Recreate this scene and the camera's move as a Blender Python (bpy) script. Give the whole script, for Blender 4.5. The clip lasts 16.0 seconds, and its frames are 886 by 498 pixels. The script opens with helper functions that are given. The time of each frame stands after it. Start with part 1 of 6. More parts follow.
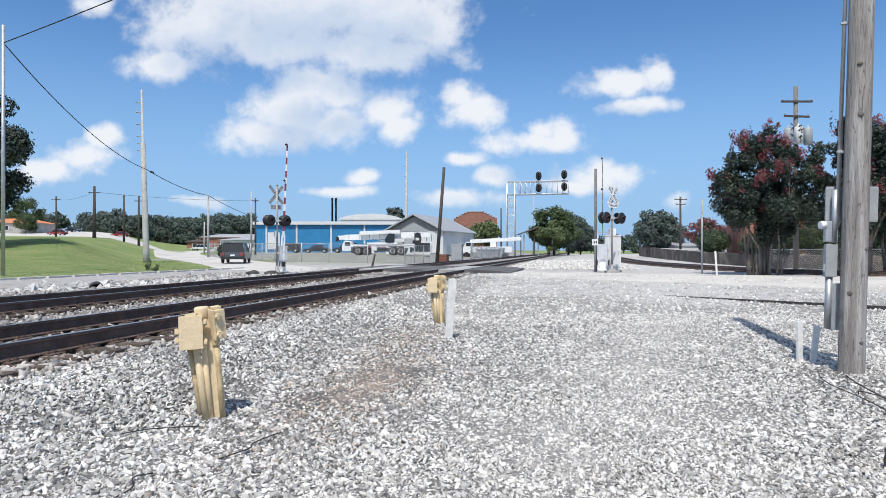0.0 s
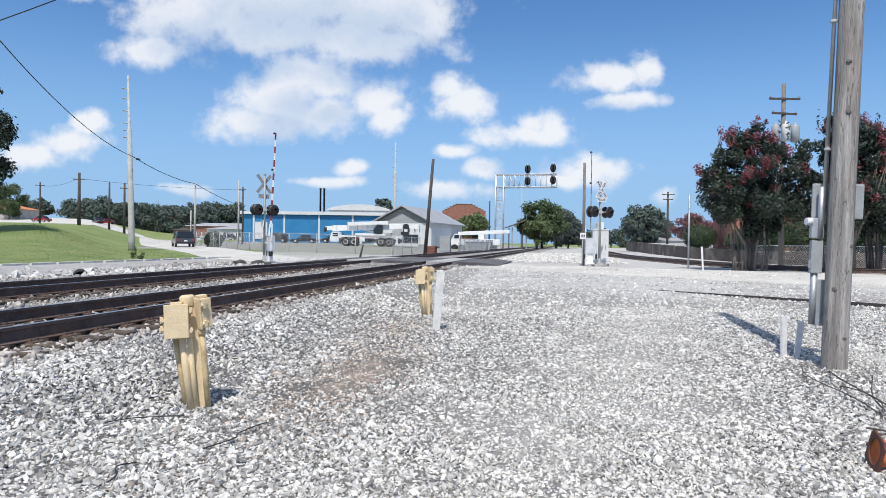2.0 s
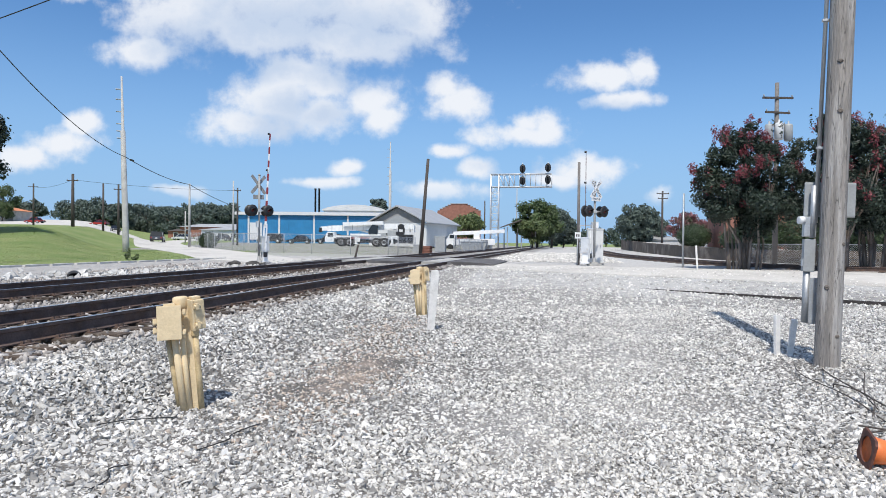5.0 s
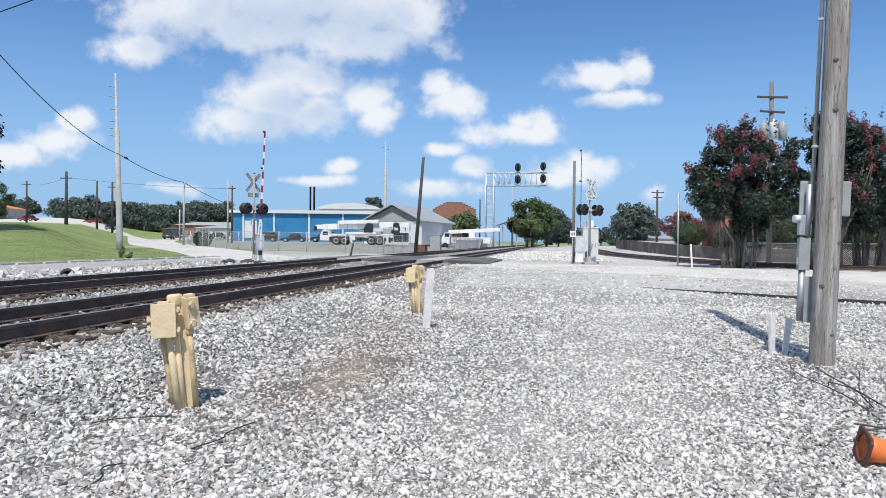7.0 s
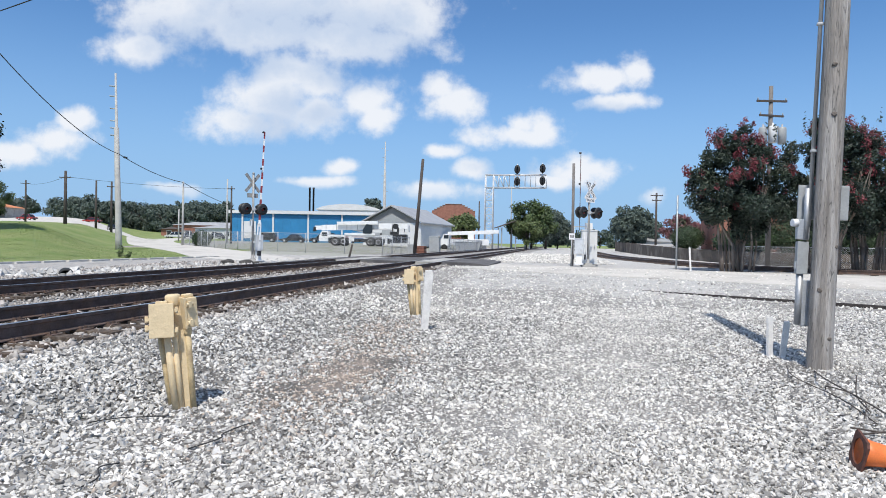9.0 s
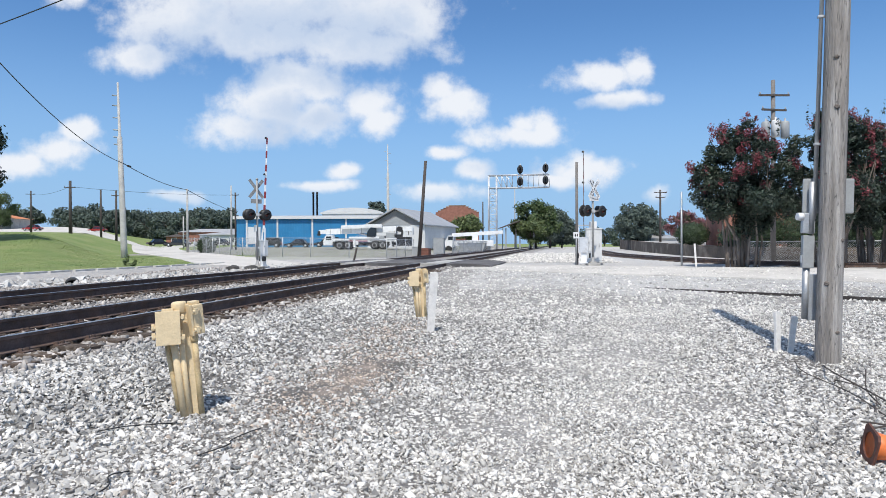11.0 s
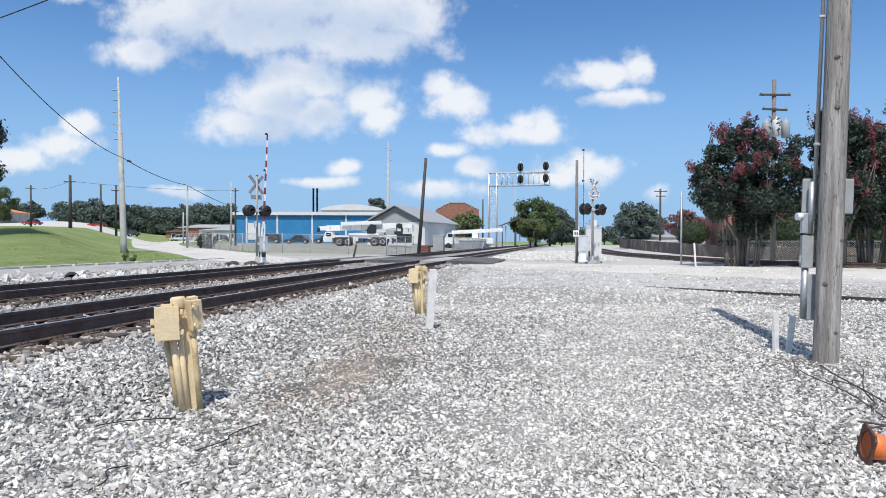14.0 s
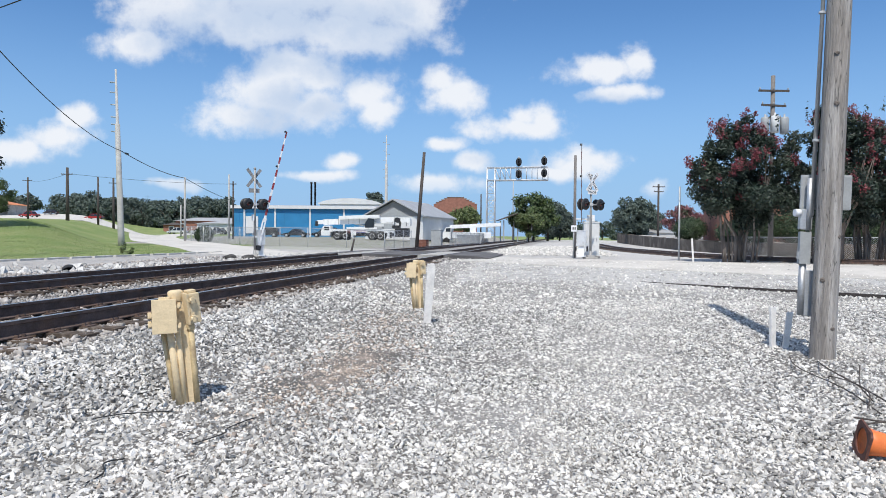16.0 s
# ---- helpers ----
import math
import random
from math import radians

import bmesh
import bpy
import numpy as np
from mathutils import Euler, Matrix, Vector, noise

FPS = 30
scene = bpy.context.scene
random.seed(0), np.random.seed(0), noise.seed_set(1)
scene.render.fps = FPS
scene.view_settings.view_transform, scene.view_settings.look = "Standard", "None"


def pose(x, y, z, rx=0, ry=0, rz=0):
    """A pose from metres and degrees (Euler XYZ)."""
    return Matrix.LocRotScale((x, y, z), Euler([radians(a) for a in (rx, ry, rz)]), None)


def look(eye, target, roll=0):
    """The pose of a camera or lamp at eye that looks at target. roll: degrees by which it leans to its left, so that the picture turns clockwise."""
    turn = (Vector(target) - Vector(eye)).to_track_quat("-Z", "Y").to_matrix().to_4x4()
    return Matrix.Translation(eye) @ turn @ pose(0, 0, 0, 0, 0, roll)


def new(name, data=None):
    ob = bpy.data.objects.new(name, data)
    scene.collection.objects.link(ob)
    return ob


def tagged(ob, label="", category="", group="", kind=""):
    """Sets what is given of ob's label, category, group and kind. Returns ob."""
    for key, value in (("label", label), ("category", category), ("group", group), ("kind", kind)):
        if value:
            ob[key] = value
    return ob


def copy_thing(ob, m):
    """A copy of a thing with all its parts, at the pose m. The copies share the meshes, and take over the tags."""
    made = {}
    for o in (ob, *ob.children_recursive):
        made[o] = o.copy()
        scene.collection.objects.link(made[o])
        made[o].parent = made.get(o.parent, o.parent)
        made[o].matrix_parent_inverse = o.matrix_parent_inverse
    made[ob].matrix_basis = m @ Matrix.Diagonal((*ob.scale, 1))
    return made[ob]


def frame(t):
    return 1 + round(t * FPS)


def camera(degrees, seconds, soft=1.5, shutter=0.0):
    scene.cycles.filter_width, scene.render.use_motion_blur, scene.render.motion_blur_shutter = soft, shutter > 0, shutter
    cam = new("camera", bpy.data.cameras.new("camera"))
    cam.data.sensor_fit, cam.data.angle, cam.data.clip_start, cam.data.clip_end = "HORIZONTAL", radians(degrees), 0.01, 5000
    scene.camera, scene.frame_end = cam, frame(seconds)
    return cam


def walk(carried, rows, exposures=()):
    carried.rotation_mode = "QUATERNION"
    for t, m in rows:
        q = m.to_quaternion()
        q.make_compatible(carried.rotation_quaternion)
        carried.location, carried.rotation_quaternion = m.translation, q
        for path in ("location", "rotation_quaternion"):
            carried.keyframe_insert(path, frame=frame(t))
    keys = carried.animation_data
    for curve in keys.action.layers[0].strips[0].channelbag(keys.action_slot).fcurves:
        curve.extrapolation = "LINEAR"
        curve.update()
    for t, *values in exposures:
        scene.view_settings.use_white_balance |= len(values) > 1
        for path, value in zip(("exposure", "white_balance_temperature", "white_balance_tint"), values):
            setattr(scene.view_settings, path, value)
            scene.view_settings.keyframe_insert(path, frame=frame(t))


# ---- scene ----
import collections

SECONDS = 16.0
cam = camera(68.02, SECONDS, soft=0.9)
rows = [
    (0, pose(-0.000, 0.000, 1.600, 90.123, -0.000, -0.000)),
    (0.5, pose(0.008, -0.001, 1.598, 90.254, -0.155, 0.031)),
    (1, pose(0.005, 0.010, 1.592, 89.730, -0.295, -0.457)),
    (1.5, pose(0.007, 0.035, 1.593, 89.442, -0.528, -0.829)),
    (2, pose(-0.007, 0.022, 1.594, 89.426, -0.752, -1.038)),
    (2.5, pose(-0.005, 0.030, 1.591, 89.552, -0.715, -0.992)),
    (3, pose(0.007, 0.025, 1.594, 89.528, -0.742, -0.910)),
    (3.5, pose(0.004, 0.020, 1.596, 89.583, -0.575, -1.284)),
    (4, pose(0.012, 0.020, 1.595, 89.528, -0.331, -1.242)),
    (6.5, pose(0.007, 0.034, 1.599, 89.331, -0.820, -1.824)),
    (7, pose(0.003, 0.043, 1.589, 89.301, -0.596, -1.866)),
    (7.5, pose(0.015, 0.034, 1.593, 89.305, -0.815, -1.523)),
    (8, pose(0.001, 0.046, 1.592, 89.368, -1.045, -2.129)),
    (8.5, pose(-0.001, 0.051, 1.591, 89.385, -1.186, -2.278)),
    (9, pose(0.009, 0.035, 1.590, 89.445, -0.957, -1.946)),
    (11.5, pose(0.010, 0.038, 1.591, 89.646, 0.351, -1.593)),
    (12, pose(0.017, 0.035, 1.594, 89.710, 0.151, -1.762)),
    (12.5, pose(0.017, 0.028, 1.594, 89.708, 0.023, -1.937)),
    (13, pose(0.017, 0.031, 1.591, 89.613, 0.230, -2.042)),
    (13.5, pose(0.018, 0.030, 1.596, 89.454, 0.242, -1.824)),
    (14, pose(0.015, 0.032, 1.591, 89.344, -0.141, -1.585)),
    (14.5, pose(0.016, 0.027, 1.593, 89.491, -0.202, -1.886)),
    (15, pose(0.013, 0.028, 1.596, 89.678, -0.160, -1.736)),
    (15.5, pose(0.008, 0.039, 1.588, 89.522, -0.350, -1.971)),
    (16, pose(0.013, 0.039, 1.592, 88.856, -0.428, -1.764)),
]
walk(cam, rows)

# ---- world, sun ----
SUN_ELEV, SUN_AZ = 59.0, 190.0        # degrees; azimuth clockwise from +Y
world = bpy.data.worlds.new("sky")
scene.world = world
world.use_nodes = True
wt = world.node_tree
wt.nodes.clear()


def wn(kind, **sets):
    n = wt.nodes.new(kind)
    for k, v in sets.items():
        setattr(n, k, v)
    return n


def wmath(op, a, b=None, c=None, clamp=False):
    n = wn("ShaderNodeMath", operation=op, use_clamp=clamp)
    for i, v in enumerate((a, b, c)):
        if v is None:
            continue
        if hasattr(v, "is_output"):
            wt.links.new(v, n.inputs[i])
        else:
            n.inputs[i].default_value = v
    return n.outputs[0]


sky = wn("ShaderNodeTexSky", sky_type="NISHITA", sun_disc=False)
sky.sun_elevation, sky.sun_rotation = radians(SUN_ELEV), radians(SUN_AZ)
sky.air_density, sky.dust_density, sky.ozone_density = 1.0, 0.6, 2.0
coord = wn("ShaderNodeTexCoord")
sep = wn("ShaderNodeSeparateXYZ")
wt.links.new(coord.outputs["Generated"], sep.inputs[0])
fwd = wmath("MAXIMUM", wmath("ABSOLUTE", sep.outputs[1]), 0.05)
cx = wmath("DIVIDE", sep.outputs[0], fwd)
cz = wmath("DIVIDE", sep.outputs[2], fwd)
plane = wn("ShaderNodeCombineXYZ")
wt.links.new(cx, plane.inputs[0])
wt.links.new(cz, plane.inputs[1])
warp = wn("ShaderNodeTexNoise")
warp.inputs["Scale"].default_value, warp.inputs["Detail"].default_value = 9.0, 5.0
wt.links.new(plane.outputs[0], warp.inputs["Vector"])
shift = wn("ShaderNodeVectorMath", operation="MULTIPLY_ADD")
shift.inputs[1].default_value = (0.05, 0.036, 0)
wt.links.new(warp.outputs["Color"], shift.inputs[0])
off = wn("ShaderNodeVectorMath", operation="ADD")
wt.links.new(plane.outputs[0], off.inputs[0])
off.inputs[1].default_value = (-0.025, -0.018, 0)
wt.links.new(off.outputs[0], shift.inputs[2])

# cumulus clouds: direction east, height, half width, half height (tangents)
CLOUDS = [
    (-0.21, 0.385, 0.20, 0.075), (-0.345, 0.345, 0.10, 0.055), (-0.08, 0.375, 0.10, 0.075), (-0.43, 0.283, 0.055, 0.022), (-0.02, 0.345, 0.05, 0.04),
    (-0.11, 0.305, 0.12, 0.035), (-0.25, 0.315, 0.11, 0.03), (-0.205, 0.255, 0.055, 0.035), (-0.225, 0.215, 0.065, 0.045), (-0.27, 0.173, 0.065, 0.026),
    (-0.165, 0.195, 0.045, 0.036), (-0.085, 0.215, 0.045, 0.026), (-0.07, 0.19, 0.028, 0.024), (-0.16, 0.24, 0.05, 0.03),
    (0.025, 0.235, 0.026, 0.022), (0.045, 0.212, 0.042, 0.024), (0.052, 0.222, 0.024, 0.024),
    (0.135, 0.166, 0.07, 0.018), (0.187, 0.178, 0.03, 0.022), (0.145, 0.182, 0.03, 0.016),
    (0.275, 0.252, 0.065, 0.018), (0.325, 0.265, 0.026, 0.026), (0.30, 0.218, 0.05, 0.012),
    (-0.12, 0.110, 0.024, 0.011), (-0.515, 0.172, 0.02, 0.018), (-0.55, 0.142, 0.05, 0.022), (-0.60, 0.125, 0.05, 0.02),
    (0.035, 0.139, 0.028, 0.011), (0.08, 0.112, 0.026, 0.015), (0.235, 0.112, 0.055, 0.022), (0.20, 0.098, 0.045, 0.012),
    (-0.16, 0.09, 0.05, 0.007), (0.02, 0.08, 0.06, 0.012), (-0.37, 0.075, 0.03, 0.009), (0.36, 0.075, 0.02, 0.012),
    (-0.53, 0.38, 0.03, 0.02),
]


def cloud_body(list_, point, grow):
    """How deep inside the clouds of the list a point of the sky lies."""
    body = None
    for x, z, a, b in list_:
        n = wn("ShaderNodeVectorMath", operation="SUBTRACT")
        wt.links.new(point, n.inputs[0])
        n.inputs[1].default_value = (x, z, 0)
        m = wn("ShaderNodeVectorMath", operation="MULTIPLY")
        wt.links.new(n.outputs[0], m.inputs[0])
        m.inputs[1].default_value = (1 / (grow * a), 1 / (grow * b), 0)
        d = wn("ShaderNodeVectorMath", operation="LENGTH")
        wt.links.new(m.outputs[0], d.inputs[0])
        v = wmath("SUBTRACT", 1.0, d.outputs["Value"])
        body = v if body is None else wmath("SMOOTH_MAX", body, v, 0.15)
    return body


dens = cloud_body(CLOUDS, shift.outputs[0], 1.28)
fine = wn("ShaderNodeTexNoise")
fine.inputs["Scale"].default_value, fine.inputs["Detail"].default_value, fine.inputs["Roughness"].default_value = 20.0, 8.0, 0.60
wt.links.new(plane.outputs[0], fine.inputs["Vector"])
rag = wmath("MULTIPLY_ADD", fine.outputs["Fac"], 1.9, -0.95)
full = wmath("ADD", dens, rag)
soft = wn("ShaderNodeMapRange", interpolation_type="SMOOTHSTEP")
wt.links.new(full, soft.inputs["Value"])
for key, v in (("From Min", -0.18), ("From Max", 0.68), ("To Min", 0.0), ("To Max", 0.95)):
    soft.inputs[key].default_value = v
above = wn("ShaderNodeMapRange")
wt.links.new(sep.outputs[2], above.inputs["Value"])
for key, v in (("From Min", 0.03), ("From Max", 0.09)):
    above.inputs[key].default_value = v
# more broken cumulus added overhead, out of view, to whiten the fill light
high = wn("ShaderNodeTexNoise")
high.inputs["Scale"].default_value, high.inputs["Detail"].default_value = 2.4, 7.0
wt.links.new(coord.outputs["Generated"], high.inputs["Vector"])
heap = wn("ShaderNodeMapRange", interpolation_type="SMOOTHSTEP")
wt.links.new(high.outputs["Fac"], heap.inputs["Value"])
for key, v in (("From Min", 0.46), ("From Max", 0.62), ("To Min", 0.0), ("To Max", 0.9)):
    heap.inputs[key].default_value = v
zenith = wn("ShaderNodeMapRange", interpolation_type="SMOOTHSTEP")
wt.links.new(sep.outputs[2], zenith.inputs["Value"])
for key, v in (("From Min", 0.42), ("From Max", 0.60)):
    zenith.inputs[key].default_value = v
cover = wmath("MAXIMUM", wmath("MULTIPLY", soft.outputs[0], above.outputs[0]), wmath("MULTIPLY", heap.outputs[0], zenith.outputs[0]))
# thin haze veil low in the sky
veil = wn("ShaderNodeMapRange", interpolation_type="SMOOTHSTEP")
wt.links.new(sep.outputs[2], veil.inputs["Value"])
for key, v in (("From Min", 0.0), ("From Max", 0.34), ("To Min", 0.86), ("To Max", 0.0)):
    veil.inputs[key].default_value = v
grey = wn("ShaderNodeMix", data_type="RGBA")
# the undersides of the large clouds are grey: shade by the cloud that lies towards the sun
upward = wn("ShaderNodeVectorMath", operation="ADD")
wt.links.new(shift.outputs[0], upward.inputs[0])
upward.inputs[1].default_value = (0.0, 0.05, 0)
depth_up = cloud_body([c for c in CLOUDS if c[2] > 0.045], upward.outputs[0], 1.2)
lump = wmath("ADD", depth_up, wmath("MULTIPLY_ADD", fine.outputs["Fac"], 1.3, -0.65))
gf = wn("ShaderNodeMapRange", interpolation_type="SMOOTHSTEP")
wt.links.new(lump, gf.inputs["Value"])
for key, v in (("From Min", -0.05), ("From Max", 0.95)):
    gf.inputs[key].default_value = v
wt.links.new(gf.outputs[0], grey.inputs["Factor"])
grey.inputs["A"].default_value = (1.0, 1.0, 1.0, 1)
grey.inputs["B"].default_value = (0.66, 0.75, 0.88, 1)
tone = wn("ShaderNodeMix", data_type="RGBA", blend_type="MULTIPLY")
tone.inputs["Factor"].default_value = 1.0
wt.links.new(sky.outputs[0], tone.inputs["A"])
tone.inputs["B"].default_value = (0.66, 0.99, 1.30, 1)
hz = wn("ShaderNodeMix", data_type="RGBA")
wt.links.new(veil.outputs[0], hz.inputs["Factor"])
wt.links.new(tone.outputs["Result"], hz.inputs["A"])
hz.inputs["B"].default_value = (3.0, 4.9, 7.75, 1)
bright = wn("ShaderNodeMix", data_type="RGBA", blend_type="MULTIPLY")
bright.inputs["Factor"].default_value = 1.0
wt.links.new(grey.outputs["Result"], bright.inputs["A"])
bright.inputs["B"].default_value = (8.3, 8.55, 9.0, 1)
both = wn("ShaderNodeMix", data_type="RGBA")
wt.links.new(cover, both.inputs["Factor"])
wt.links.new(hz.outputs["Result"], both.inputs["A"])
wt.links.new(bright.outputs["Result"], both.inputs["B"])
bg = wn("ShaderNodeBackground")
bg.inputs["Strength"].default_value = 0.125
wt.links.new(both.outputs["Result"], bg.inputs["Color"])
wt.links.new(bg.outputs[0], wn("ShaderNodeOutputWorld").inputs["Surface"])

sun = new("sun", bpy.data.lights.new("sun", "SUN"))
sun.data.energy, sun.data.angle, sun.data.color = 4.8, radians(0.53), (1.0, 0.96, 0.89)
_az, _el = radians(SUN_AZ), radians(SUN_ELEV)
_dir = Vector((math.sin(_az) * math.cos(_el), math.cos(_az) * math.cos(_el), math.sin(_el)))
sun.matrix_world = look(_dir * 60, (0, 0, 0))
scene.view_settings.exposure = -0.22

# ---- materials ----
def mat(name, base, rough=0.7, metal=0.0, spread=0.25, scale=6.0, bump=0.0, bscale=40.0, tint=None, island=0.0, obj=0.0, wear=None, coat=0.0, stretch=None):
    """A node material: base colour varied by two noises, optional second tint in patches, optional bump."""
    m = bpy.data.materials.new(name)
    m.use_nodes = True
    t = m.node_tree
    b = t.nodes["Principled BSDF"]
    b.inputs["Roughness"].default_value, b.inputs["Metallic"].default_value = rough, metal
    b.inputs["Coat Weight"].default_value = coat
    tc = t.nodes.new("ShaderNodeTexCoord")
    vec = tc.outputs["Object"]
    if stretch:
        mp = t.nodes.new("ShaderNodeMapping")
        mp.inputs["Scale"].default_value = stretch
        t.links.new(vec, mp.inputs[0])
        vec = mp.outputs[0]

    def noise_at(s, d=4.0):
        n = t.nodes.new("ShaderNodeTexNoise")
        n.inputs["Scale"].default_value, n.inputs["Detail"].default_value = s, d
        t.links.new(vec, n.inputs["Vector"])
        return n.outputs["Fac"]

    def mul(sock, f, lo, hi):
        r = t.nodes.new("ShaderNodeMapRange")
        t.links.new(f, r.inputs["Value"])
        r.inputs["From Min"].default_value, r.inputs["From Max"].default_value = 0.3, 0.7
        r.inputs["To Min"].default_value, r.inputs["To Max"].default_value = lo, hi
        x = t.nodes.new("ShaderNodeMix")
        x.data_type, x.blend_type = "RGBA", "MULTIPLY"
        x.inputs["Factor"].default_value = 1.0
        t.links.new(sock, x.inputs["A"])
        t.links.new(r.outputs[0], x.inputs["B"])
        return x.outputs["Result"]

    rgb = t.nodes.new("ShaderNodeRGB")
    rgb.outputs[0].default_value = (*base, 1)
    col = rgb.outputs[0]
    if tint:
        f = noise_at(scale * 0.6, 6.0)
        r = t.nodes.new("ShaderNodeMapRange")
        t.links.new(f, r.inputs["Value"])
        lo = 0.5 if wear is None else wear
        r.inputs["From Min"].default_value, r.inputs["From Max"].default_value = lo, lo + 0.12
        x = t.nodes.new("ShaderNodeMix")
        x.data_type = "RGBA"
        t.links.new(r.outputs[0], x.inputs["Factor"])
        t.links.new(col, x.inputs["A"])
        x.inputs["B"].default_value = (*tint, 1)
        col = x.outputs["Result"]
    col = mul(col, noise_at(scale), 1 - spread, 1 + spread)
    col = mul(col, noise_at(scale * 9, 3.0), 1 - spread * 0.7, 1 + spread * 0.7)
    for amount, node, out in ((island, "ShaderNodeNewGeometry", "Random Per Island"), (obj, "ShaderNodeObjectInfo", "Random")):
        if amount:
            g = t.nodes.new(node)
            r = t.nodes.new("ShaderNodeMapRange")
            t.links.new(g.outputs[out], r.inputs["Value"])
            r.inputs["To Min"].default_value, r.inputs["To Max"].default_value = 1 - amount, 1 + amount
            x = t.nodes.new("ShaderNodeMix")
            x.data_type, x.blend_type = "RGBA", "MULTIPLY"
            x.inputs["Factor"].default_value = 1.0
            t.links.new(col, x.inputs["A"])
            t.links.new(r.outputs[0], x.inputs["B"])
            col = x.outputs["Result"]
    t.links.new(col, b.inputs["Base Color"])
    if bump:
        bn = t.nodes.new("ShaderNodeBump")
        bn.inputs["Strength"].default_value, bn.inputs["Distance"].default_value = bump, 0.02
        t.links.new(noise_at(bscale, 5.0), bn.inputs["Height"])
        t.links.new(bn.outputs[0], b.inputs["Normal"])
    return m


GRAVEL_STONE = mat("gravel_stone", (0.500, 0.480, 0.452), 0.9, spread=0.20, scale=1.3, island=0.60, bump=0.5, bscale=70)
PALE_STONE = mat("dust_coated_stone", (0.625, 0.60, 0.56), 0.95, spread=0.12, scale=1.3, island=0.40, bump=0.4, bscale=70)
DUSTY_STONE = mat("brown_dusted_stone", (0.46, 0.385, 0.325), 0.95, spread=0.2, scale=2.0, island=0.4)
BALLAST = mat("brown_dusted_ballast", (0.38, 0.35, 0.325), 0.9, spread=0.25, scale=1.5, island=0.5)
RAIL_STEEL = mat("rail_rust", (0.115, 0.080, 0.068), 0.85, 0.0, spread=0.3, scale=5, bump=0.3, bscale=60, tint=(0.12, 0.075, 0.055))
OLD_STEEL = mat("dark_weathered_steel", (0.05, 0.043, 0.040), 0.9, spread=0.35, scale=5, bump=0.3, bscale=50)
RAIL_HEAD = mat("rail_head_polished", (0.50, 0.49, 0.48), 0.35, 0.9, spread=0.12, scale=4)
TIE = mat("tie_timber", (0.085, 0.062, 0.047), 0.9, spread=0.4, scale=5, bump=0.6, bscale=30, tint=(0.16, 0.13, 0.105), obj=0.35, stretch=(4, 0.6, 4))
POLE_WOOD = mat("weathered_pole_wood", (0.285, 0.258, 0.232), 0.9, spread=0.30, scale=5, bump=1.0, bscale=16, tint=(0.38, 0.355, 0.33), stretch=(3.0, 3.0, 0.22))


def add_checks(m, stretch, width, depth):
    """Long dark drying cracks that run with the grain."""
    t = m.node_tree
    b = t.nodes["Principled BSDF"]
    old_col = b.inputs["Base Color"].links[0].from_socket
    tc = t.nodes.new("ShaderNodeTexCoord")
    mp = t.nodes.new("ShaderNodeMapping")
    mp.inputs["Scale"].default_value = stretch
    t.links.new(tc.outputs["Object"], mp.inputs[0])
    n = t.nodes.new("ShaderNodeTexNoise")
    n.inputs["Scale"].default_value, n.inputs["Detail"].default_value = 1.0, 3.0
    t.links.new(mp.outputs[0], n.inputs["Vector"])
    c = t.nodes.new("ShaderNodeMath")
    c.operation = "SUBTRACT"
    t.links.new(n.outputs["Fac"], c.inputs[0])
    c.inputs[1].default_value = 0.5
    a = t.nodes.new("ShaderNodeMath")
    a.operation = "ABSOLUTE"
    t.links.new(c.outputs[0], a.inputs[0])
    r = t.nodes.new("ShaderNodeMapRange")
    t.links.new(a.outputs[0], r.inputs["Value"])
    r.inputs["From Max"].default_value = width
    r.inputs["To Min"].default_value = depth
    x = t.nodes.new("ShaderNodeMix")
    x.data_type, x.blend_type = "RGBA", "MULTIPLY"
    x.inputs["Factor"].default_value = 1.0
    t.links.new(old_col, x.inputs["A"])
    t.links.new(r.outputs[0], x.inputs["B"])
    t.links.new(x.outputs["Result"], b.inputs["Base Color"])


add_checks(POLE_WOOD, (13.0, 13.0, 0.9), 0.014, 0.35)
KNOT_WOOD = mat("grey_knot_wood", (0.17, 0.145, 0.125), 0.9, spread=0.4, scale=25, bump=0.6, bscale=60)
DARK_WOOD = mat("creosote_wood", (0.075, 0.062, 0.055), 0.9, spread=0.35, scale=5, bump=0.5, bscale=20, stretch=(3, 3, 0.3))
GREY_POLE = mat("grey_concrete_pole", (0.42, 0.41, 0.39), 0.8, spread=0.15, scale=2)
YELLOW = mat("yellow_paint", (0.71, 0.56, 0.345), 0.55, spread=0.08, scale=7, bump=0.25, bscale=35, tint=(0.60, 0.45, 0.25), wear=0.58)
YELLOW_DIRTY = mat("worn_yellow_paint", (0.56, 0.43, 0.24), 0.65, spread=0.2, scale=8, bump=0.3, bscale=35, tint=(0.34, 0.25, 0.14), wear=0.54)
WHITE_WOOD = mat("white_painted_wood", (0.76, 0.73, 0.69), 0.8, spread=0.12, scale=9, bump=0.3, bscale=25, tint=(0.45, 0.42, 0.38), wear=0.58)
GALV = mat("galvanised_steel", (0.48, 0.49, 0.50), 0.5, 0.6, spread=0.12, scale=5)
GREY_BOX = mat("grey_painted_metal", (0.36, 0.37, 0.37), 0.55, 0.1, spread=0.10, scale=4)
SILVER = mat("aluminium_paint", (0.62, 0.63, 0.64), 0.45, 0.3, spread=0.10, scale=3, tint=(0.42, 0.40, 0.37), wear=0.60)
BLACK = mat("black_paint", (0.022, 0.022, 0.024), 0.5, spread=0.2, scale=5)
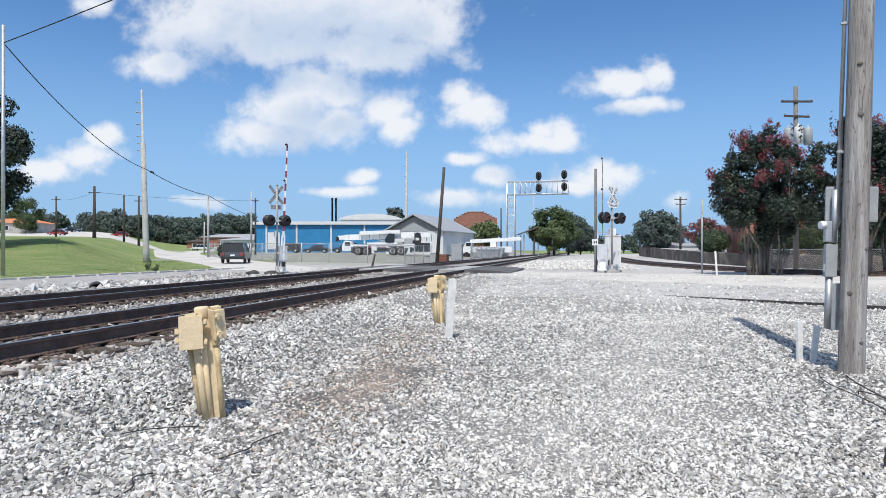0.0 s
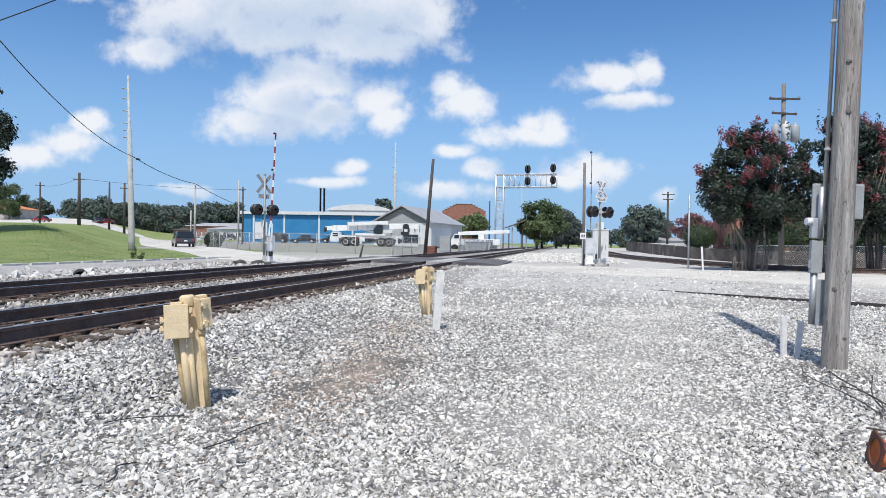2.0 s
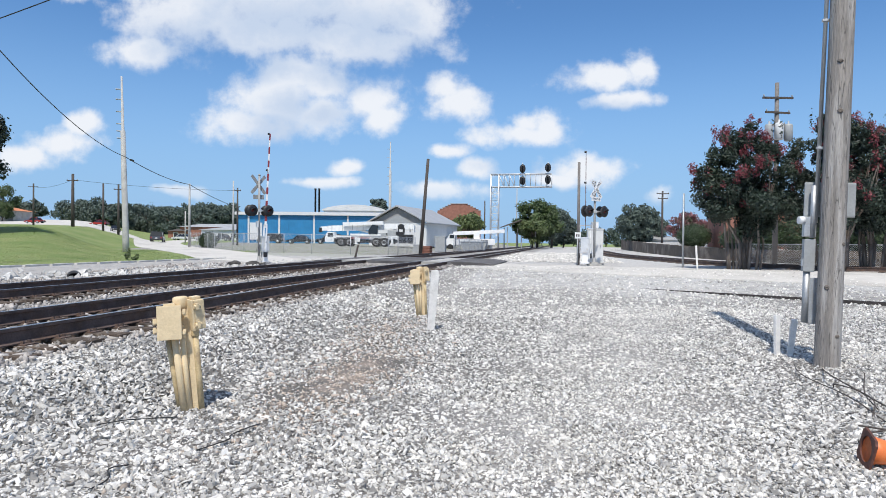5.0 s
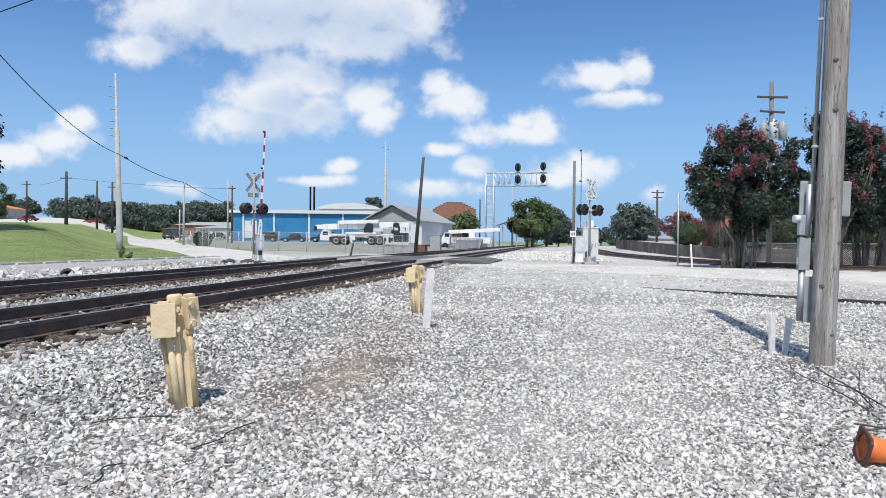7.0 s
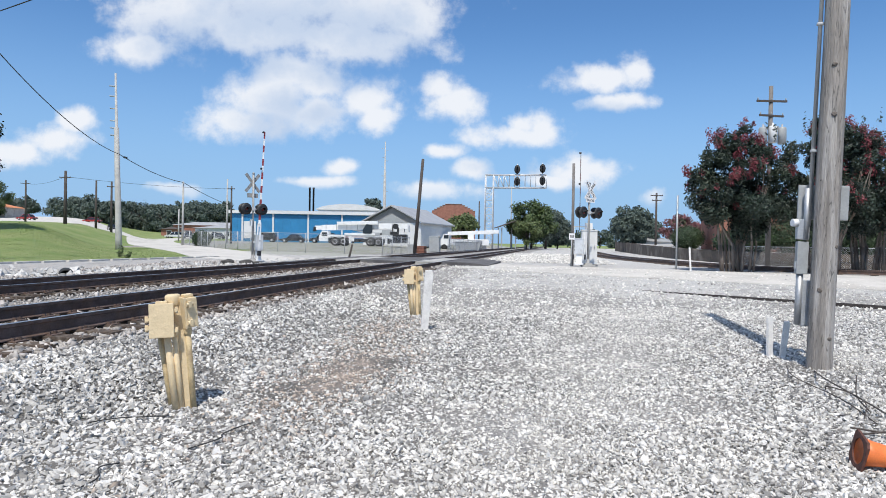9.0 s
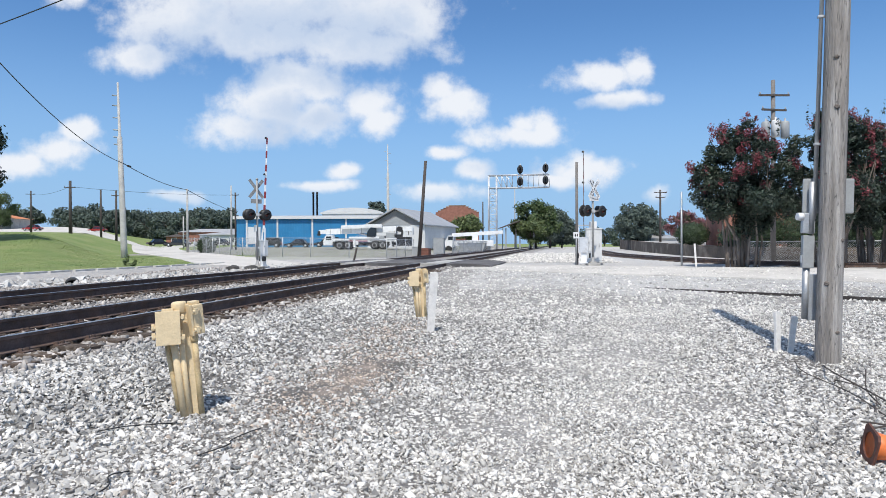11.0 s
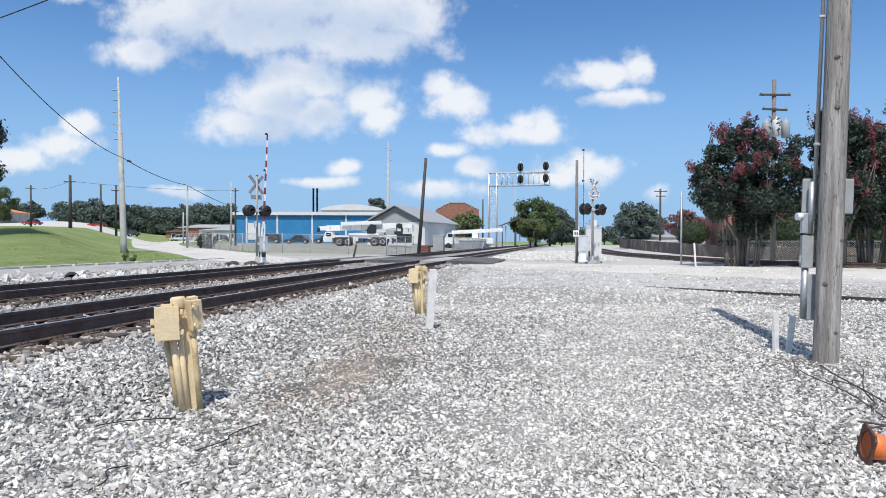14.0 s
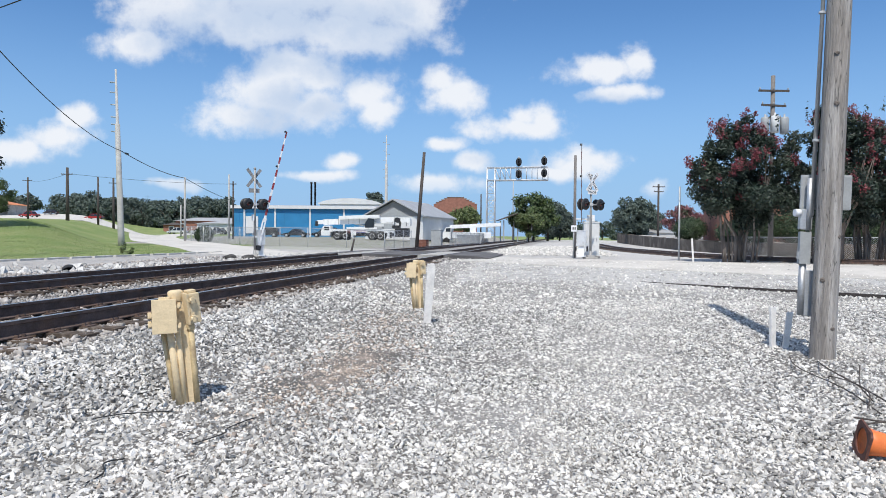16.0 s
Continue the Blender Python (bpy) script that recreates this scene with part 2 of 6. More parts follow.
RUBBER = mat("rubber", (0.025, 0.025, 0.026), 0.85, spread=0.2, scale=6)
WHITE = mat("white_paint", (0.78, 0.78, 0.77), 0.5, spread=0.06, scale=2, tint=(0.66, 0.65, 0.62), wear=0.6)
REFLECT_WHITE = mat("white_sheeting", (0.80, 0.80, 0.80), 0.4, spread=0.04, scale=3)
RED = mat("red_sheeting", (0.28, 0.045, 0.05), 0.45, spread=0.08, scale=4)
CONCRETE = mat("concrete", (0.40, 0.385, 0.36), 0.9, spread=0.16, scale=1.2, bump=0.3, bscale=20, tint=(0.30, 0.28, 0.255), wear=0.55)
WALL_CONC = mat("stained_concrete", (0.12, 0.096, 0.076), 0.9, spread=0.28, scale=0.8, bump=0.4, bscale=12, tint=(0.23, 0.195, 0.16), wear=0.5)
ASPHALT = mat("worn_asphalt", (0.105, 0.10, 0.10), 0.9, spread=0.22, scale=1.5, bump=0.4, bscale=60, tint=(0.17, 0.165, 0.16), wear=0.5)
ROAD_PALE = mat("pale_road", (0.56, 0.53, 0.485), 0.92, spread=0.10, scale=0.7, bump=0.3, bscale=50, tint=(0.48, 0.45, 0.41), wear=0.53)
LAMP_LENS = mat("dark_red_lens", (0.10, 0.012, 0.012), 0.2, spread=0.1, scale=6, coat=0.5)
BRICK = mat("red_brick", (0.30, 0.135, 0.095), 0.9, spread=0.22, scale=1.5, bump=0.3, bscale=10)
ORANGE_ROOF = mat("orange_roof", (0.58, 0.22, 0.10), 0.8, spread=0.15, scale=2)
BLUE_METAL = mat("blue_metal_siding", (0.03, 0.215, 0.43), 0.5, 0.0, spread=0.10, scale=0.6)
WHITE_METAL = mat("white_metal_siding", (0.66, 0.66, 0.65), 0.5, 0.0, spread=0.06, scale=0.6)
GREY_ROOF = mat("grey_metal_roof", (0.42, 0.42, 0.42), 0.5, 0.2, spread=0.10, scale=0.5)
GABLE_DARK = mat("weathered_gable_boards", (0.28, 0.27, 0.26), 0.8, spread=0.15, scale=1)
GLASS_DARK = mat("dark_glass", (0.02, 0.023, 0.027), 0.08, spread=0.1, scale=1, coat=0.3)
BARK = mat("smooth_tan_bark", (0.17, 0.135, 0.11), 0.85, spread=0.3, scale=6, bump=0.4, bscale=20, tint=(0.27, 0.23, 0.195), stretch=(2, 2, 0.4))
BARK_DARK = mat("dark_bark", (0.075, 0.06, 0.048), 0.9, spread=0.3, scale=4, bump=0.5, bscale=14)
CABLE = mat("black_cable", (0.02, 0.02, 0.02), 0.6, spread=0.1)
ORANGE = mat("faded_orange_plastic", (0.80, 0.20, 0.05), 0.5, spread=0.12, scale=9, tint=(0.55, 0.13, 0.05), wear=0.55)
BURNT = mat("dirt_blackened_plastic", (0.11, 0.045, 0.032), 0.8, spread=0.35, scale=14)


def leaf_mat(name, base, light, rough=0.55, island=0.4):
    m = mat(name, base, rough, spread=0.3, scale=1.2, island=island, tint=light, wear=0.52)
    b = m.node_tree.nodes["Principled BSDF"]
    b.inputs["Subsurface Weight"].default_value = 0.0
    return m


LEAF = leaf_mat("broadleaf_green", (0.055, 0.085, 0.026), (0.085, 0.125, 0.035))
LEAF_DARK = leaf_mat("dark_glossy_leaf", (0.022, 0.037, 0.024), (0.034, 0.050, 0.029))
# distance haze painted into the leaf colour: paler and bluer than near foliage
LEAF_HAZED = leaf_mat("haze_paled_foliage", (0.082, 0.110, 0.092), (0.105, 0.135, 0.105), 0.8, 0.25)
LEAF_LIGHT = leaf_mat("light_foliage", (0.10, 0.135, 0.045), (0.135, 0.165, 0.06))
BLOSSOM = leaf_mat("crimson_blossom", (0.21, 0.045, 0.055), (0.30, 0.08, 0.09))
HEDGE = leaf_mat("clipped_hedge", (0.035, 0.06, 0.025), (0.05, 0.08, 0.03))
KERB = mat("pale_kerb_concrete", (0.56, 0.54, 0.50), 0.9, spread=0.15, scale=2.0)
GRASS = leaf_mat("grass_blades", (0.20, 0.275, 0.082), (0.27, 0.30, 0.12), 0.7, 0.12)


def ground_material():
    """Pale crushed stone, with packed dust, brown dirt and lawn where the painted cover says."""
    m = bpy.data.materials.new("crushed_stone_ground")
    m.use_nodes = True
    t = m.node_tree
    b = t.nodes["Principled BSDF"]
    b.inputs["Roughness"].default_value = 0.95
    geo = t.nodes.new("ShaderNodeNewGeometry")
    at = t.nodes.new("ShaderNodeAttribute")
    at.attribute_name = "cover"
    sepc = t.nodes.new("ShaderNodeSeparateColor")
    t.links.new(at.outputs["Color"], sepc.inputs[0])

    def tex(kind, scale, detail=3.0):
        n = t.nodes.new(kind)
        n.inputs["Scale"].default_value = scale
        if "Detail" in n.inputs:
            n.inputs["Detail"].default_value = detail
        t.links.new(geo.outputs["Position"], n.inputs["Vector"])
        return n

    def ramp(sock, a, c):
        r = t.nodes.new("ShaderNodeValToRGB")
        r.color_ramp.elements[0].position, r.color_ramp.elements[1].position = a[0], c[0]
        r.color_ramp.elements[0].color, r.color_ramp.elements[1].color = (*a[1], 1), (*c[1], 1)
        t.links.new(sock, r.inputs[0])
        return r.outputs[0]

    def mix(f, a, c, blend="MIX"):
        x = t.nodes.new("ShaderNodeMix")
        x.data_type, x.blend_type = "RGBA", blend
        if isinstance(f, float):
            x.inputs["Factor"].default_value = f
        else:
            t.links.new(f, x.inputs["Factor"])
        t.links.new(a, x.inputs["A"])
        t.links.new(c, x.inputs["B"])
        return x.outputs["Result"]

    cells = tex("ShaderNodeTexVoronoi", 30.0)
    cells.inputs["Randomness"].default_value = 1.0
    stone = ramp(cells.outputs["Color"], (0.1, (0.30, 0.29, 0.275)), (0.9, (0.64, 0.62, 0.595)))
    # shade between loose stones painted in: darker ground colour where cover alpha is high
    gap_shade = ramp(cells.outputs["Color"], (0.1, (0.13, 0.122, 0.112)), (0.9, (0.30, 0.285, 0.265)))
    stone = mix(at.outputs["Alpha"], stone, gap_shade)
    # each cell's edge is painted darker too, as shade between neighbouring stones
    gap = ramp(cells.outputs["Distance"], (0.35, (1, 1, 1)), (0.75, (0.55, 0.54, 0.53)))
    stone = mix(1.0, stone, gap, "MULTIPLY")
    big = tex("ShaderNodeTexNoise", 0.5, 6.0)
    stone = mix(1.0, stone, ramp(big.outputs["Fac"], (0.35, (0.80, 0.79, 0.78)), (0.65, (1.08, 1.08, 1.08))), "MULTIPLY")
    dust_n = tex("ShaderNodeTexNoise", 30.0, 5.0)
    dust = ramp(dust_n.outputs["Fac"], (0.3, (0.46, 0.445, 0.425)), (0.7, (0.63, 0.61, 0.585)))
    dirt = ramp(dust_n.outputs["Fac"], (0.3, (0.25, 0.205, 0.168)), (0.7, (0.41, 0.345, 0.295)))
    lawn_n = tex("ShaderNodeTexNoise", 0.28, 5.0)
    lawn = ramp(lawn_n.outputs["Fac"], (0.32, (0.165, 0.240, 0.066)), (0.68, (0.265, 0.295, 0.115)))
    lawn = mix(1.0, lawn, ramp(tex("ShaderNodeTexNoise", 12.0, 4.0).outputs["Fac"], (0.3, (0.90, 0.90, 0.90)), (0.7, (1.08, 1.08, 1.06))), "MULTIPLY")
    edge = tex("ShaderNodeTexNoise", 2.5, 6.0)

    def soft_mask(sock):
        a = t.nodes.new("ShaderNodeMath")
        a.operation = "ADD"
        t.links.new(sock, a.inputs[0])
        t.links.new(edge.outputs["Fac"], a.inputs[1])
        r = t.nodes.new("ShaderNodeMapRange")
        t.links.new(a.outputs[0], r.inputs["Value"])
        r.inputs["From Min"].default_value, r.inputs["From Max"].default_value = 0.85, 1.15
        return r.outputs[0]

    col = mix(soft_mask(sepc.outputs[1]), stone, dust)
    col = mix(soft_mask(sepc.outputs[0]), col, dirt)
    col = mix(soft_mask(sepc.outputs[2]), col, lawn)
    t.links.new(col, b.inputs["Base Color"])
    bn = t.nodes.new("ShaderNodeBump")
    bn.inputs["Strength"].default_value, bn.inputs["Distance"].default_value = 0.8, 0.03
    inv = t.nodes.new("ShaderNodeMath")
    inv.operation = "MULTIPLY"
    inv.inputs[1].default_value = -1.0
    t.links.new(cells.outputs["Distance"], inv.inputs[0])
    t.links.new(inv.outputs[0], bn.inputs["Height"])
    t.links.new(bn.outputs[0], b.inputs["Normal"])
    return m


GROUND = ground_material()

# ---- mesh helpers ----
def part(name, bm, material, parent=None, label="", smooth=False):
    """Link a bmesh as one mesh object, under a thing or part."""
    me = bpy.data.meshes.new(name)
    if smooth:
        for f in bm.faces:
            f.smooth = True
    bm.to_mesh(me)
    bm.free()
    for m in material if isinstance(material, (list, tuple)) else (material,):
        me.materials.append(m)
    ob = new(name, me)
    if parent is not None:
        ob.parent = parent
    if label:
        ob["label"] = label
    return ob


def thing(name, label, category, m=None, group="", kind=""):
    """An empty at the base of a thing, which parents its parts."""
    ob = new(name)
    ob.empty_display_size = 0.2
    if m is not None:
        ob.matrix_world = m
    return tagged(ob, label, category, group, kind)


def box(bm, sx, sy, sz, m=None, bevel=0.0, mi=0):
    """A box of that size about its centre, put by the matrix m."""
    r = bmesh.ops.create_cube(bm, size=1.0, matrix=(m or Matrix()) @ Matrix.Diagonal((sx, sy, sz, 1)))
    vs = r["verts"]
    es = {e for v in vs for e in v.link_edges}
    fs = {f for v in vs for f in v.link_faces}
    for f in fs:
        f.material_index = mi
    if bevel:
        bmesh.ops.bevel(bm, geom=list(es), offset=bevel, segments=2, affect="EDGES", profile=0.7)
    return bm


def rod(bm, a, b, r0, r1=None, n=12, mi=0, caps=True):
    """A round bar from a to b, tapering from r0 to r1."""
    a, b = Vector(a), Vector(b)
    r1 = r0 if r1 is None else r1
    q = (b - a).to_track_quat("Z", "Y").to_matrix()
    rings = []
    for c, r in ((a, r0), (b, r1)):
        rings.append([bm.verts.new(c + q @ Vector((r * math.cos(k * math.tau / n), r * math.sin(k * math.tau / n), 0))) for k in range(n)])
    for k in range(n):
        f = bm.faces.new((rings[0][k], rings[0][(k + 1) % n], rings[1][(k + 1) % n], rings[1][k]))
        f.smooth, f.material_index = True, mi
    if caps:
        bm.faces.new(rings[0][::-1]).material_index = mi
        bm.faces.new(rings[1]).material_index = mi
    return bm


def lathe(bm, prof, m=None, n=16, mi=0):
    """Turn a profile of (radius, height) round the z axis."""
    m = m or Matrix()
    rings = [[bm.verts.new(m @ Vector((r * math.cos(k * math.tau / n), r * math.sin(k * math.tau / n), z))) for k in range(n)] for r, z in prof]
    for lo, hi in zip(rings, rings[1:]):
        for k in range(n):
            f = bm.faces.new((lo[k], lo[(k + 1) % n], hi[(k + 1) % n], hi[k]))
            f.smooth, f.material_index = True, mi
    for ring, flip in ((rings[0], True), (rings[-1], False)):
        if (ring[0].co - ring[n // 2].co).length > 1e-4:
            bm.faces.new(ring[::-1] if flip else ring).material_index = mi
    return bm


def prism(bm, outline, y0, y1, m=None, mi=0):
    """An outline of (x, z) drawn out from y0 to y1."""
    m = m or Matrix()
    a = [bm.verts.new(m @ Vector((x, y0, z))) for x, z in outline]
    b = [bm.verts.new(m @ Vector((x, y1, z))) for x, z in outline]
    n = len(outline)
    for k in range(n):
        bm.faces.new((a[k], a[(k + 1) % n], b[(k + 1) % n], b[k])).material_index = mi
    bm.faces.new(a[::-1]).material_index = mi
    bm.faces.new(b).material_index = mi
    bmesh.ops.recalc_face_normals(bm, faces=bm.faces)
    return bm


def mesh_np(name, verts, faces, material, parent=None, smooth=False):
    """A mesh object from arrays of vertices and equal-sided faces."""
    me = bpy.data.meshes.new(name)
    verts, faces = np.asarray(verts, np.float32), np.asarray(faces, np.int32)
    k = faces.shape[1]
    me.vertices.add(len(verts))
    me.vertices.foreach_set("co", verts.ravel())
    me.loops.add(faces.size)
    me.loops.foreach_set("vertex_index", faces.ravel())
    me.polygons.add(len(faces))
    me.polygons.foreach_set("loop_start", np.arange(0, faces.size, k, dtype=np.int32))
    me.polygons.foreach_set("use_smooth", np.full(len(faces), smooth))
    me.update(calc_edges=True)
    me.materials.append(material)
    ob = new(name, me)
    if parent is not None:
        ob.parent = parent
    return ob


def sstep(a, b, v):
    t = np.clip((np.asarray(v, float) - a) / (b - a), 0, 1)
    return t * t * (3 - 2 * t)


# ---- the lie of the land ----
# s runs along the railway, p across it to the left; the railway bears 11.9 degrees right of +Y
US, UC = 0.2071, 0.9783
NEAR_P, FAR_P, GAUGE = 6.69, 11.30, 1.435
RAIL_TOP, TIE_TOP, BED = 0.615, 0.425, 0.355


def sp(x, y):
    return x * US + y * UC, -x * UC + y * US


def xy(s, p):
    return s * US - p * UC, s * UC + p * US


def ground_z(x, y):
    x, y = np.asarray(x, float), np.asarray(y, float)
    s, p = sp(x, y)
    right = 0.42 * sstep(20, 31, s - 0.05 * np.minimum(p, 0))
    shoulder = BED * sstep(3.3, 5.1, p)
    z = np.maximum(right, shoulder)
    z = np.where(p > 13.0, BED + (0.33 - BED) * sstep(13.0, 14.5, p), z)
    # land beyond the railway climbs gently, and to the west as a lawn bank
    far = np.where(p > 15, 0.0115 * np.clip(y - 46, 0, 110) * sstep(15, 26, p), 0.0)
    west = -x / np.maximum(y, 20.0)
    low = 0.46 - 0.07 * sstep(74, 96, y)
    bank = (2.5 * sstep(33, 72, y) + 1.2 * sstep(125, 205, y)) * (lambda q: q * q * (3 - 2 * q))(np.clip((west - low) / 0.14, 0, 1))
    hill = 0.6 * sstep(110, 190, y) * sstep(0.40, 0.58, west) + 1.8 * sstep(150, 220, y) * sstep(0.2, 0.3, west)
    z = z + far + bank + hill
    # low ditch with the culvert on the far side
    z = z - 0.30 * np.exp(-((s - 21.4) / 4.0) ** 2 - ((p - 18.2) / 1.6) ** 2)
    return z


def gz(x, y):
    return float(ground_z(x, y))


def wheel_lane(s, p):
    """The packed, paler lane that vehicles use, from 0 to 1."""
    return np.clip(np.exp(-((p - 0.8 + 0.16 * s) / 1.5) ** 2) * sstep(3, 5, s) + 0.7 * np.exp(-((p + 4.2) / 0.7) ** 2) * sstep(8, 11, s), 0, 1)


def dirt_patch(s, p):
    """The brown bare patch beside the cable posts, from 0 to 1."""
    return np.exp(-((s - 7.5) / 1.8) ** 2 - ((p - 2.5) / 0.55) ** 2) + 0.6 * np.exp(-((s - 11.3) / 2.0) ** 2 - ((p - 3.1) / 0.5) ** 2)


def ground_sheet():
    """One sheet from the camera's feet to the horizon, fine near by."""
    def axis(fine, step, ratio, end):
        v, d = [0.0], step
        while v[-1] < end:
            if v[-1] > fine:
                d *= ratio
            v.append(v[-1] + d)
        return v

    right = axis(22, 0.32, 1.10, 1900)
    left = axis(40, 0.40, 1.09, 1900)
    fore = axis(48, 0.30, 1.07, 2200)
    back = axis(2, 0.6, 1.25, 1500)
    xs = np.array([-v for v in left[:0:-1]] + right)
    ys = np.array([-v for v in back[:0:-1]] + fore)
    gx, gy = np.meshgrid(xs, ys)
    z = ground_z(gx, gy)
    s, p = sp(gx, gy)
    rough = np.array([noise.noise((a * 0.9, b * 0.9, 0.0)) for a, b in zip(gx.ravel(), gy.ravel())]).reshape(gx.shape)
    z = z + 0.02 * rough * (np.hypot(gx, gy) < 60)
    verts = np.stack([gx, gy, z], -1).reshape(-1, 3)
    w = len(xs)
    i = np.arange(len(ys) - 1)[:, None] * w + np.arange(w - 1)[None]
    faces = np.stack([i, i + 1, i + w + 1, i + w], -1).reshape(-1, 4)
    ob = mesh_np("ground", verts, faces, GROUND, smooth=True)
    cov = np.zeros((gx.size, 4), np.float32)
    cov[:, 3] = 1
    fx, fy = gx.ravel(), gy.ravel()
    fs, fp = sp(fx, fy)
    # stone dust under the loose gravel, painted dark for the shade between stones
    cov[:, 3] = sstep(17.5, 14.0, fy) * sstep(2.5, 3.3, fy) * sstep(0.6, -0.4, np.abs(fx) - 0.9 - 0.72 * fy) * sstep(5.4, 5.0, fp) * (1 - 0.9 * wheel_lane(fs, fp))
    # brown bare patch beside the near signal posts
    cov[:, 0] = dirt_patch(fs, fp) * 0.62 + 0.30 * np.exp(-((fs - 21.0) / 2.6) ** 2 - ((fp - 1.4) / 1.0) ** 2)
    cov[:, 0] += 0.38 * ((fp > 15.5) & (fp < 23.5) & (fy < 42)) + 0.45 * ((fy > 26) & (fy < 32.5) & (fx > 12.4) & (fx < 23))
    # packed wheel lanes leading to the crossing, and open yards
    cov[:, 1] = 0.40 * wheel_lane(fs, fp) + 0.6 * sstep(19, 24, fs) * (fp < 4) + 0.35 * (fx > 6.3) * sstep(9, 6, np.abs(fy - 3)) + 0.55 * ((fp > 14.2) & (fy < 62))
    lawn = sstep(23.6, 24.6, fp + 0.05 * (fs - 30)) * sstep(-13, -19, fx) * sstep(75, 62, fy)
    strip = sstep(17, 18, fp) * (fy > 54) * (fx > -28)
    beyond = (fy > 62) * (fx < -31 - 0.1 * (fy - 62)) * 0.9
    wide = (np.hypot(fx, fy) > 230) * 0.9
    cov[:, 2] = np.clip(np.maximum.reduce([lawn, 0.40 * strip, beyond, wide]), 0, 1)
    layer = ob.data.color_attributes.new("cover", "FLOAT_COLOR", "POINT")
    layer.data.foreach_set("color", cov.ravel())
    return tagged(ob, "pale crushed-stone ground with dusty wheel lanes and grass", "ground", kind="structure")


ground_sheet()


def ribbon(name, line, widths, material, lift, label, category, thick=0.05, step=1.0):
    """A road: a strip along a line of (x, y), draped on the land with real edges."""
    pts = [Vector(p) for p in line]
    dense, wid = [], []
    for i in range(len(pts) - 1):
        p0, p1, p2, p3 = pts[max(i - 1, 0)], pts[i], pts[i + 1], pts[min(i + 2, len(pts) - 1)]
        n = max(2, int((p2 - p1).length / step))
        for k in range(n):
            t = k / n
            dense.append(0.5 * ((2 * p1) + (p2 - p0) * t + (2 * p0 - 5 * p1 + 4 * p2 - p3) * t * t + (3 * p1 - p0 - 3 * p2 + p3) * t ** 3))
            wid.append(widths[i] * (1 - t) + widths[i + 1] * t)
    dense.append(pts[-1])
    wid.append(widths[-1])
    bm = bmesh.new()
    rows_ = []
    for i, c in enumerate(dense):
        d = (dense[min(i + 1, len(dense) - 1)] - dense[max(i - 1, 0)]).normalized()
        nrm = Vector((-d.y, d.x))
        row = []
        for f in (-1.0, -0.5, 0.0, 0.5, 1.0):
            q = c + nrm * (f * wid[i] / 2 + 0.12 * noise.noise((c.x * 0.5, c.y * 0.5, f)) * abs(f))
            row.append(bm.verts.new((q.x, q.y, gz(q.x, q.y) + lift)))
        low = [bm.verts.new((row[k].co.x, row[k].co.y, row[k].co.z - thick - lift)) for k in (0, 4)]
        rows_.append((row, low))
    for (a, al), (b, bl) in zip(rows_, rows_[1:]):
        for k in range(4):
            bm.faces.new((a[k], a[k + 1], b[k + 1], b[k]))
        bm.faces.new((al[0], a[0], b[0], bl[0]))
        bm.faces.new((a[4], al[1], bl[1], b[4]))
    bmesh.ops.recalc_face_normals(bm, faces=bm.faces)
    return tagged(part(name, bm, material), label, category, kind="structure")


# ---- roads ----
ribbon("road_crossing", [(36, 14.5), (24, 21.3), (16.5, 25.6), (9.0, 29.6), (4.4, 32.6), (2.9, 33.5)], [7.5, 7.5, 7.0, 6.6, 6.4, 6.4], ROAD_PALE, 0.03, "pale dusty concrete road leading to the level crossing", "road")
ribbon("road_beyond", [(-5.6, 38.9), (-8.6, 41.5), (-12.5, 46.5), (-18.1, 57.5), (-26.3, 72), (-31.0, 80), (-37.0, 92), (-43.5, 108), (-48.6, 125), (-53, 150), (-60, 190)], [6.5, 6.5, 6.3, 6.3, 6.5, 6.5, 6.5, 6.5, 6.5, 6, 6], ROAD_PALE, 0.03, "pale concrete road curving up past the grassy bank", "road", step=2.0)
ribbon("road_branch", [(-37.5, 94.5), (-48, 112), (-60, 132), (-74, 156), (-92, 179), (-108, 190), (-150, 196)], [4.0, 4.5, 6.0, 9.0, 14.0, 20.0, 24.0], ROAD_PALE, 0.04, "pale side road climbing the hill towards the houses", "road", step=3.0)

ribbon("yard_apron", [(-76, 156), (-86, 162), (-98, 167), (-112, 170), (-128, 172)], [8.0, 14.0, 18.0, 18.0, 16.0], ROAD_PALE, 0.05, "pale concrete yard in front of the orange-roofed house", "yard", step=3.0)


# ---- railway ----
def rail_mesh(line, parent, name="rail"):
    """A rail of true section swept along (x, y, z of its foot)."""
    prof = [(-0.07, 0), (0.07, 0), (0.07, 0.012), (0.012, 0.03), (0.010, 0.135), (0.036, 0.148), (0.036, 0.185), (-0.036, 0.185), (-0.036, 0.148), (-0.010, 0.135), (-0.012, 0.03), (-0.07, 0.012)]
    bm = bmesh.new()
    rings = []
    for i, c in enumerate(line):
        d = (Vector(line[min(i + 1, len(line) - 1)]) - Vector(line[max(i - 1, 0)])).normalized()
        nrm = Vector((d.y, -d.x, 0)).normalized()
        rings.append([bm.verts.new(Vector(c) + nrm * a + Vector((0, 0, b))) for a, b in prof])
    n = len(prof)
    for a, b in zip(rings, rings[1:]):
        for k in range(n):
            f = bm.faces.new((a[k], a[(k + 1) % n], b[(k + 1) % n], b[k]))
            f.material_index = 1 if k == 6 else 0
    bm.faces.new(rings[0])
    bm.faces.new(rings[-1][::-1])
    bmesh.ops.recalc_face_normals(bm, faces=bm.faces)
    return part(name, bm, (RAIL_STEEL, RAIL_HEAD), parent)


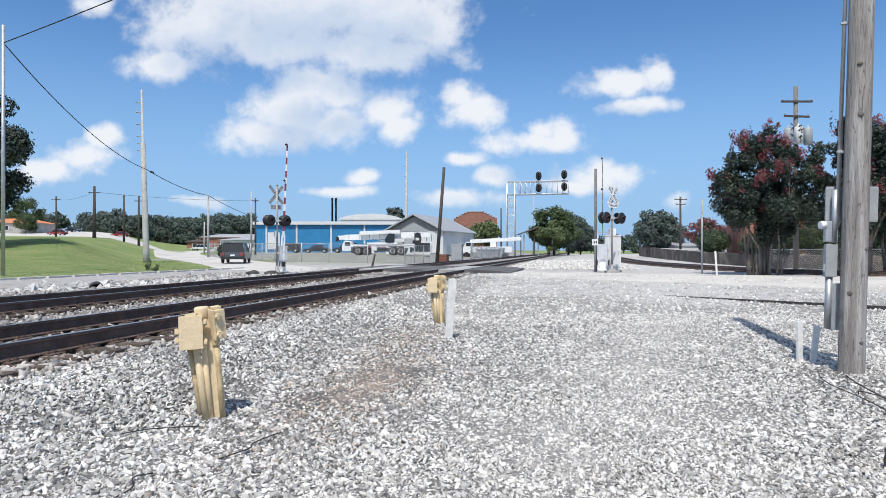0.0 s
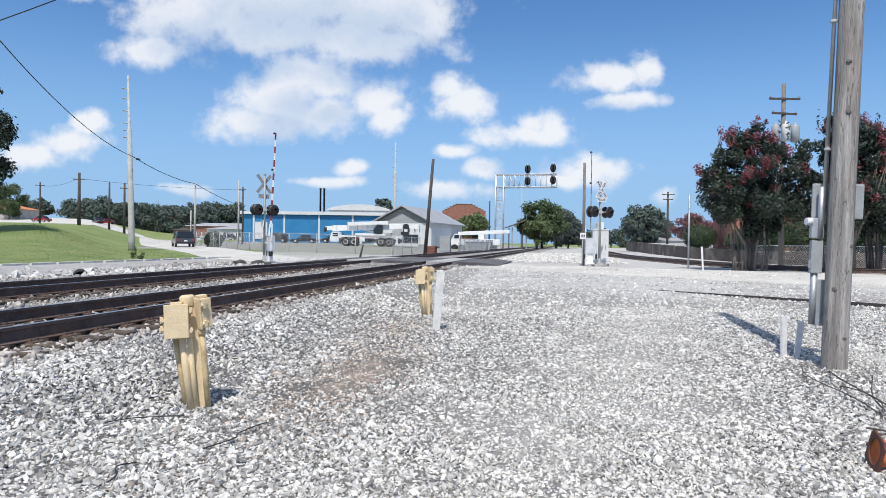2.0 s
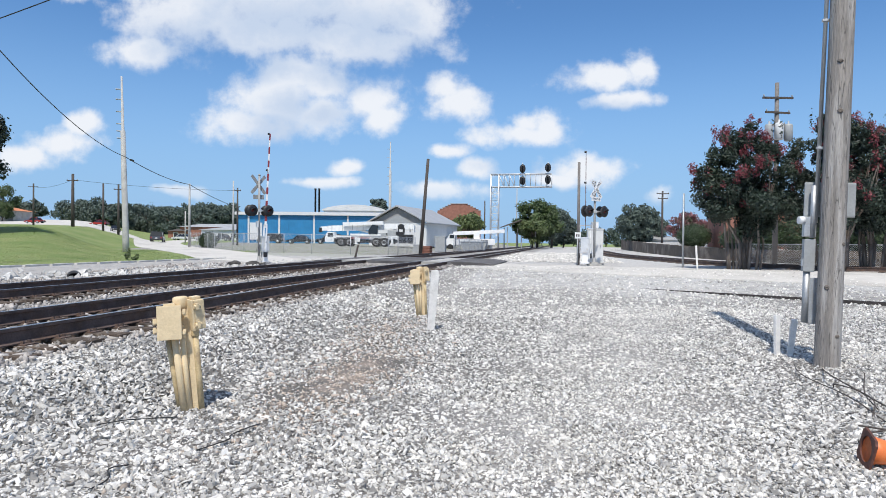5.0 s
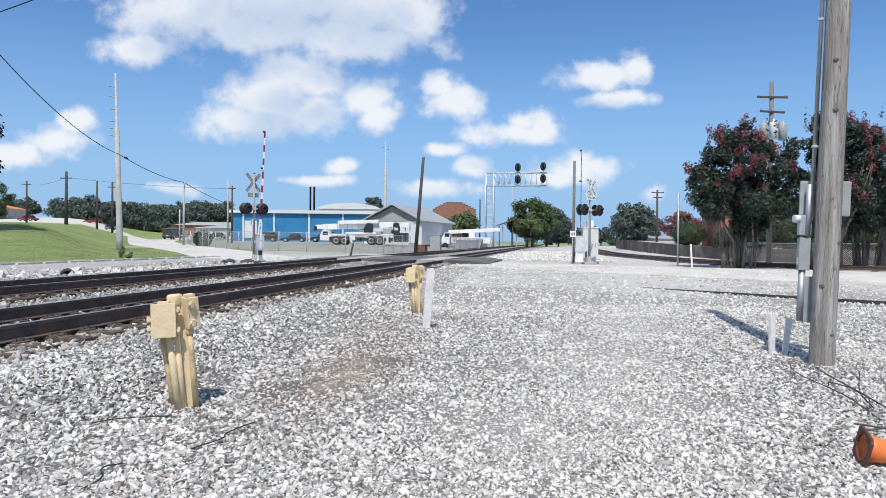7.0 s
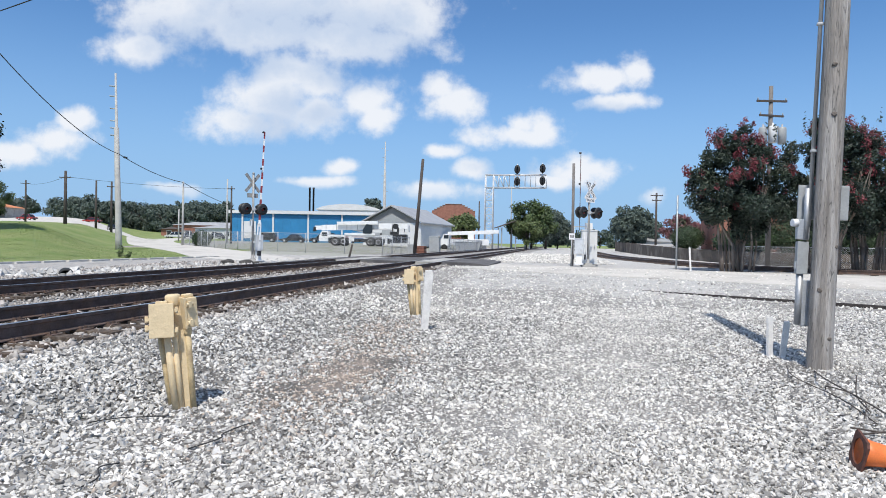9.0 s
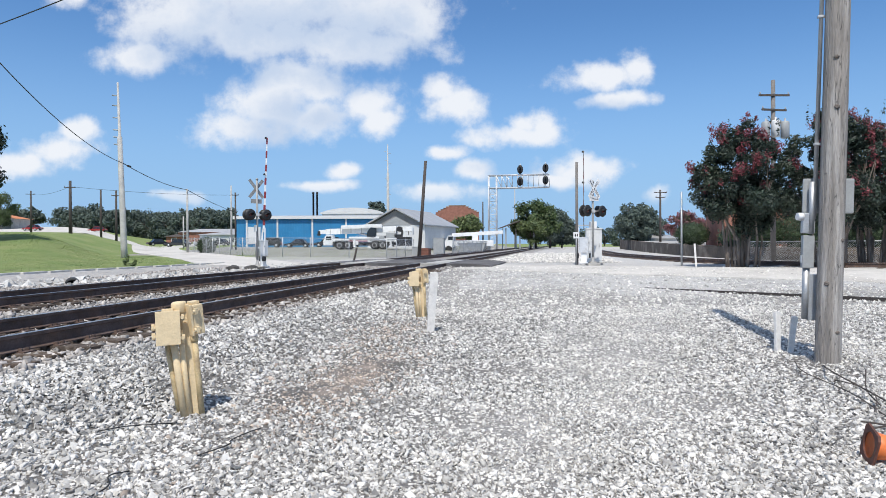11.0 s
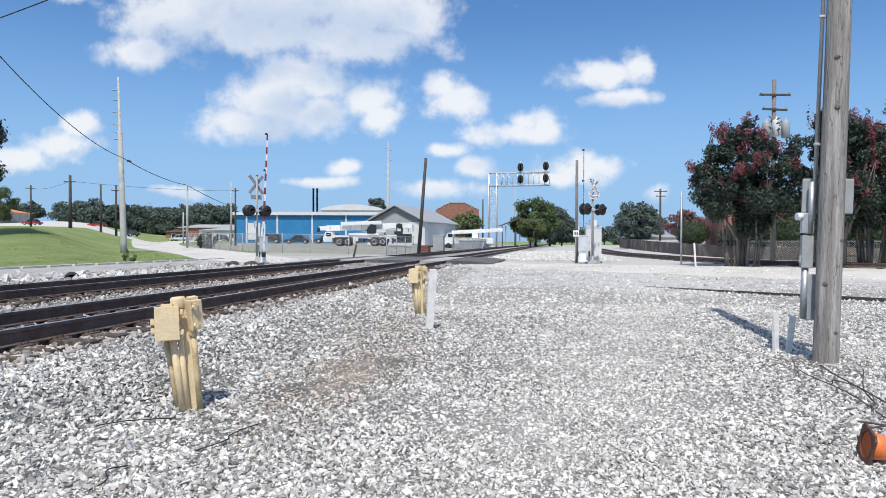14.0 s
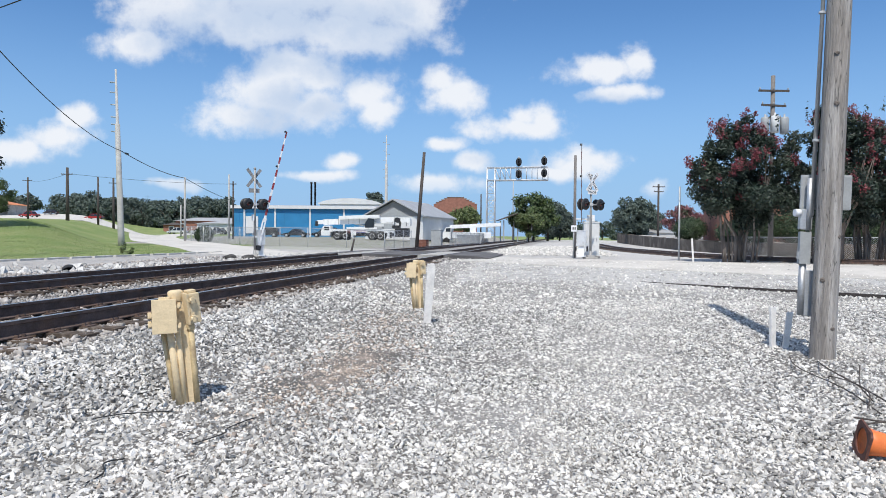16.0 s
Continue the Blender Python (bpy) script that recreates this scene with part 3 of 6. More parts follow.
def tie_data():
    bm = bmesh.new()
    box(bm, 2.6, 0.23, 0.17, bevel=0.012)
    me = bpy.data.meshes.new("tie")
    bm.to_mesh(me)
    bm.free()
    me.materials.append(TIE)
    return me


TIE_MESH = tie_data()


def plate_data():
    """A tie plate with its two spikes."""
    bm = bmesh.new()
    box(bm, 0.33, 0.18, 0.018, pose(0, 0, 0.009))
    for sx in (-1, 1):
        for sy in (-0.05, 0.05):
            box(bm, 0.045, 0.02, 0.035, pose(sx * 0.085, sy, 0.033))
    me = bpy.data.meshes.new("tie_plate")
    bm.to_mesh(me)
    bm.free()
    me.materials.append(RAIL_STEEL)
    return me


PLATE_MESH = plate_data()


def straight_track(name, p, s0, s1, label):
    t = thing(name, label, "railway track", kind="structure")
    for side in (-1, 1):
        line = [(*xy(s, p + side * GAUGE / 2), RAIL_TOP - 0.185) for s in np.arange(s0, s1, 4.0)]
        rail_mesh(line, t)
    rng = random.Random(int(p * 10))
    turn = -math.degrees(math.atan2(US, UC))
    far_bm = bmesh.new()
    k, s = 0, s0
    while s < s1:
        if not 33.2 < s + 0.15 * (p - 9) < 42.2:
            x, y = xy(s + rng.uniform(-0.04, 0.04), p + rng.uniform(-0.07, 0.07))
            m = pose(x, y, TIE_TOP - 0.085 - rng.uniform(0, 0.02), 0, 0, turn + rng.uniform(-1.5, 1.5))
            if -3.0 < s < 54.0:
                o = new("tie", TIE_MESH)
                o.parent, o.matrix_world = t, m
            else:
                box(far_bm, 2.6, 0.23, 0.17, m)
            if -3.0 < s < 26:
                for side in (-1, 1):
                    q = new("tie_plate", PLATE_MESH)
                    q.parent = t
                    q.matrix_world = pose(*xy(s, p + side * GAUGE / 2), TIE_TOP - 0.012, 0, 0, turn)
            k += 1
        s += 0.52
    tagged(part("ties_far", far_bm, TIE, t), kind="stuff")
    return t


straight_track("track_near", NEAR_P, -120.0, 330.0, "rusty main-line railway track on white ballast")
straight_track("track_far", FAR_P, -120.0, 330.0, "second rusty railway track on white ballast")


def siding():
    t = thing("track_siding", "rusty curved siding along the loading wall", "railway track", kind="structure")
    ctrl = [(44, 18.0), (34, 22.5), (25.5, 26.8), (20.2, 30.5), (17.2, 36), (16.9, 46), (18.3, 62), (24, 90), (36, 150), (60, 260)]
    pts = [Vector(c) for c in ctrl]
    mid = []
    for i in range(len(pts) - 1):
        p0, p1, p2, p3 = pts[max(i - 1, 0)], pts[i], pts[i + 1], pts[min(i + 2, len(pts) - 1)]
        n = max(3, int((p2 - p1).length / 1.2))
        for k in range(n):
            u = k / n
            mid.append(0.5 * ((2 * p1) + (p2 - p0) * u + (2 * p0 - 5 * p1 + 4 * p2 - p3) * u * u + (3 * p1 - p0 - 3 * p2 + p3) * u ** 3))
    for side in (-1, 1):
        line = []
        for i, c in enumerate(mid):
            d = (mid[min(i + 1, len(mid) - 1)] - mid[max(i - 1, 0)]).normalized()
            q = c + Vector((-d.y, d.x)) * side * GAUGE / 2
            line.append((q.x, q.y, gz(c.x, c.y) + 0.03))
        rail_mesh(line, t)
    acc, last = 0.0, mid[0]
    for i, c in enumerate(mid[1:], 1):
        acc += (c - last).length
        last = c
        if acc > 0.55 and i < 120:
            acc = 0
            d = (mid[min(i + 1, len(mid) - 1)] - mid[i - 1]).normalized()
            o = new("tie", TIE_MESH)
            o.parent = t
            o.matrix_world = pose(c.x, c.y, gz(c.x, c.y) - 0.05, 0, 0, math.degrees(math.atan2(d.y, d.x)) - 90)


siding()


def crossing_surface():
    """Asphalt and timber panels between and beside the rails where the road crosses."""
    t = thing("crossing_surface", "worn asphalt level-crossing surface across two tracks", "level crossing", kind="structure")
    spans = [(3.5, NEAR_P - GAUGE / 2 - 0.10), (NEAR_P - GAUGE / 2 + 0.10, NEAR_P + GAUGE / 2 - 0.10), (NEAR_P + GAUGE / 2 + 0.10, FAR_P - GAUGE / 2 - 0.10),
             (FAR_P - GAUGE / 2 + 0.10, FAR_P + GAUGE / 2 - 0.10), (FAR_P + GAUGE / 2 + 0.10, 15.6)]
    for a, b in spans:
        bm = bmesh.new()
        n = 5
        skew = lambda p: 0.36 * (p - 9.0)
        top0 = RAIL_TOP - 0.012
        grid_ = []
        for i in range(9):
            row = []
            for j in range(n):
                p = a + (b - a) * j / (n - 1)
                s = 33.6 + (41.6 - 33.6) * i / 8 + skew(p) * 0.5 + 0.15 * noise.noise((i * 0.7, p * 0.6, 3.0))
                x, y = xy(s, p)
                zt = top0 if 4.6 < p < 13.4 else gz(x, y) + 0.045 + (top0 - 0.44) * (float(sstep(3.0, 4.8, p)) if p < 5 else float(sstep(15.6, 13.2, p)))
                row.append(bm.verts.new((x, y, zt)))
            grid_.append(row)
        for i in range(8):
            for j in range(n - 1):
                bm.faces.new((grid_[i][j], grid_[i][j + 1], grid_[i + 1][j + 1], grid_[i + 1][j]))
        ext = bmesh.ops.extrude_face_region(bm, geom=bm.faces[:])
        for v in ext["geom"]:
            if isinstance(v, bmesh.types.BMVert):
                v.co.z -= 0.22
        bmesh.ops.recalc_face_normals(bm, faces=bm.faces)
        part("crossing_panel", bm, ASPHALT if b - a > 1.6 else CONCRETE, t)


crossing_surface()


# ---- near things beside the track ----
def junction_post():
    """A post of conduits with two cable boxes at its head, 1.1 m tall."""
    t = thing("junction_post", "yellow-painted signal cable post with two junction boxes on gravel", "junction box", group="signal posts")
    bm = bmesh.new()
    box(bm, 0.115, 0.055, 1.02, pose(0.045, 0.03, 0.50), 0.008)
    part("back_board", bm, YELLOW, t)
    bm = bmesh.new()
    lathe(bm, [(0.066, 0.98), (0.070, 0.985), (0.070, 1.06), (0.066, 1.075), (0.05, 1.085), (0.001, 1.088)], pose(0.0, 0.03, 0), 14)
    part("cap", bm, YELLOW, t)
    for foot, x, y, r, worn in ((-0.070, -0.140, 0.0, 0.026, True), (-0.028, -0.062, -0.045, 0.032, False), (0.012, 0.004, -0.03, 0.024, False), (0.108, 0.112, 0.015, 0.028, True)):
        bm = bmesh.new()
        rod(bm, (foot, y, -0.12), (x, y, 0.82), r, n=14)
        near_top = x + (foot - x) * 0.09
        lathe(bm, [(r + 0.007, 0.70), (r + 0.009, 0.72), (r + 0.009, 0.76), (r + 0.005, 0.78)], pose(near_top, y, 0), 12)
        part("conduit", bm, YELLOW_DIRTY if worn else YELLOW, t)
    for nm, m, sx, sy, sz in (("front_box", pose(-0.085, -0.07, 0.86, -4, 3, 12), 0.20, 0.11, 0.30), ("side_box", pose(0.125, 0.05, 0.91, 2, 4, -52), 0.17, 0.10, 0.28)):
        bm = bmesh.new()
        box(bm, sx, sy, sz, m, 0.012)
        b = part(nm, bm, YELLOW, t)
        bm = bmesh.new()
        box(bm, sx * 1.05, 0.022, sz * 1.04, m @ pose(0, -sy / 2 - 0.013, 0), 0.008)
        part("lid", bm, YELLOW, b)
        for k, (hx, hz) in enumerate(((-0.60, -0.22), (0.60, 0.3), (0.60, -0.32), (-0.60, 0.05))):
            bm = bmesh.new()
            rod(bm, m @ Vector((hx * sx, -0.06, hz * sz)), m @ Vector((hx * sx, 0.0, hz * sz)), 0.019, n=8)
            box(bm, 0.03, 0.03, 0.06, m @ pose(hx * sx * 1.05, -0.03, hz * sz), 0.004)
            part("lug", bm, YELLOW, b)
        bm = bmesh.new()
        box(bm, sx * 0.5, sy * 0.8, 0.025, m @ pose(0, 0, sz / 2 + 0.014), 0.006)
        part("top_plate", bm, YELLOW, b)
    return t


post = junction_post()
post.matrix_world = pose(-2.20, 6.23, gz(-2.20, 6.23) - 0.02, 1, -5.0, 6)
copy_thing(post, pose(-0.09, 14.3, gz(-0.09, 14.3) - 0.02, -1, -3.0, -12))


def stake(x, y, w, h, d, lean, turn, label, material=None):
    bm = bmesh.new()
    prism(bm, [(-w * 0.42, -0.15), (w * 0.42, -0.15), (w * 0.5, h * 0.96), (w * 0.32, h), (-w * 0.46, h * 0.985)], -d / 2, d / 2)
    bmesh.ops.bevel(bm, geom=bm.edges[:], offset=0.004, segments=1, affect="EDGES")
    ob = part("marker_stake", bm, material or WHITE_WOOD)
    ob.matrix_world = pose(x, y, gz(x, y), lean[0], lean[1], turn)
    return tagged(ob, label, "marker stake", group="marker stakes")


stake(0.10, 11.9, 0.155, 1.10, 0.035, (2, 3.5), 8, "white-painted wooden marker board beside the cable post")
stake(5.16, 9.50, 0.10, 0.58, 0.05, (-3, 2), 20, "weathered white wooden stake beside the utility pole")
stake(5.28, 9.38, 0.09, 0.54, 0.04, (4, 5), -15, "leaning split white stake beside the utility pole")
stake(12.6, 30.2, 0.09, 1.15, 0.04, (0, -4), 0, "white leaning wooden stake beside the siding")


def utility_pole():
    """The near pole, with its meter panel, boxes and conduit."""
    x, y = 5.31, 8.55
    t = thing("utility_pole", "weathered grey-brown wooden utility pole standing in gravel", "utility pole", pose(x, y, 0, 0, 1.8, 0) @ pose(0, 0, 0, 0, 0, -18))
    bm = bmesh.new()
    rings, n = [], 26
    for i in range(60):
        z = -0.4 + i * 0.2
        r0 = 0.156 - 0.0022 * z
        ring = []
        for k in range(n):
            a = k * math.tau / n
            r = r0 * (1 + 0.045 * noise.noise((math.cos(a) * 2.2, math.sin(a) * 2.2, z * 0.35)) + 0.05 * noise.noise((math.cos(a) * 6, math.sin(a) * 6, z * 0.5)))
            ring.append(bm.verts.new((r * math.cos(a), r * math.sin(a), z)))
        rings.append(ring)
    for a, b in zip(rings, rings[1:]):
        for k in range(n):
            bm.faces.new((a[k], a[(k + 1) % n], b[(k + 1) % n], b[k])).smooth = True
    bm.faces.new(rings[-1])
    part("pole", bm, POLE_WOOD, t)
    for k, (a, z) in enumerate(((-62, 0.42), (-48, 1.62), (-95, 3.35), (-118, 1.05), (-104, 4.0))):
        bm = bmesh.new()
        c = Vector((0.153 * math.cos(radians(a)), 0.153 * math.sin(radians(a)), z))
        m = Matrix.Translation(c) @ Vector((math.cos(radians(a)), math.sin(radians(a)), 0)).to_track_quat("Z", "Y").to_matrix().to_4x4()
        lathe(bm, [(0.040, -0.03), (0.031, 0.006), (0.017, 0.013), (0.001, 0.007)], m @ Matrix.Diagonal((1.0, 0.75 + 0.1 * (k % 4), 1, 1)), 10)
        part("knot", bm, KNOT_WOOD, t)
    bm = bmesh.new()
    box(bm, 0.62, 0.05, 0.47, pose(0.0, 0.22, 2.22), 0.025)
    part("meter_panel", bm, GREY_BOX, t, "flat grey metal panel behind the pole")
    bm = bmesh.new()
    box(bm, 0.15, 0.13, 0.27, pose(-0.245, 0.16, 1.845), 0.012)
    mb = part("meter_box", bm, GALV, t)
    bm = bmesh.new()
    rod(bm, (-0.32, 0.12, 1.93), (-0.39, 0.10, 1.93), 0.055, 0.05, 16)
    part("meter_glass", bm, REFLECT_WHITE, mb)
    bm = bmesh.new()
    box(bm, 0.14, 0.13, 0.44, pose(-0.24, 0.16, 1.46), 0.012)
    db = part("disconnect_box", bm, GREY_BOX, t)
    bm = bmesh.new()
    box(bm, 0.02, 0.05, 0.10, pose(-0.32, 0.13, 1.36), 0.004)
    part("switch_handle", bm, GALV, db)
    bm = bmesh.new()
    box(bm, 0.06, 0.06, 0.10, pose(-0.25, 0.16, 1.19), 0.006)
    rod(bm, (-0.25, 0.16, 1.24), (-0.25, 0.16, 0.55), 0.045, n=12)
    box(bm, 0.14, 0.05, 0.62, pose(-0.17, 0.16, 0.85), 0.01)
    part("lower_conduit", bm, GALV, t)
    bm = bmesh.new()
    rod(bm, (-0.185, 0.10, 1.9), (-0.15, 0.07, 11.0), 0.026, n=12)
    rod(bm, (-0.215, 0.11, 1.7), (-0.215, 0.11, 2.4), 0.036, n=12)
    part("riser_conduit", bm, GALV, t)
    for z in (2.9, 4.6, 6.3):
        bm = bmesh.new()
        box(bm, 0.10, 0.05, 0.03, pose(-0.17, 0.08, z), 0.004)
        part("conduit_strap", bm, GALV, t)


utility_pole()


def cone():
    """A road cone lying on its side."""
    t = thing("traffic_cone", "faded orange plastic traffic cone lying on its side on gravel", "traffic cone")
    bm = bmesh.new()
    lathe(bm, [(0.135, 0.015), (0.115, 0.10), (0.030, 0.70), (0.024, 0.71), (0.018, 0.70), (0.10, 0.10), (0.118, 0.015)], None, 24)
    part("cone_body", bm, ORANGE, t)
    bm = bmesh.new()
    n = 24
    rim = []
    for k in range(n):
        a = (k + 0.5) * math.tau / n
        s = 1.0 / max(abs(math.cos(a)), abs(math.sin(a)))
        s = min(s, 1.28)
        rim.append((0.155 * s * math.cos(a), 0.155 * s * math.sin(a)))
    hole = [(0.118 * math.cos((k + 0.5) * math.tau / n), 0.118 * math.sin((k + 0.5) * math.tau / n)) for k in range(n)]
    lv = [[bm.verts.new((x, y, z)) for x, y in ring] for ring, z in ((hole, 0.0), (rim, 0.0), (rim, 0.022), (hole, 0.022))]
    for a, b in zip(lv, lv[1:] + lv[:1]):
        for k in range(n):
            bm.faces.new((a[k], a[(k + 1) % n], b[(k + 1) % n], b[k]))
    bmesh.ops.recalc_face_normals(bm, faces=bm.faces)
    part("cone_base", bm, BURNT, t, "dirt-blackened square base")
    x, y = 3.19, 4.66
    ax = Vector((0.94, -0.24, -0.13)).normalized()
    t.matrix_world = Matrix.Translation((x, y, 0.135)) @ Matrix.Scale(0.8, 4) @ ax.to_track_quat("Z", "Y").to_matrix().to_4x4() @ pose(0, 0, 0, 0, 0, 14)


cone()


def twig(name, pts, r, label, material=CABLE, category="wire"):
    cu = bpy.data.curves.new(name, "CURVE")
    cu.dimensions, cu.bevel_depth, cu.bevel_resolution = "3D", r, 2
    spn = cu.splines.new("BEZIER")
    spn.bezier_points.add(len(pts) - 1)
    for b, p in zip(spn.bezier_points, pts):
        b.co = p
        b.handle_left_type = b.handle_right_type = "AUTO"
    cu.materials.append(material)
    return tagged(new(name, cu), label, category)


def on_ground(pts, lift=0.02):
    return [(x, y, gz(x, y) + lift + dz) for x, y, dz in pts]


for pts in ([(-2.22, 5.88, 0), (-2.30, 5.76, 0.025), (-2.44, 5.72, 0.01), (-2.52, 5.58, 0.03), (-2.68, 5.46, 0)],
            [(-1.40, 5.66, 0.01), (-1.45, 5.48, 0.03), (-1.55, 5.33, 0.01), (-1.52, 5.18, 0.025), (-1.70, 4.98, 0)],
            [(-2.06, 4.66, 0), (-2.12, 4.50, 0.025), (-2.06, 4.36, 0.01), (-2.10, 4.18, 0)]):
    twig("loose_wire", on_ground(pts), 0.005, "thin dark loose wire lying on gravel")
for k, pts in enumerate((
        [(4.9, 8.6, 0), (4.45, 7.6, 0.05), (4.35, 6.6, 0.03), (4.15, 5.8, 0)], [(5.1, 8.3, 0), (4.55, 7.2, 0.12), (4.4, 6.2, 0.06), (4.3, 5.5, 0)],
        [(4.55, 7.2, 0), (4.40, 6.9, 0.10), (4.42, 6.4, 0.08), (4.1, 5.9, 0)], [(4.3, 5.7, 0), (4.0, 5.4, 0.05), (3.7, 5.35, 0.03), (3.5, 5.2, 0)],
        [(4.7, 6.9, 0.22), (4.5, 6.6, 0.08), (4.35, 6.2, 0.02)], [(5.0, 5.9, 0), (4.5, 5.6, 0.06), (4.05, 5.45, 0.02), (3.7, 5.5, 0.05)])):
    twig("bramble_stem", on_ground(pts), 0.008 if k % 2 else 0.006, "dry dark bramble stem trailing over gravel", DARK_WOOD, "dead branch")
bm = bmesh.new()
box(bm, 0.06, 15.0, 0.10, None, 0.01)
old = part("discarded_rail", bm, OLD_STEEL)
old.matrix_world = Matrix.Translation((11.4, 18.2, 0.05)) @ pose(0, 0, 0, 0, 0, math.degrees(math.atan2(10.6, 10.2)) - 0)
tagged(old, "old dark rail half sunk in the gravel", "rail")


# ---- crossing signals ----
def disc_light(parent, m, r=0.30):
    """A flashing-light head: round black backing, hooded lens; looks along -y of m."""
    bm = bmesh.new()
    lathe(bm, [(r * 0.5, -0.01), (r, 0.0), (r, 0.02), (r * 0.5, 0.03)], m @ pose(0, 0, 0, 90), 20)
    h = part("light_head", bm, BLACK, parent)
    bm = bmesh.new()
    lathe(bm, [(0.085, -0.14), (0.115, -0.06), (0.12, 0.0)], m @ pose(0, 0, 0, 90), 16)
    part("light_housing", bm, BLACK, h)
    bm = bmesh.new()
    lathe(bm, [(0.105, 0.02), (0.09, 0.035), (0.001, 0.045)], m @ pose(0, 0, 0, 90), 16)
    part("lens", bm, LAMP_LENS, h)
    bm = bmesh.new()
    n, ring = 14, []
    for k in range(n + 1):
        a = math.pi * k / n
        ring.append([bm.verts.new(m @ Vector((q * math.cos(a), -dy, q * math.sin(a) * 1.05 - 0.02))) for q, dy in ((0.125, 0.02), (0.125, 0.02 + 0.26 * (0.35 + 0.65 * math.sin(a))), (0.117, 0.02 + 0.26 * (0.35 + 0.65 * math.sin(a))), (0.117, 0.02))])
    for a, b in zip(ring, ring[1:]):
        for k in range(4):
            bm.faces.new((a[k], a[(k + 1) % 4], b[(k + 1) % 4], b[k]))
    bm.faces.new(ring[0])
    bm.faces.new(ring[-1][::-1])
    bmesh.ops.recalc_face_normals(bm, faces=bm.faces)
    part("hood", bm, BLACK, h)


def lettering(text, size, m, parent, material, name="lettering", depth=0.002):
    cu = bpy.data.curves.new(name, "FONT")
    cu.body, cu.size, cu.extrude = text, size, depth
    cu.align_x, cu.align_y = "CENTER", "CENTER"
    cu.materials.append(material)
    ob = new(name, cu)
    ob.parent, ob.matrix_local = parent, m
    return ob


SIGN_BACK = mat("dull_sign_back", (0.33, 0.33, 0.325), 0.6, 0.3, spread=0.15, scale=3)
GREY_BOARD = mat("dark_grey_board", (0.17, 0.155, 0.145), 0.8, spread=0.2, scale=4)
DULL_RED = mat("dull_dark_red", (0.13, 0.055, 0.05), 0.8, spread=0.2, scale=4)


def crossing_gate(x, y, face, swing, label, arm_len, front, hinge):
    """A gate mast: face is the bearing (degrees) that the crossbuck looks to; the arm swings down along the bearing swing."""
    t = thing("crossing_gate", label, "crossing gate", pose(x, y, gz(x, y)), group="crossing gates")
    rot = pose(0, 0, 0, 0, 0, 180 - face)
    bm = bmesh.new()
    box(bm, 0.62, 0.62, 0.16, pose(0, 0, 0.06), 0.02)
    box(bm, 0.36, 0.36, 0.10, pose(0, 0, 0.18), 0.02)
    part("foundation", bm, CONCRETE, t)
    bm = bmesh.new()
    tip = 4.35 if front else 4.70
    rod(bm, (0, 0, 0.15), (0, 0, tip), 0.063, 0.057, 16)
    lathe(bm, [(0.07, tip), (0.07, tip + 0.05), (0.03, tip + 0.10), (0.001, tip + 0.11)], None, 14)
    lathe(bm, [(0.17, 0.16), (0.17, 0.20), (0.10, 0.26), (0.07, 0.46)], None, 16)
    part("mast", bm, SIGN_BACK, t)
    # crossbuck
    for k, (ang, words) in enumerate(((50, "CROSSING"), (-50, "RAIL  ROAD"))):
        m = rot @ pose(0, -0.085 - 0.012 * k, 4.02 if front else 4.24) @ pose(0, 0, 0, 0, -ang, 0)
        bm = bmesh.new()
        box(bm, 1.22, 0.008, 0.225 if front else 0.17, m, 0.0)
        b = part("crossbuck_blade", bm, REFLECT_WHITE if front else SIGN_BACK, t, "white crossbuck blade with black lettering" if front else "bare grey back of a crossbuck blade")
        if front:
            lettering(words, 0.19, m @ pose(0, -0.008, 0, 90), b, BLACK)
    m = rot @ pose(0, -0.085, 3.50 if front else 3.58)
    bm = bmesh.new()
    box(bm, 0.70 if front else 0.62, 0.008, 0.23, m)
    b = part("tracks_plate", bm, REFLECT_WHITE if front else SIGN_BACK, t)
    if front:
        lettering("TRACKS", 0.15, m @ pose(0, -0.008, -0.01, 90), b, BLACK)
    # two back-to-back pairs of lights on a cross bar
    bar = 0.58 if front else 0.46
    bm = bmesh.new()
    rod(bm, rot @ Vector((-bar - 0.06, 0, 2.86)), rot @ Vector((bar + 0.06, 0, 2.86)), 0.032, n=10)
    box(bm, 0.18, 0.18, 0.16, rot @ pose(0, 0, 2.86), 0.01)
    part("light_bar", bm, SILVER, t)
    for sx in (-bar, bar):
        for turn_ in (0, 180):
            disc_light(t, rot @ pose(sx, 0, 2.86) @ pose(0, 0, 0, 0, 0, turn_) @ pose(0, -0.14, 0))
    # mechanism
    q = Vector((math.sin(radians(swing)), math.cos(radians(swing)), 0))
    side = pose(0, 0, 0, 0, 0, -swing)
    bm = bmesh.new()
    box(bm, 0.46, 0.40, 0.78, side @ pose(hinge[0], hinge[1], 1.08), 0.03)
    box(bm, 0.50, 0.44, 0.05, side @ pose(hinge[0], hinge[1], 1.49), 0.015)
    box(bm, 0.16, 0.30, 0.10, side @ pose(hinge[0] / 2, hinge[1] / 2, 1.12), 0.01)
    mech = part("gate_mechanism", bm, SILVER, t)
    bm = bmesh.new()
    box(bm, 0.30, 0.26, 0.56, side @ pose(hinge[0], hinge[1], 0.42), 0.02)
    box(bm, 0.44, 0.38, 0.06, side @ pose(hinge[0], hinge[1], 0.17), 0.01)
    part("pedestal", bm, REFLECT_WHITE, mech)
    bm = bmesh.new()
    rod(bm, side @ Vector((hinge[0] - 0.30, hinge[1], 1.20)), side @ Vector((hinge[0] + 0.30, hinge[1], 1.20)), 0.035, n=10)
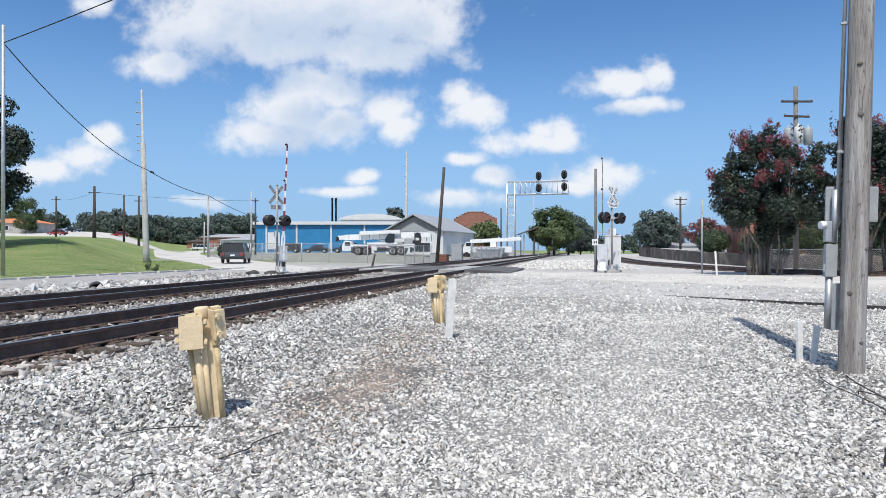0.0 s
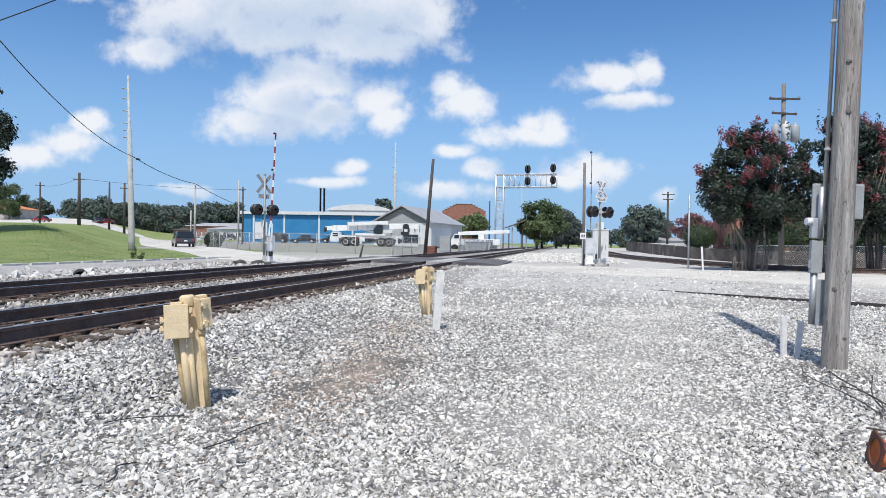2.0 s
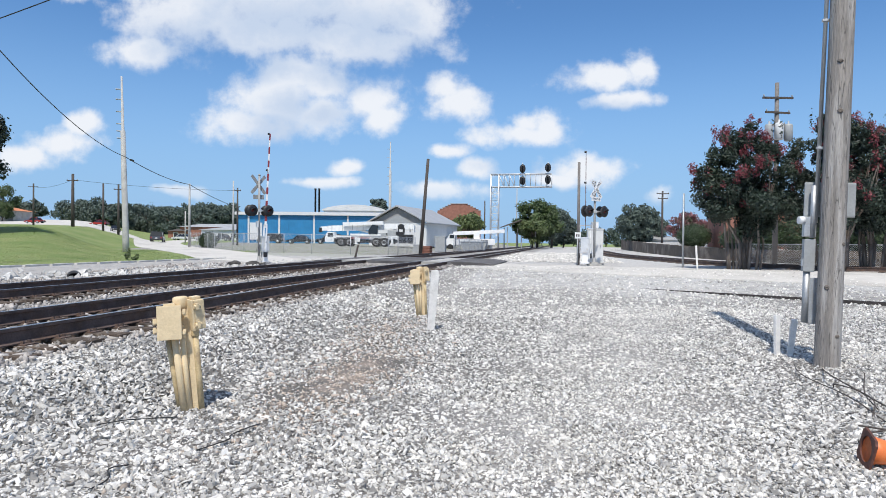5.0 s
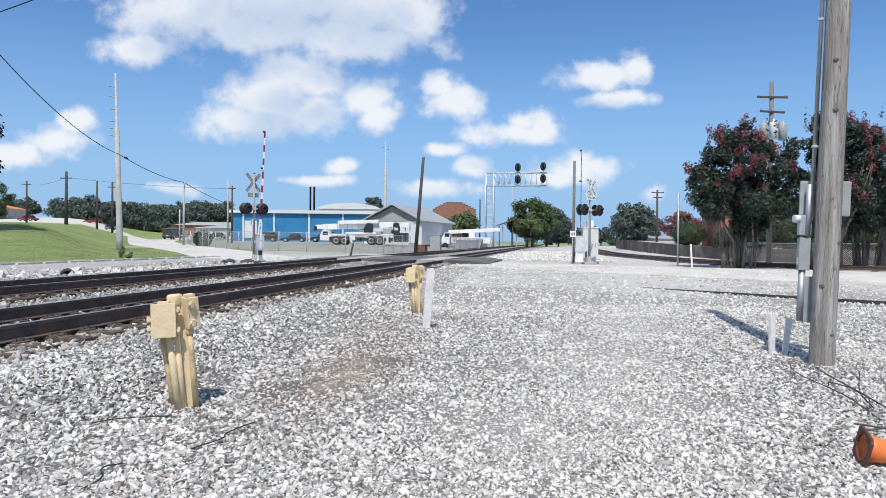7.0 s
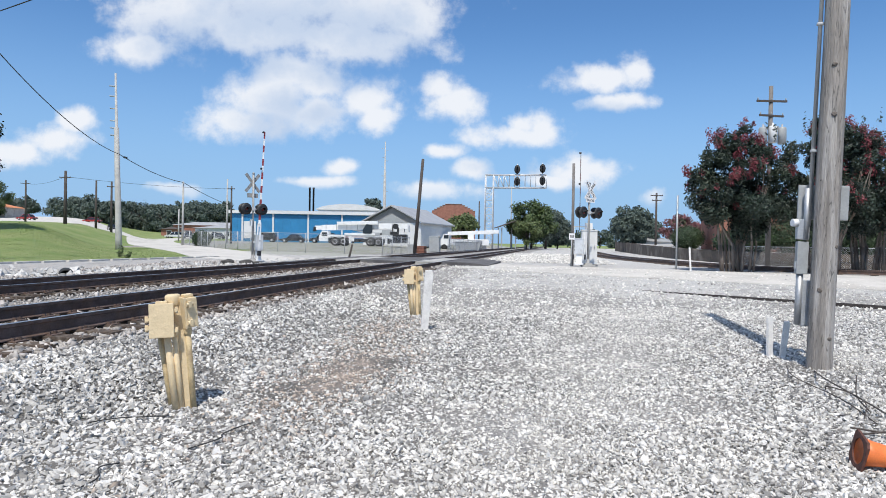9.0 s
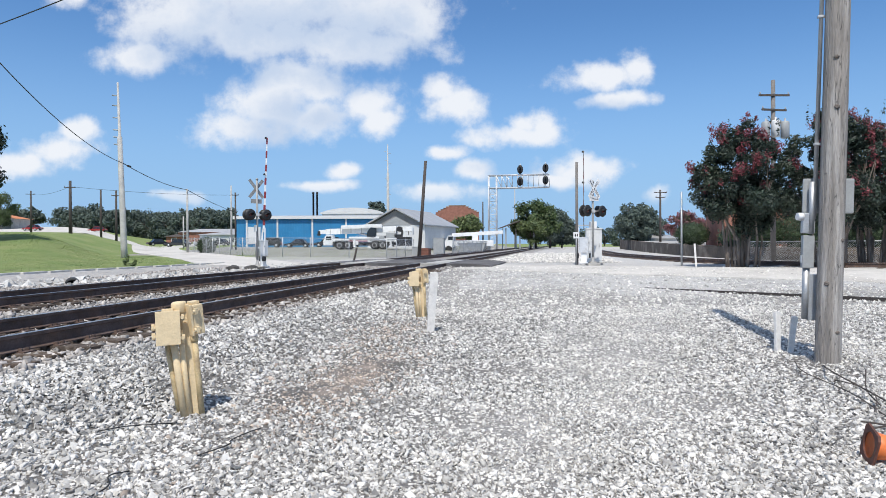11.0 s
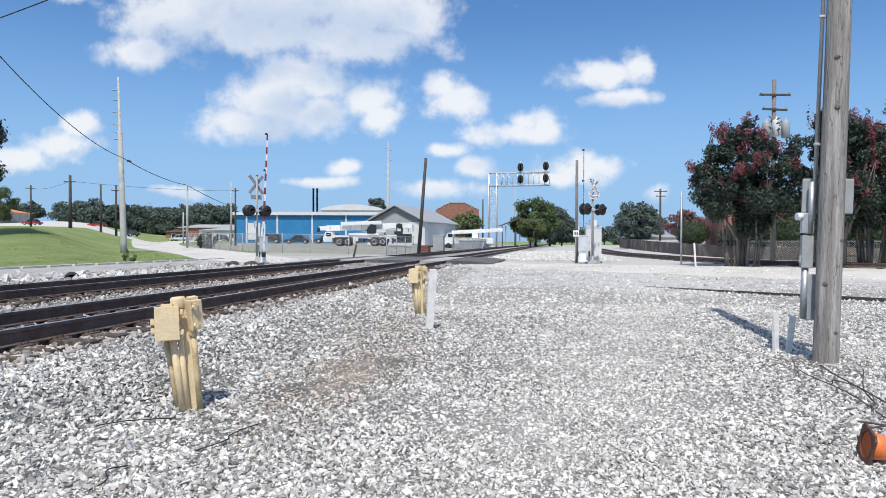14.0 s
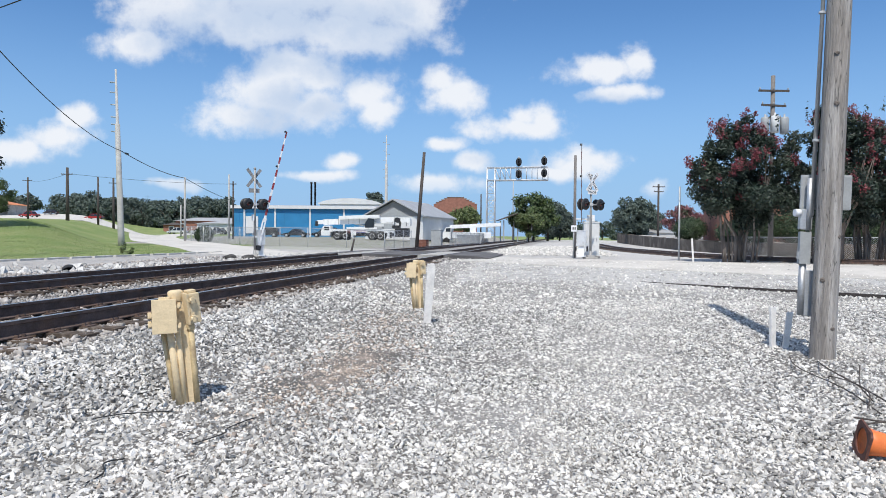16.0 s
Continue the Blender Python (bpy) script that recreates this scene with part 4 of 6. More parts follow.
    part("drive_shaft", bm, GALV, mech)
    bm = bmesh.new()
    box(bm, 0.40, 0.05, 0.34, side @ pose(0, -0.10, 2.15), 0.01)
    part("relay_plate", bm, REFLECT_WHITE, t, "white enclosed bell and relay plate")
    # the arm: striped boards on a channel, lamps, side frames and weight; it hinges about its origin
    # the gate with the front crossbuck takes darker board and stripe colours
    light, dark = (REFLECT_WHITE, RED) if not front else (GREY_BOARD, DULL_RED)
    bm = bmesh.new()
    prism(bm, [(-0.058, 0.75), (0.058, 0.75), (0.034, arm_len), (-0.034, arm_len)], -0.015, 0.015, pose(0, 0, 0, 0, 0, 90))
    arm = part("gate_arm", bm, light, t, "striped gate arm of white and red boards" if not front else "dark grey gate arm with dull red stripes")
    n = int(arm_len / 0.41)
    for k in range(1, n, 2):
        z0 = 0.75 + (arm_len - 0.75) * k / n
        h = (arm_len - 0.75) / n
        bm = bmesh.new()
        box(bm, 0.036, 0.122 - 0.050 * k / n, h, pose(0, 0, z0 + h / 2))
        part("stripe", bm, dark, arm)
    bm = bmesh.new()
    for sx in (-0.27, 0.27):
        prism(bm, [(-0.05, -0.62), (0.05, -0.62), (0.045, 0.3), (0.03, 0.95), (-0.03, 0.95), (-0.045, 0.3)], sx - 0.012, sx + 0.012, pose(0, 0, 0, 0, 0, 90))
    box(bm, 0.54, 0.05, 0.06, pose(0, 0, 0.92), 0.006)
    part("arm_frame", bm, REFLECT_WHITE, arm)
    for sx in (-0.27, 0.27):
        bm = bmesh.new()
        box(bm, 0.09, 0.20, 0.26, pose(sx * 1.1, 0, -0.66), 0.02)
        part("counterweight", bm, BLACK, arm)
    for z in (1.75, arm_len * 0.66, arm_len - 0.03):
        bm = bmesh.new()
        box(bm, 0.10, 0.07, 0.10, pose(0.03, -0.08, z), 0.02)
        rod(bm, (0.09, -0.08, z), (-0.03, -0.08, z), 0.05, n=12)
        part("arm_lamp", bm, BLACK, arm)
    base = side @ pose(hinge[0], hinge[1], 1.20)
    arm.matrix_local = base
    return t, arm, base


def arm_rows(base, keys):
    """Rows for an arm that tips forward from upright by the given degrees."""
    return [(s_, base @ pose(0, 0, 0, -a, 0, 0)) for s_, a in keys]


gate_west, arm_west, base_west = crossing_gate(-8.85, 35.0, 318, 62, "silver crossing gate mast with flashing lights and raised arm", 5.78, False, (0.0, 0.30))
gate_east, arm_east, base_east = crossing_gate(8.75, 34.0, 145, 196, "silver crossing gate mast with white crossbuck and raised arm", 4.78, True, (0.46, 0.06))


# ---- poles, masts and wires ----
def plain_pole(x, y, top, r0, r1, material, label, arms=(), lean=(0, 0), name="power_pole"):
    """A pole with crossarms; arms are (height, half length, bearing)."""
    z0 = gz(x, y)
    t = thing(name, label, "power pole", pose(x, y, z0))
    bm = bmesh.new()
    rod(bm, (0, 0, -0.3), (lean[0], lean[1], top - z0), r0, r1, 14)
    part("shaft", bm, material, t)
    for h, half, bearing in arms:
        d = Vector((math.cos(radians(bearing)), math.sin(radians(bearing)), 0))
        f = (h - z0) / max(top - z0, 0.1)
        c = Vector((lean[0] * f, lean[1] * f, h - z0))
        bm = bmesh.new()
        box(bm, half * 2, 0.10, 0.12, Matrix.Translation(c) @ pose(0, -0.12, 0, 0, 0, bearing), 0.01)
        a = part("crossarm", bm, DARK_WOOD, t)
        for k in (-0.92, 0.0, 0.92):
            bm = bmesh.new()
            lathe(bm, [(0.02, 0.05), (0.045, 0.08), (0.03, 0.12), (0.045, 0.15), (0.02, 0.20)], Matrix.Translation(c + d * half * k) @ pose(0, -0.12, 0), 8)
            part("insulator", bm, GREY_BOX, a)
    return t


plain_pole(-0.64, 68.0, 10.2, 0.20, 0.15, DARK_WOOD, "dark leaning wooden pole beside the far track", lean=(0.75, 0.0))
plain_pole(8.42, 36.2, 6.1, 0.085, 0.075, GREY_BOARD, "short grey wooden pole behind the crossing gate")
plain_pole(-22.25, 33.2, 13.0, 0.10, 0.08, GALV, "thin galvanised steel pole carrying the wires")
plain_pole(-47.8, 90, 10.4, 0.24, 0.16, DARK_WOOD, "dark wooden power pole on the bank", ((9.5, 0.75, 0),))
plain_pole(-48.6, 100, 10.0, 0.17, 0.12, DARK_WOOD, "dark wooden pole beside the side road")
plain_pole(-46.8, 101, 10.0, 0.19, 0.13, DARK_WOOD, "dark wooden pole beside the side road", ((9.2, 0.6, 10),))
plain_pole(-28.6, 80, 8.4, 0.15, 0.11, GREY_POLE, "slim grey pole carrying the wire by the fence")
plain_pole(-29.2, 100, 10.6, 0.16, 0.10, GREY_POLE, "slim grey pole beside the blue building")
plain_pole(-28.0, 98, 9.4, 0.15, 0.11, DARK_WOOD, "wooden pole beside the blue building", ((9.0, 0.5, 0),))
plain_pole(-82.5, 140, 13.2, 0.2, 0.15, DARK_WOOD, "distant wooden power pole", ((12.5, 1.0, 0),))
plain_pole(-40.0, 110, 6.4, 0.12, 0.1, GREY_POLE, "slim grey pole beside the side road")
plain_pole(34.0, 94, 9.3, 0.18, 0.13, DARK_WOOD, "wooden power pole behind the loading wall", ((8.9, 0.9, 0), (8.2, 0.7, 0)))
plain_pole(13.1, 33.2, 4.2, 0.05, 0.045, GALV, "thin galvanised post beside the flowering tree")
plain_pole(14.6, 165, 12.2, 0.2, 0.15, DARK_WOOD, "distant dark pole beside the brick building")
plain_pole(22.0, 160, 15.6, 0.16, 0.1, GREY_POLE, "distant thin steel pole")
plain_pole(36.8, 118, 8.0, 0.14, 0.12, DARK_WOOD, "distant dark pole beyond the siding")


def transmission_pole(x, y, top, knee, r0, arms, label, lean=0.0):
    """A tapered steel transmission pole with short insulator arms."""
    z0 = gz(x, y)
    t = thing("transmission_pole", label, "transmission pole", pose(x, y, z0, 0, lean, 0), group="transmission poles")
    bm = bmesh.new()
    lathe(bm, [(r0, -0.3), (r0 * 0.92, 1.0), (r0 * 0.68, knee - z0), (r0 * 0.42, knee - z0 + 0.05), (r0 * 0.26, top - z0)], None, 16)
    part("shaft", bm, GREY_POLE, t)
    for z, side in arms:
        bm = bmesh.new()
        rod(bm, (0, 0, z - z0), (side, 0, z - z0 + 0.06), 0.055, n=8)
        lathe(bm, [(0.05, -0.05), (0.09, 0.0), (0.05, 0.05)], pose(side, 0, z - z0 + 0.06), 10)
        part("insulator_arm", bm, GREY_BOX, t)


transmission_pole(-27.1, 60.0, 16.3, 11.4, 0.30, [(15.1, -0.5), (14.2, -0.5), (13.1, -0.5), (12.0, -0.5), (11.35, -0.5), (10.7, -0.5)], "tall pale grey steel transmission pole on the lawn", -1.7)
transmission_pole(-9.5, 170.0, 27.4, 20.0, 0.46, [(25.5, -0.8), (23.3, -0.8), (25.0, 0.8), (20.8, -0.8), (18.5, -0.8), (22.4, 0.8), (16.4, -0.8), (14.5, 0.7)], "distant pale grey steel transmission pole")


def transformer_pole():
    x, y = 21.5, 40.0

    t = plain_pole(x, y, 11.6, 0.16, 0.12, GREY_BOARD, "weathered power pole with three crossarms and grey transformers", ((10.65, 0.95, 0), (9.75, 0.85, 10), (8.95, 0.45, 0)))
    for dx, dz in ((-0.62, 7.95), (0.0, 8.05), (0.58, 7.98)):
        bm = bmesh.new()
        zb = dz - gz(x, y)
        lathe(bm, [(0.20, zb), (0.25, zb + 0.03), (0.25, zb + 0.95), (0.20, zb + 1.03), (0.05, zb + 1.06), (0.05, zb + 1.22), (0.001, zb + 1.24)], pose(dx, -0.30, 0), 16)
        can = part("transformer", bm, GREY_BOX if dx else WHITE_METAL, t)
        bm = bmesh.new()
        box(bm, 0.12, 0.25, 0.08, pose(dx * 0.6, -0.12, zb + 0.6), 0.01)
        part("bracket", bm, GALV, can)


transformer_pole()


def wire(a, b, sag, r, label):
    pts = []
    for k in range(9):
        t = k / 8
        p = Vector(a).lerp(Vector(b), t)
        p.z -= 4 * sag * t * (1 - t)
        pts.append(tuple(p))
    return twig("overhead_wire", pts, r, label, CABLE, "overhead wire")


LP = (-27.1, 60.0, 9.0)
wire((-22.25, 33.2, 12.1), LP, 0.9, 0.028, "sagging black overhead wire between poles")
wire(LP, (-28.6, 80, 8.3), 0.35, 0.035, "sagging black overhead wire between poles")
wire((-28.6, 80, 8.3), (-28.0, 98, 6.5), 0.2, 0.035, "sagging black overhead wire between poles")
wire((-22.25, 33.2, 12.1), (7.0, 19.5, 16.6), 0.3, 0.026, "taut black overhead wire above the tracks")
wire((5.45, 8.6, 8.2), (16.0, 6.0, 9.5), 0.2, 0.012, "thin black service wire from the utility pole")
wire((-47.8, 90, 9.6), (-28.0, 98, 9.0), 0.3, 0.02, "thin distant overhead wire")
wire((-82.5, 140, 12.5), (-47.8, 90, 9.6), 0.5, 0.02, "thin distant overhead wire")
bm = bmesh.new()
box(bm, 0.7, 0.16, 0.16, None, 0.05)
sp_ = part("wire_splice", bm, CABLE)
sp_.matrix_world = pose(-27.05, 61.0, 8.87, 0, 0, 95)
tagged(sp_, "black cable splice case on the overhead wire", "cable splice")


# ---- signal gantry ----
def gantry():
    x, y = 12.95, 125.0
    z0 = gz(x, y)
    t = thing("signal_gantry", "silver lattice cantilever signal gantry over the tracks", "signal gantry", pose(x, y, z0, 0, 0, -11.9))
    zb, zt, L = 12.2 - z0, 14.6 - z0, 10.7
    bm = bmesh.new()
    w = 0.75
    legs = [(-w, -w), (w, -w), (w, w), (-w, w)]
    for lx, ly in legs:
        rod(bm, (lx, ly, -0.2), (lx, ly, zt), 0.10, n=8)
    k = 0
    z = 0.3
    while z < zb:
        for i in range(4):
            a, b = legs[i], legs[(i + 1) % 4]
            (a, b) = (a, b) if k % 2 else (b, a)
            rod(bm, (*a, z), (*b, z + 1.3), 0.045, n=6)
            rod(bm, (*a, z), (*b, z), 0.04, n=6)
        z += 1.3
        k += 1
    part("tower", bm, SILVER, t)
    bm = bmesh.new()
    for ly in (-w, w):
        for z in (zb, zt):
            rod(bm, (-w, ly, z), (L, ly, z), 0.11, n=8)
        for i in range(10):
            xa, xb = w + (L - w) * i / 10, w + (L - w) * (i + 1) / 10
            rod(bm, (xa, ly, zb), (xa, ly, zt), 0.045, n=6)
            if i < 3:
                rod(bm, (xa, ly, zt), (xb, ly, zb), 0.045, n=6)
        rod(bm, (L, ly, zb), (L, ly, zt), 0.06, n=6)
    for i in range(11):
        xa = w + (L - w) * i / 10
        rod(bm, (xa, -w, zb), (xa, w, zb), 0.04, n=6)
        rod(bm, (xa, -w, zt), (xa, w, zt), 0.04, n=6)
    part("cantilever_truss", bm, SILVER, t)
    for gx, base in ((5.3, zb), (10.0, zb + 0.15)):
        bm = bmesh.new()
        rod(bm, (gx, -w - 0.25, base + 0.1), (gx, -w - 0.25, base + 4.4), 0.07, n=8)
        part("signal_mast", bm, SILVER, t)
        for dz in (1.1, 3.35):
            bm = bmesh.new()
            m = pose(gx, -w - 0.40, base + dz) @ pose(0, 0, 0, 90) @ Matrix.Diagonal((0.56, 0.84, 1, 1))
            lathe(bm, [(0.4, -0.02), (1.0, 0.0), (1.0, 0.03), (0.4, 0.05)], m, 20)
            h = part("signal_head", bm, BLACK, t)
            for hz in (0.45, 0.0, -0.45):
                bm = bmesh.new()
                rod(bm, (gx, -w - 0.42, base + dz + hz), (gx, -w - 0.85, base + dz + hz - 0.05), 0.14, 0.15, 12, caps=False)
                rod(bm, (gx, -w - 0.42, base + dz + hz), (gx, -w - 0.44, base + dz + hz), 0.12, n=12)
                part("lens_hood", bm, BLACK, h)


gantry()


# ---- equipment cabinets ----
def cabinet(x, y, w, d, h, material, label, turn=0):
    t = thing("equipment_cabinet", label, "equipment cabinet", pose(x, y, gz(x, y), 0, 0, turn))
    bm = bmesh.new()
    box(bm, w * 1.08, d * 1.08, 0.16, pose(0, 0, 0.04), 0.01)
    part("plinth", bm, CONCRETE, t)
    bm = bmesh.new()
    box(bm, w, d, h - 0.12, pose(0, 0, 0.12 + (h - 0.12) / 2), 0.02)
    part("body", bm, material, t)
    bm = bmesh.new()
    box(bm, w * 1.08, d * 1.08, 0.07, pose(0, 0, h + 0.035), 0.02)
    part("roof", bm, material, t)
    bm = bmesh.new()
    box(bm, w * 0.86, 0.025, h * 0.82, pose(0, -d / 2 - 0.0135, h * 0.54), 0.006)
    dr = part("door", bm, material, t)
    bm = bmesh.new()
    rod(bm, (w * 0.32, -d / 2 - 0.07, h * 0.5), (w * 0.32, -d / 2 - 0.07, h * 0.62), 0.018, n=8)
    part("handle", bm, GALV, dr)


cabinet(9.45, 36.6, 0.85, 0.8, 1.95, WHITE_METAL, "white metal signal cabinet beside the crossing", -10)
cabinet(1.5, 69.5, 1.1, 0.8, 1.75, GREY_BOX, "light grey signal cabinet beside the far track", -12)
cabinet(-0.9, 69.2, 0.8, 0.7, 0.95, GREY_BOX, "small grey equipment box at the foot of the leaning pole", -12)


def small_sign(x, y):
    t = thing("small_sign", "small white square sign on a thin post by the track", "sign", pose(x, y, gz(x, y)))
    bm = bmesh.new()
    rod(bm, (0, 0, -0.1), (0, 0, 1.75), 0.025, n=8)
    part("post", bm, GALV, t)
    bm = bmesh.new()
    box(bm, 0.32, 0.015, 0.34, pose(0, -0.035, 1.62), 0.004)
    pl = part("plate", bm, REFLECT_WHITE, t)
    bm = bmesh.new()
    for dx in (-0.055, 0.055):
        box(bm, 0.06, 0.006, 0.14, pose(dx, -0.047, 1.62))
    part("marking", bm, BLACK, pl)


small_sign(8.15, 35.2)


# ---- buildings ----
def wall_panel(bm, a, b, z0, z1, thick=0.2):
    a, b = Vector(a), Vector(b)
    d = b - a
    m = Matrix.Translation((*((a + b) / 2), (z0 + z1) / 2)) @ pose(0, 0, 0, 0, 0, math.degrees(math.atan2(d.y, d.x)))
    return box(bm, d.length, thick, z1 - z0, m)


def blue_building():
    x0, x1, y0, y1 = -35.5, -6.0, 124.0, 146.0
    zb, zt = 0.8, 6.7
    t = thing("blue_building", "long low bright-blue metal warehouse with white trim", "warehouse", group="industrial buildings")
    for nm, a, b in (("front_wall", (x0, y0), (x1, y0)), ("back_wall", (x0, y1), (x1, y1)), ("side_wall", (x0, y0), (x0, y1)), ("side_wall", (x1, y0), (x1, y1))):
        bm = bmesh.new()
        wall_panel(bm, a, b, zb, zt)
        w = part(nm, bm, BLUE_METAL, t)
        if nm == "front_wall":
            for k in range(60):
                bm = bmesh.new()
                box(bm, 0.06, 0.05, zt - zb, pose(x0 + (x1 - x0) * (k + 0.5) / 60, y0 - 0.125, (zb + zt) / 2))
                part("siding_rib", bm, BLUE_METAL, w)
            for px in (-33.3, -27.6, -21.1, -14.8):
                bm = bmesh.new()
                box(bm, 0.32, 0.10, zt - zb, pose(px, y0 - 0.20, (zb + zt) / 2), 0.01)
                part("downpipe", bm, WHITE_METAL, w)
            bm = bmesh.new()
            box(bm, 2.3, 0.12, 3.2, pose(-31.9, y0 - 0.18, zb + 2.6), 0.02)
            part("door", bm, WHITE_METAL, w)
    bm = bmesh.new()
    prism(bm, [(y0 - 0.4, zt), (y1 + 0.4, zt), (y1 + 0.4, zt + 0.15), ((y0 + y1) / 2, zt + 0.9), (y0 - 0.4, zt + 0.15)], x0 - 0.3, x1 + 0.3, Matrix(((0, 1, 0, 0), (1, 0, 0, 0), (0, 0, 1, 0), (0, 0, 0, 1))))
    r = part("roof", bm, GREY_ROOF, t)
    bm = bmesh.new()
    box(bm, x1 - x0 + 0.6, 0.25, 0.55, pose((x0 + x1) / 2, y0 - 0.50, zt + 0.02), 0.03)
    part("fascia", bm, WHITE_METAL, r)


def vault_building():
    t = thing("white_vault_building", "white building with a low rounded metal roof", "warehouse", group="industrial buildings")
    bm = bmesh.new()
    box(bm, 15.5, 20, 9.4, pose(-19.0, 182, 5.0))
    part("wall_shell", bm, WHITE_METAL, t)
    bm = bmesh.new()
    out = [(-8.2, 0)] + [(-8.2 + 16.4 * k / 12, 1.3 * math.sin(math.pi * k / 12) ** 0.7 + 0.3) for k in range(13)] + [(8.2, 0)]
    prism(bm, out, -10.3, 10.3, pose(-19.0, 182, 9.65))
    part("roof", bm, WHITE_METAL, t)
    for x in (-25.3, -24.45):
        bm = bmesh.new()
        lathe(bm, [(0.21, 0.5), (0.21, 13.2), (0.25, 13.2), (0.25, 13.6), (0.18, 13.6)], pose(x, 142.0 + 8, 0), 14)
        s = part("smokestack", bm, BLACK)
        tagged(s, "slim black steel smokestack behind the warehouse", "smokestack", group="smokestacks")


def gable_building():
    t = thing("gable_building", "white low building with a weathered gable front", "warehouse", pose(-4.6, 104.0, 0.9, 0, 0, -20), group="industrial buildings")
    w, L, e, pk = 4.9, 16.0, 3.7, 6.3
    bm = bmesh.new()
    prism(bm, [(-w, 0), (w, 0), (w, e), (-w, e)], 0, L)
    body = part("wall_shell", bm, WHITE_METAL, t)
    bm = bmesh.new()
    prism(bm, [(-w + 0.1, e), (w - 0.1, e), (0, pk - 0.15)], 0.05, 0.3)
    part("gable_wall", bm, GABLE_DARK, t)
    bm = bmesh.new()
    prism(bm, [(-w * 0.5, e + 0.02), (w * 0.5, e + 0.02), (0, e + 1.35)], -0.04, 0.04)
    part("gable_panel", bm, GREY_BOX, t)
    for side in (-1, 1):
        bm = bmesh.new()
        prism(bm, [(0, pk), (side * (w + 0.5), e - 0.12), (side * (w + 0.5), e + 0.08), (0, pk + 0.2)], -0.6, L + 0.5)
        part("roof_slope", bm, GREY_ROOF, t)
    for yy in (13.2,):
        bm = bmesh.new()
        box(bm, 0.06, 2.0, 2.6, pose(w + 0.03, yy + 1, 1.31))
        part("roller_door", bm, GREY_BOX, body)


def brick_building():
    t = thing("brick_building", "tall red-brick building with a stepped gable", "building", pose(8.4, 170, 0.6))
    bm = bmesh.new()
    half = [(5.6, 0), (5.6, 9.3), (5.0, 9.3), (5.0, 9.65), (4.3, 9.65), (4.3, 10.0), (3.6, 10.0), (3.6, 10.35), (2.9, 10.35), (2.9, 10.7), (2.2, 10.7), (2.2, 11.0)]
    steps = [(-5.6, 0)] + half + [(-x, z) for x, z in half[:0:-1]]
    prism(bm, steps, 0, 0.5)
    g = part("gable_wall", bm, BRICK, t)
    bm = bmesh.new()
    prism(bm, [(-5.55, 0), (5.55, 0), (5.55, 9.0), (0, 10.6), (-5.55, 9.0)], 0.5, 22)
    part("body", bm, BRICK, t)
    for x in (-3.2, 0, 3.2):
        bm = bmesh.new()
        box(bm, 1.3, 0.1, 2.2, pose(x, -0.03, 6.2), 0.02)
        part("window", bm, GLASS_DARK, g)
    for a, b in zip(steps[2:], steps[3:-1]):
        if abs(a[1] - b[1]) < 0.01:
            bm = bmesh.new()
            box(bm, abs(a[0] - b[0]) + 0.2, 0.7, 0.12, pose((a[0] + b[0]) / 2, 0.25, a[1] + 0.06))
            part("coping", bm, CONCRETE, g)


def open_shed():
    t = thing("open_shed", "open-sided shed with a dark shallow roof", "shed", pose(20.3, 140, gz(20.3, 140)))
    for x in (-3, 0, 3):
        for y in (0, 6):
            bm = bmesh.new()
            box(bm, 0.25, 0.25, 4.6, pose(x, y, 2.3), 0.01)
            part("post", bm, GALV, t)
    for side in (-1, 1):
        bm = bmesh.new()
        prism(bm, [(0, 6.0), (side * 3.9, 4.55), (side * 3.9, 4.7), (0, 6.2)], -0.8, 6.8)
        part("roof_slope", bm, DARK_WOOD, t)


def house(x, y, w, d, h, roof_h, turn, roof, wall, label, windows=3):
    z0 = gz(x, y)
    t = thing("house", label, "house", pose(x, y, z0 - 0.2, 0, 0, turn))
    bm = bmesh.new()
    box(bm, w, d, h + 0.2, pose(0, 0, (h + 0.2) / 2))
    b = part("wall_shell", bm, wall, t)
    bm = bmesh.new()
    o = 0.5
    vs = [bm.verts.new(c) for c in ((-w / 2 - o, -d / 2 - o, h + 0.2), (w / 2 + o, -d / 2 - o, h + 0.2), (w / 2 + o, d / 2 + o, h + 0.2), (-w / 2 - o, d / 2 + o, h + 0.2), (-w / 2 + d / 2, 0, h + roof_h), (w / 2 - d / 2, 0, h + roof_h))]
    for f in ((0, 1, 5, 4), (2, 3, 4, 5), (1, 2, 5), (3, 0, 4), (3, 2, 1, 0)):
        bm.faces.new([vs[i] for i in f])
    part("roof", bm, roof, t)
    for k in range(windows):
        wx = -w / 2 + w * (k + 0.5) / windows
        bm = bmesh.new()
        box(bm, 1.3, 0.08, 1.3, pose(wx, -d / 2 - 0.03, h * 0.55), 0.01)
        win = part("window", bm, WHITE_METAL, b)
        bm = bmesh.new()
        box(bm, 1.05, 0.04, 1.05, pose(wx, -d / 2 - 0.075, h * 0.55))
        part("pane", bm, GLASS_DARK, win)


blue_building()
vault_building()
gable_building()
brick_building()
open_shed()
house(-121.5, 183, 22, 9, 2.6, 1.6, 0, ORANGE_ROOF, CONCRETE, "low house with an orange hipped roof", 4)
house(-58.0, 190, 22, 9, 2.6, 1.2, 3, GREY_ROOF, BRICK, "long low brick building on the hill", 5)
house(-66.5, 178, 4.2, 4, 1.7, 0.9, 0, DARK_WOOD, BRICK, "small brick hut with a brown roof", 1)
house(-47.0, 160, 12, 8, 2.4, 0.9, 0, GREY_ROOF, WHITE_METAL, "low white office building behind the fence", 4)
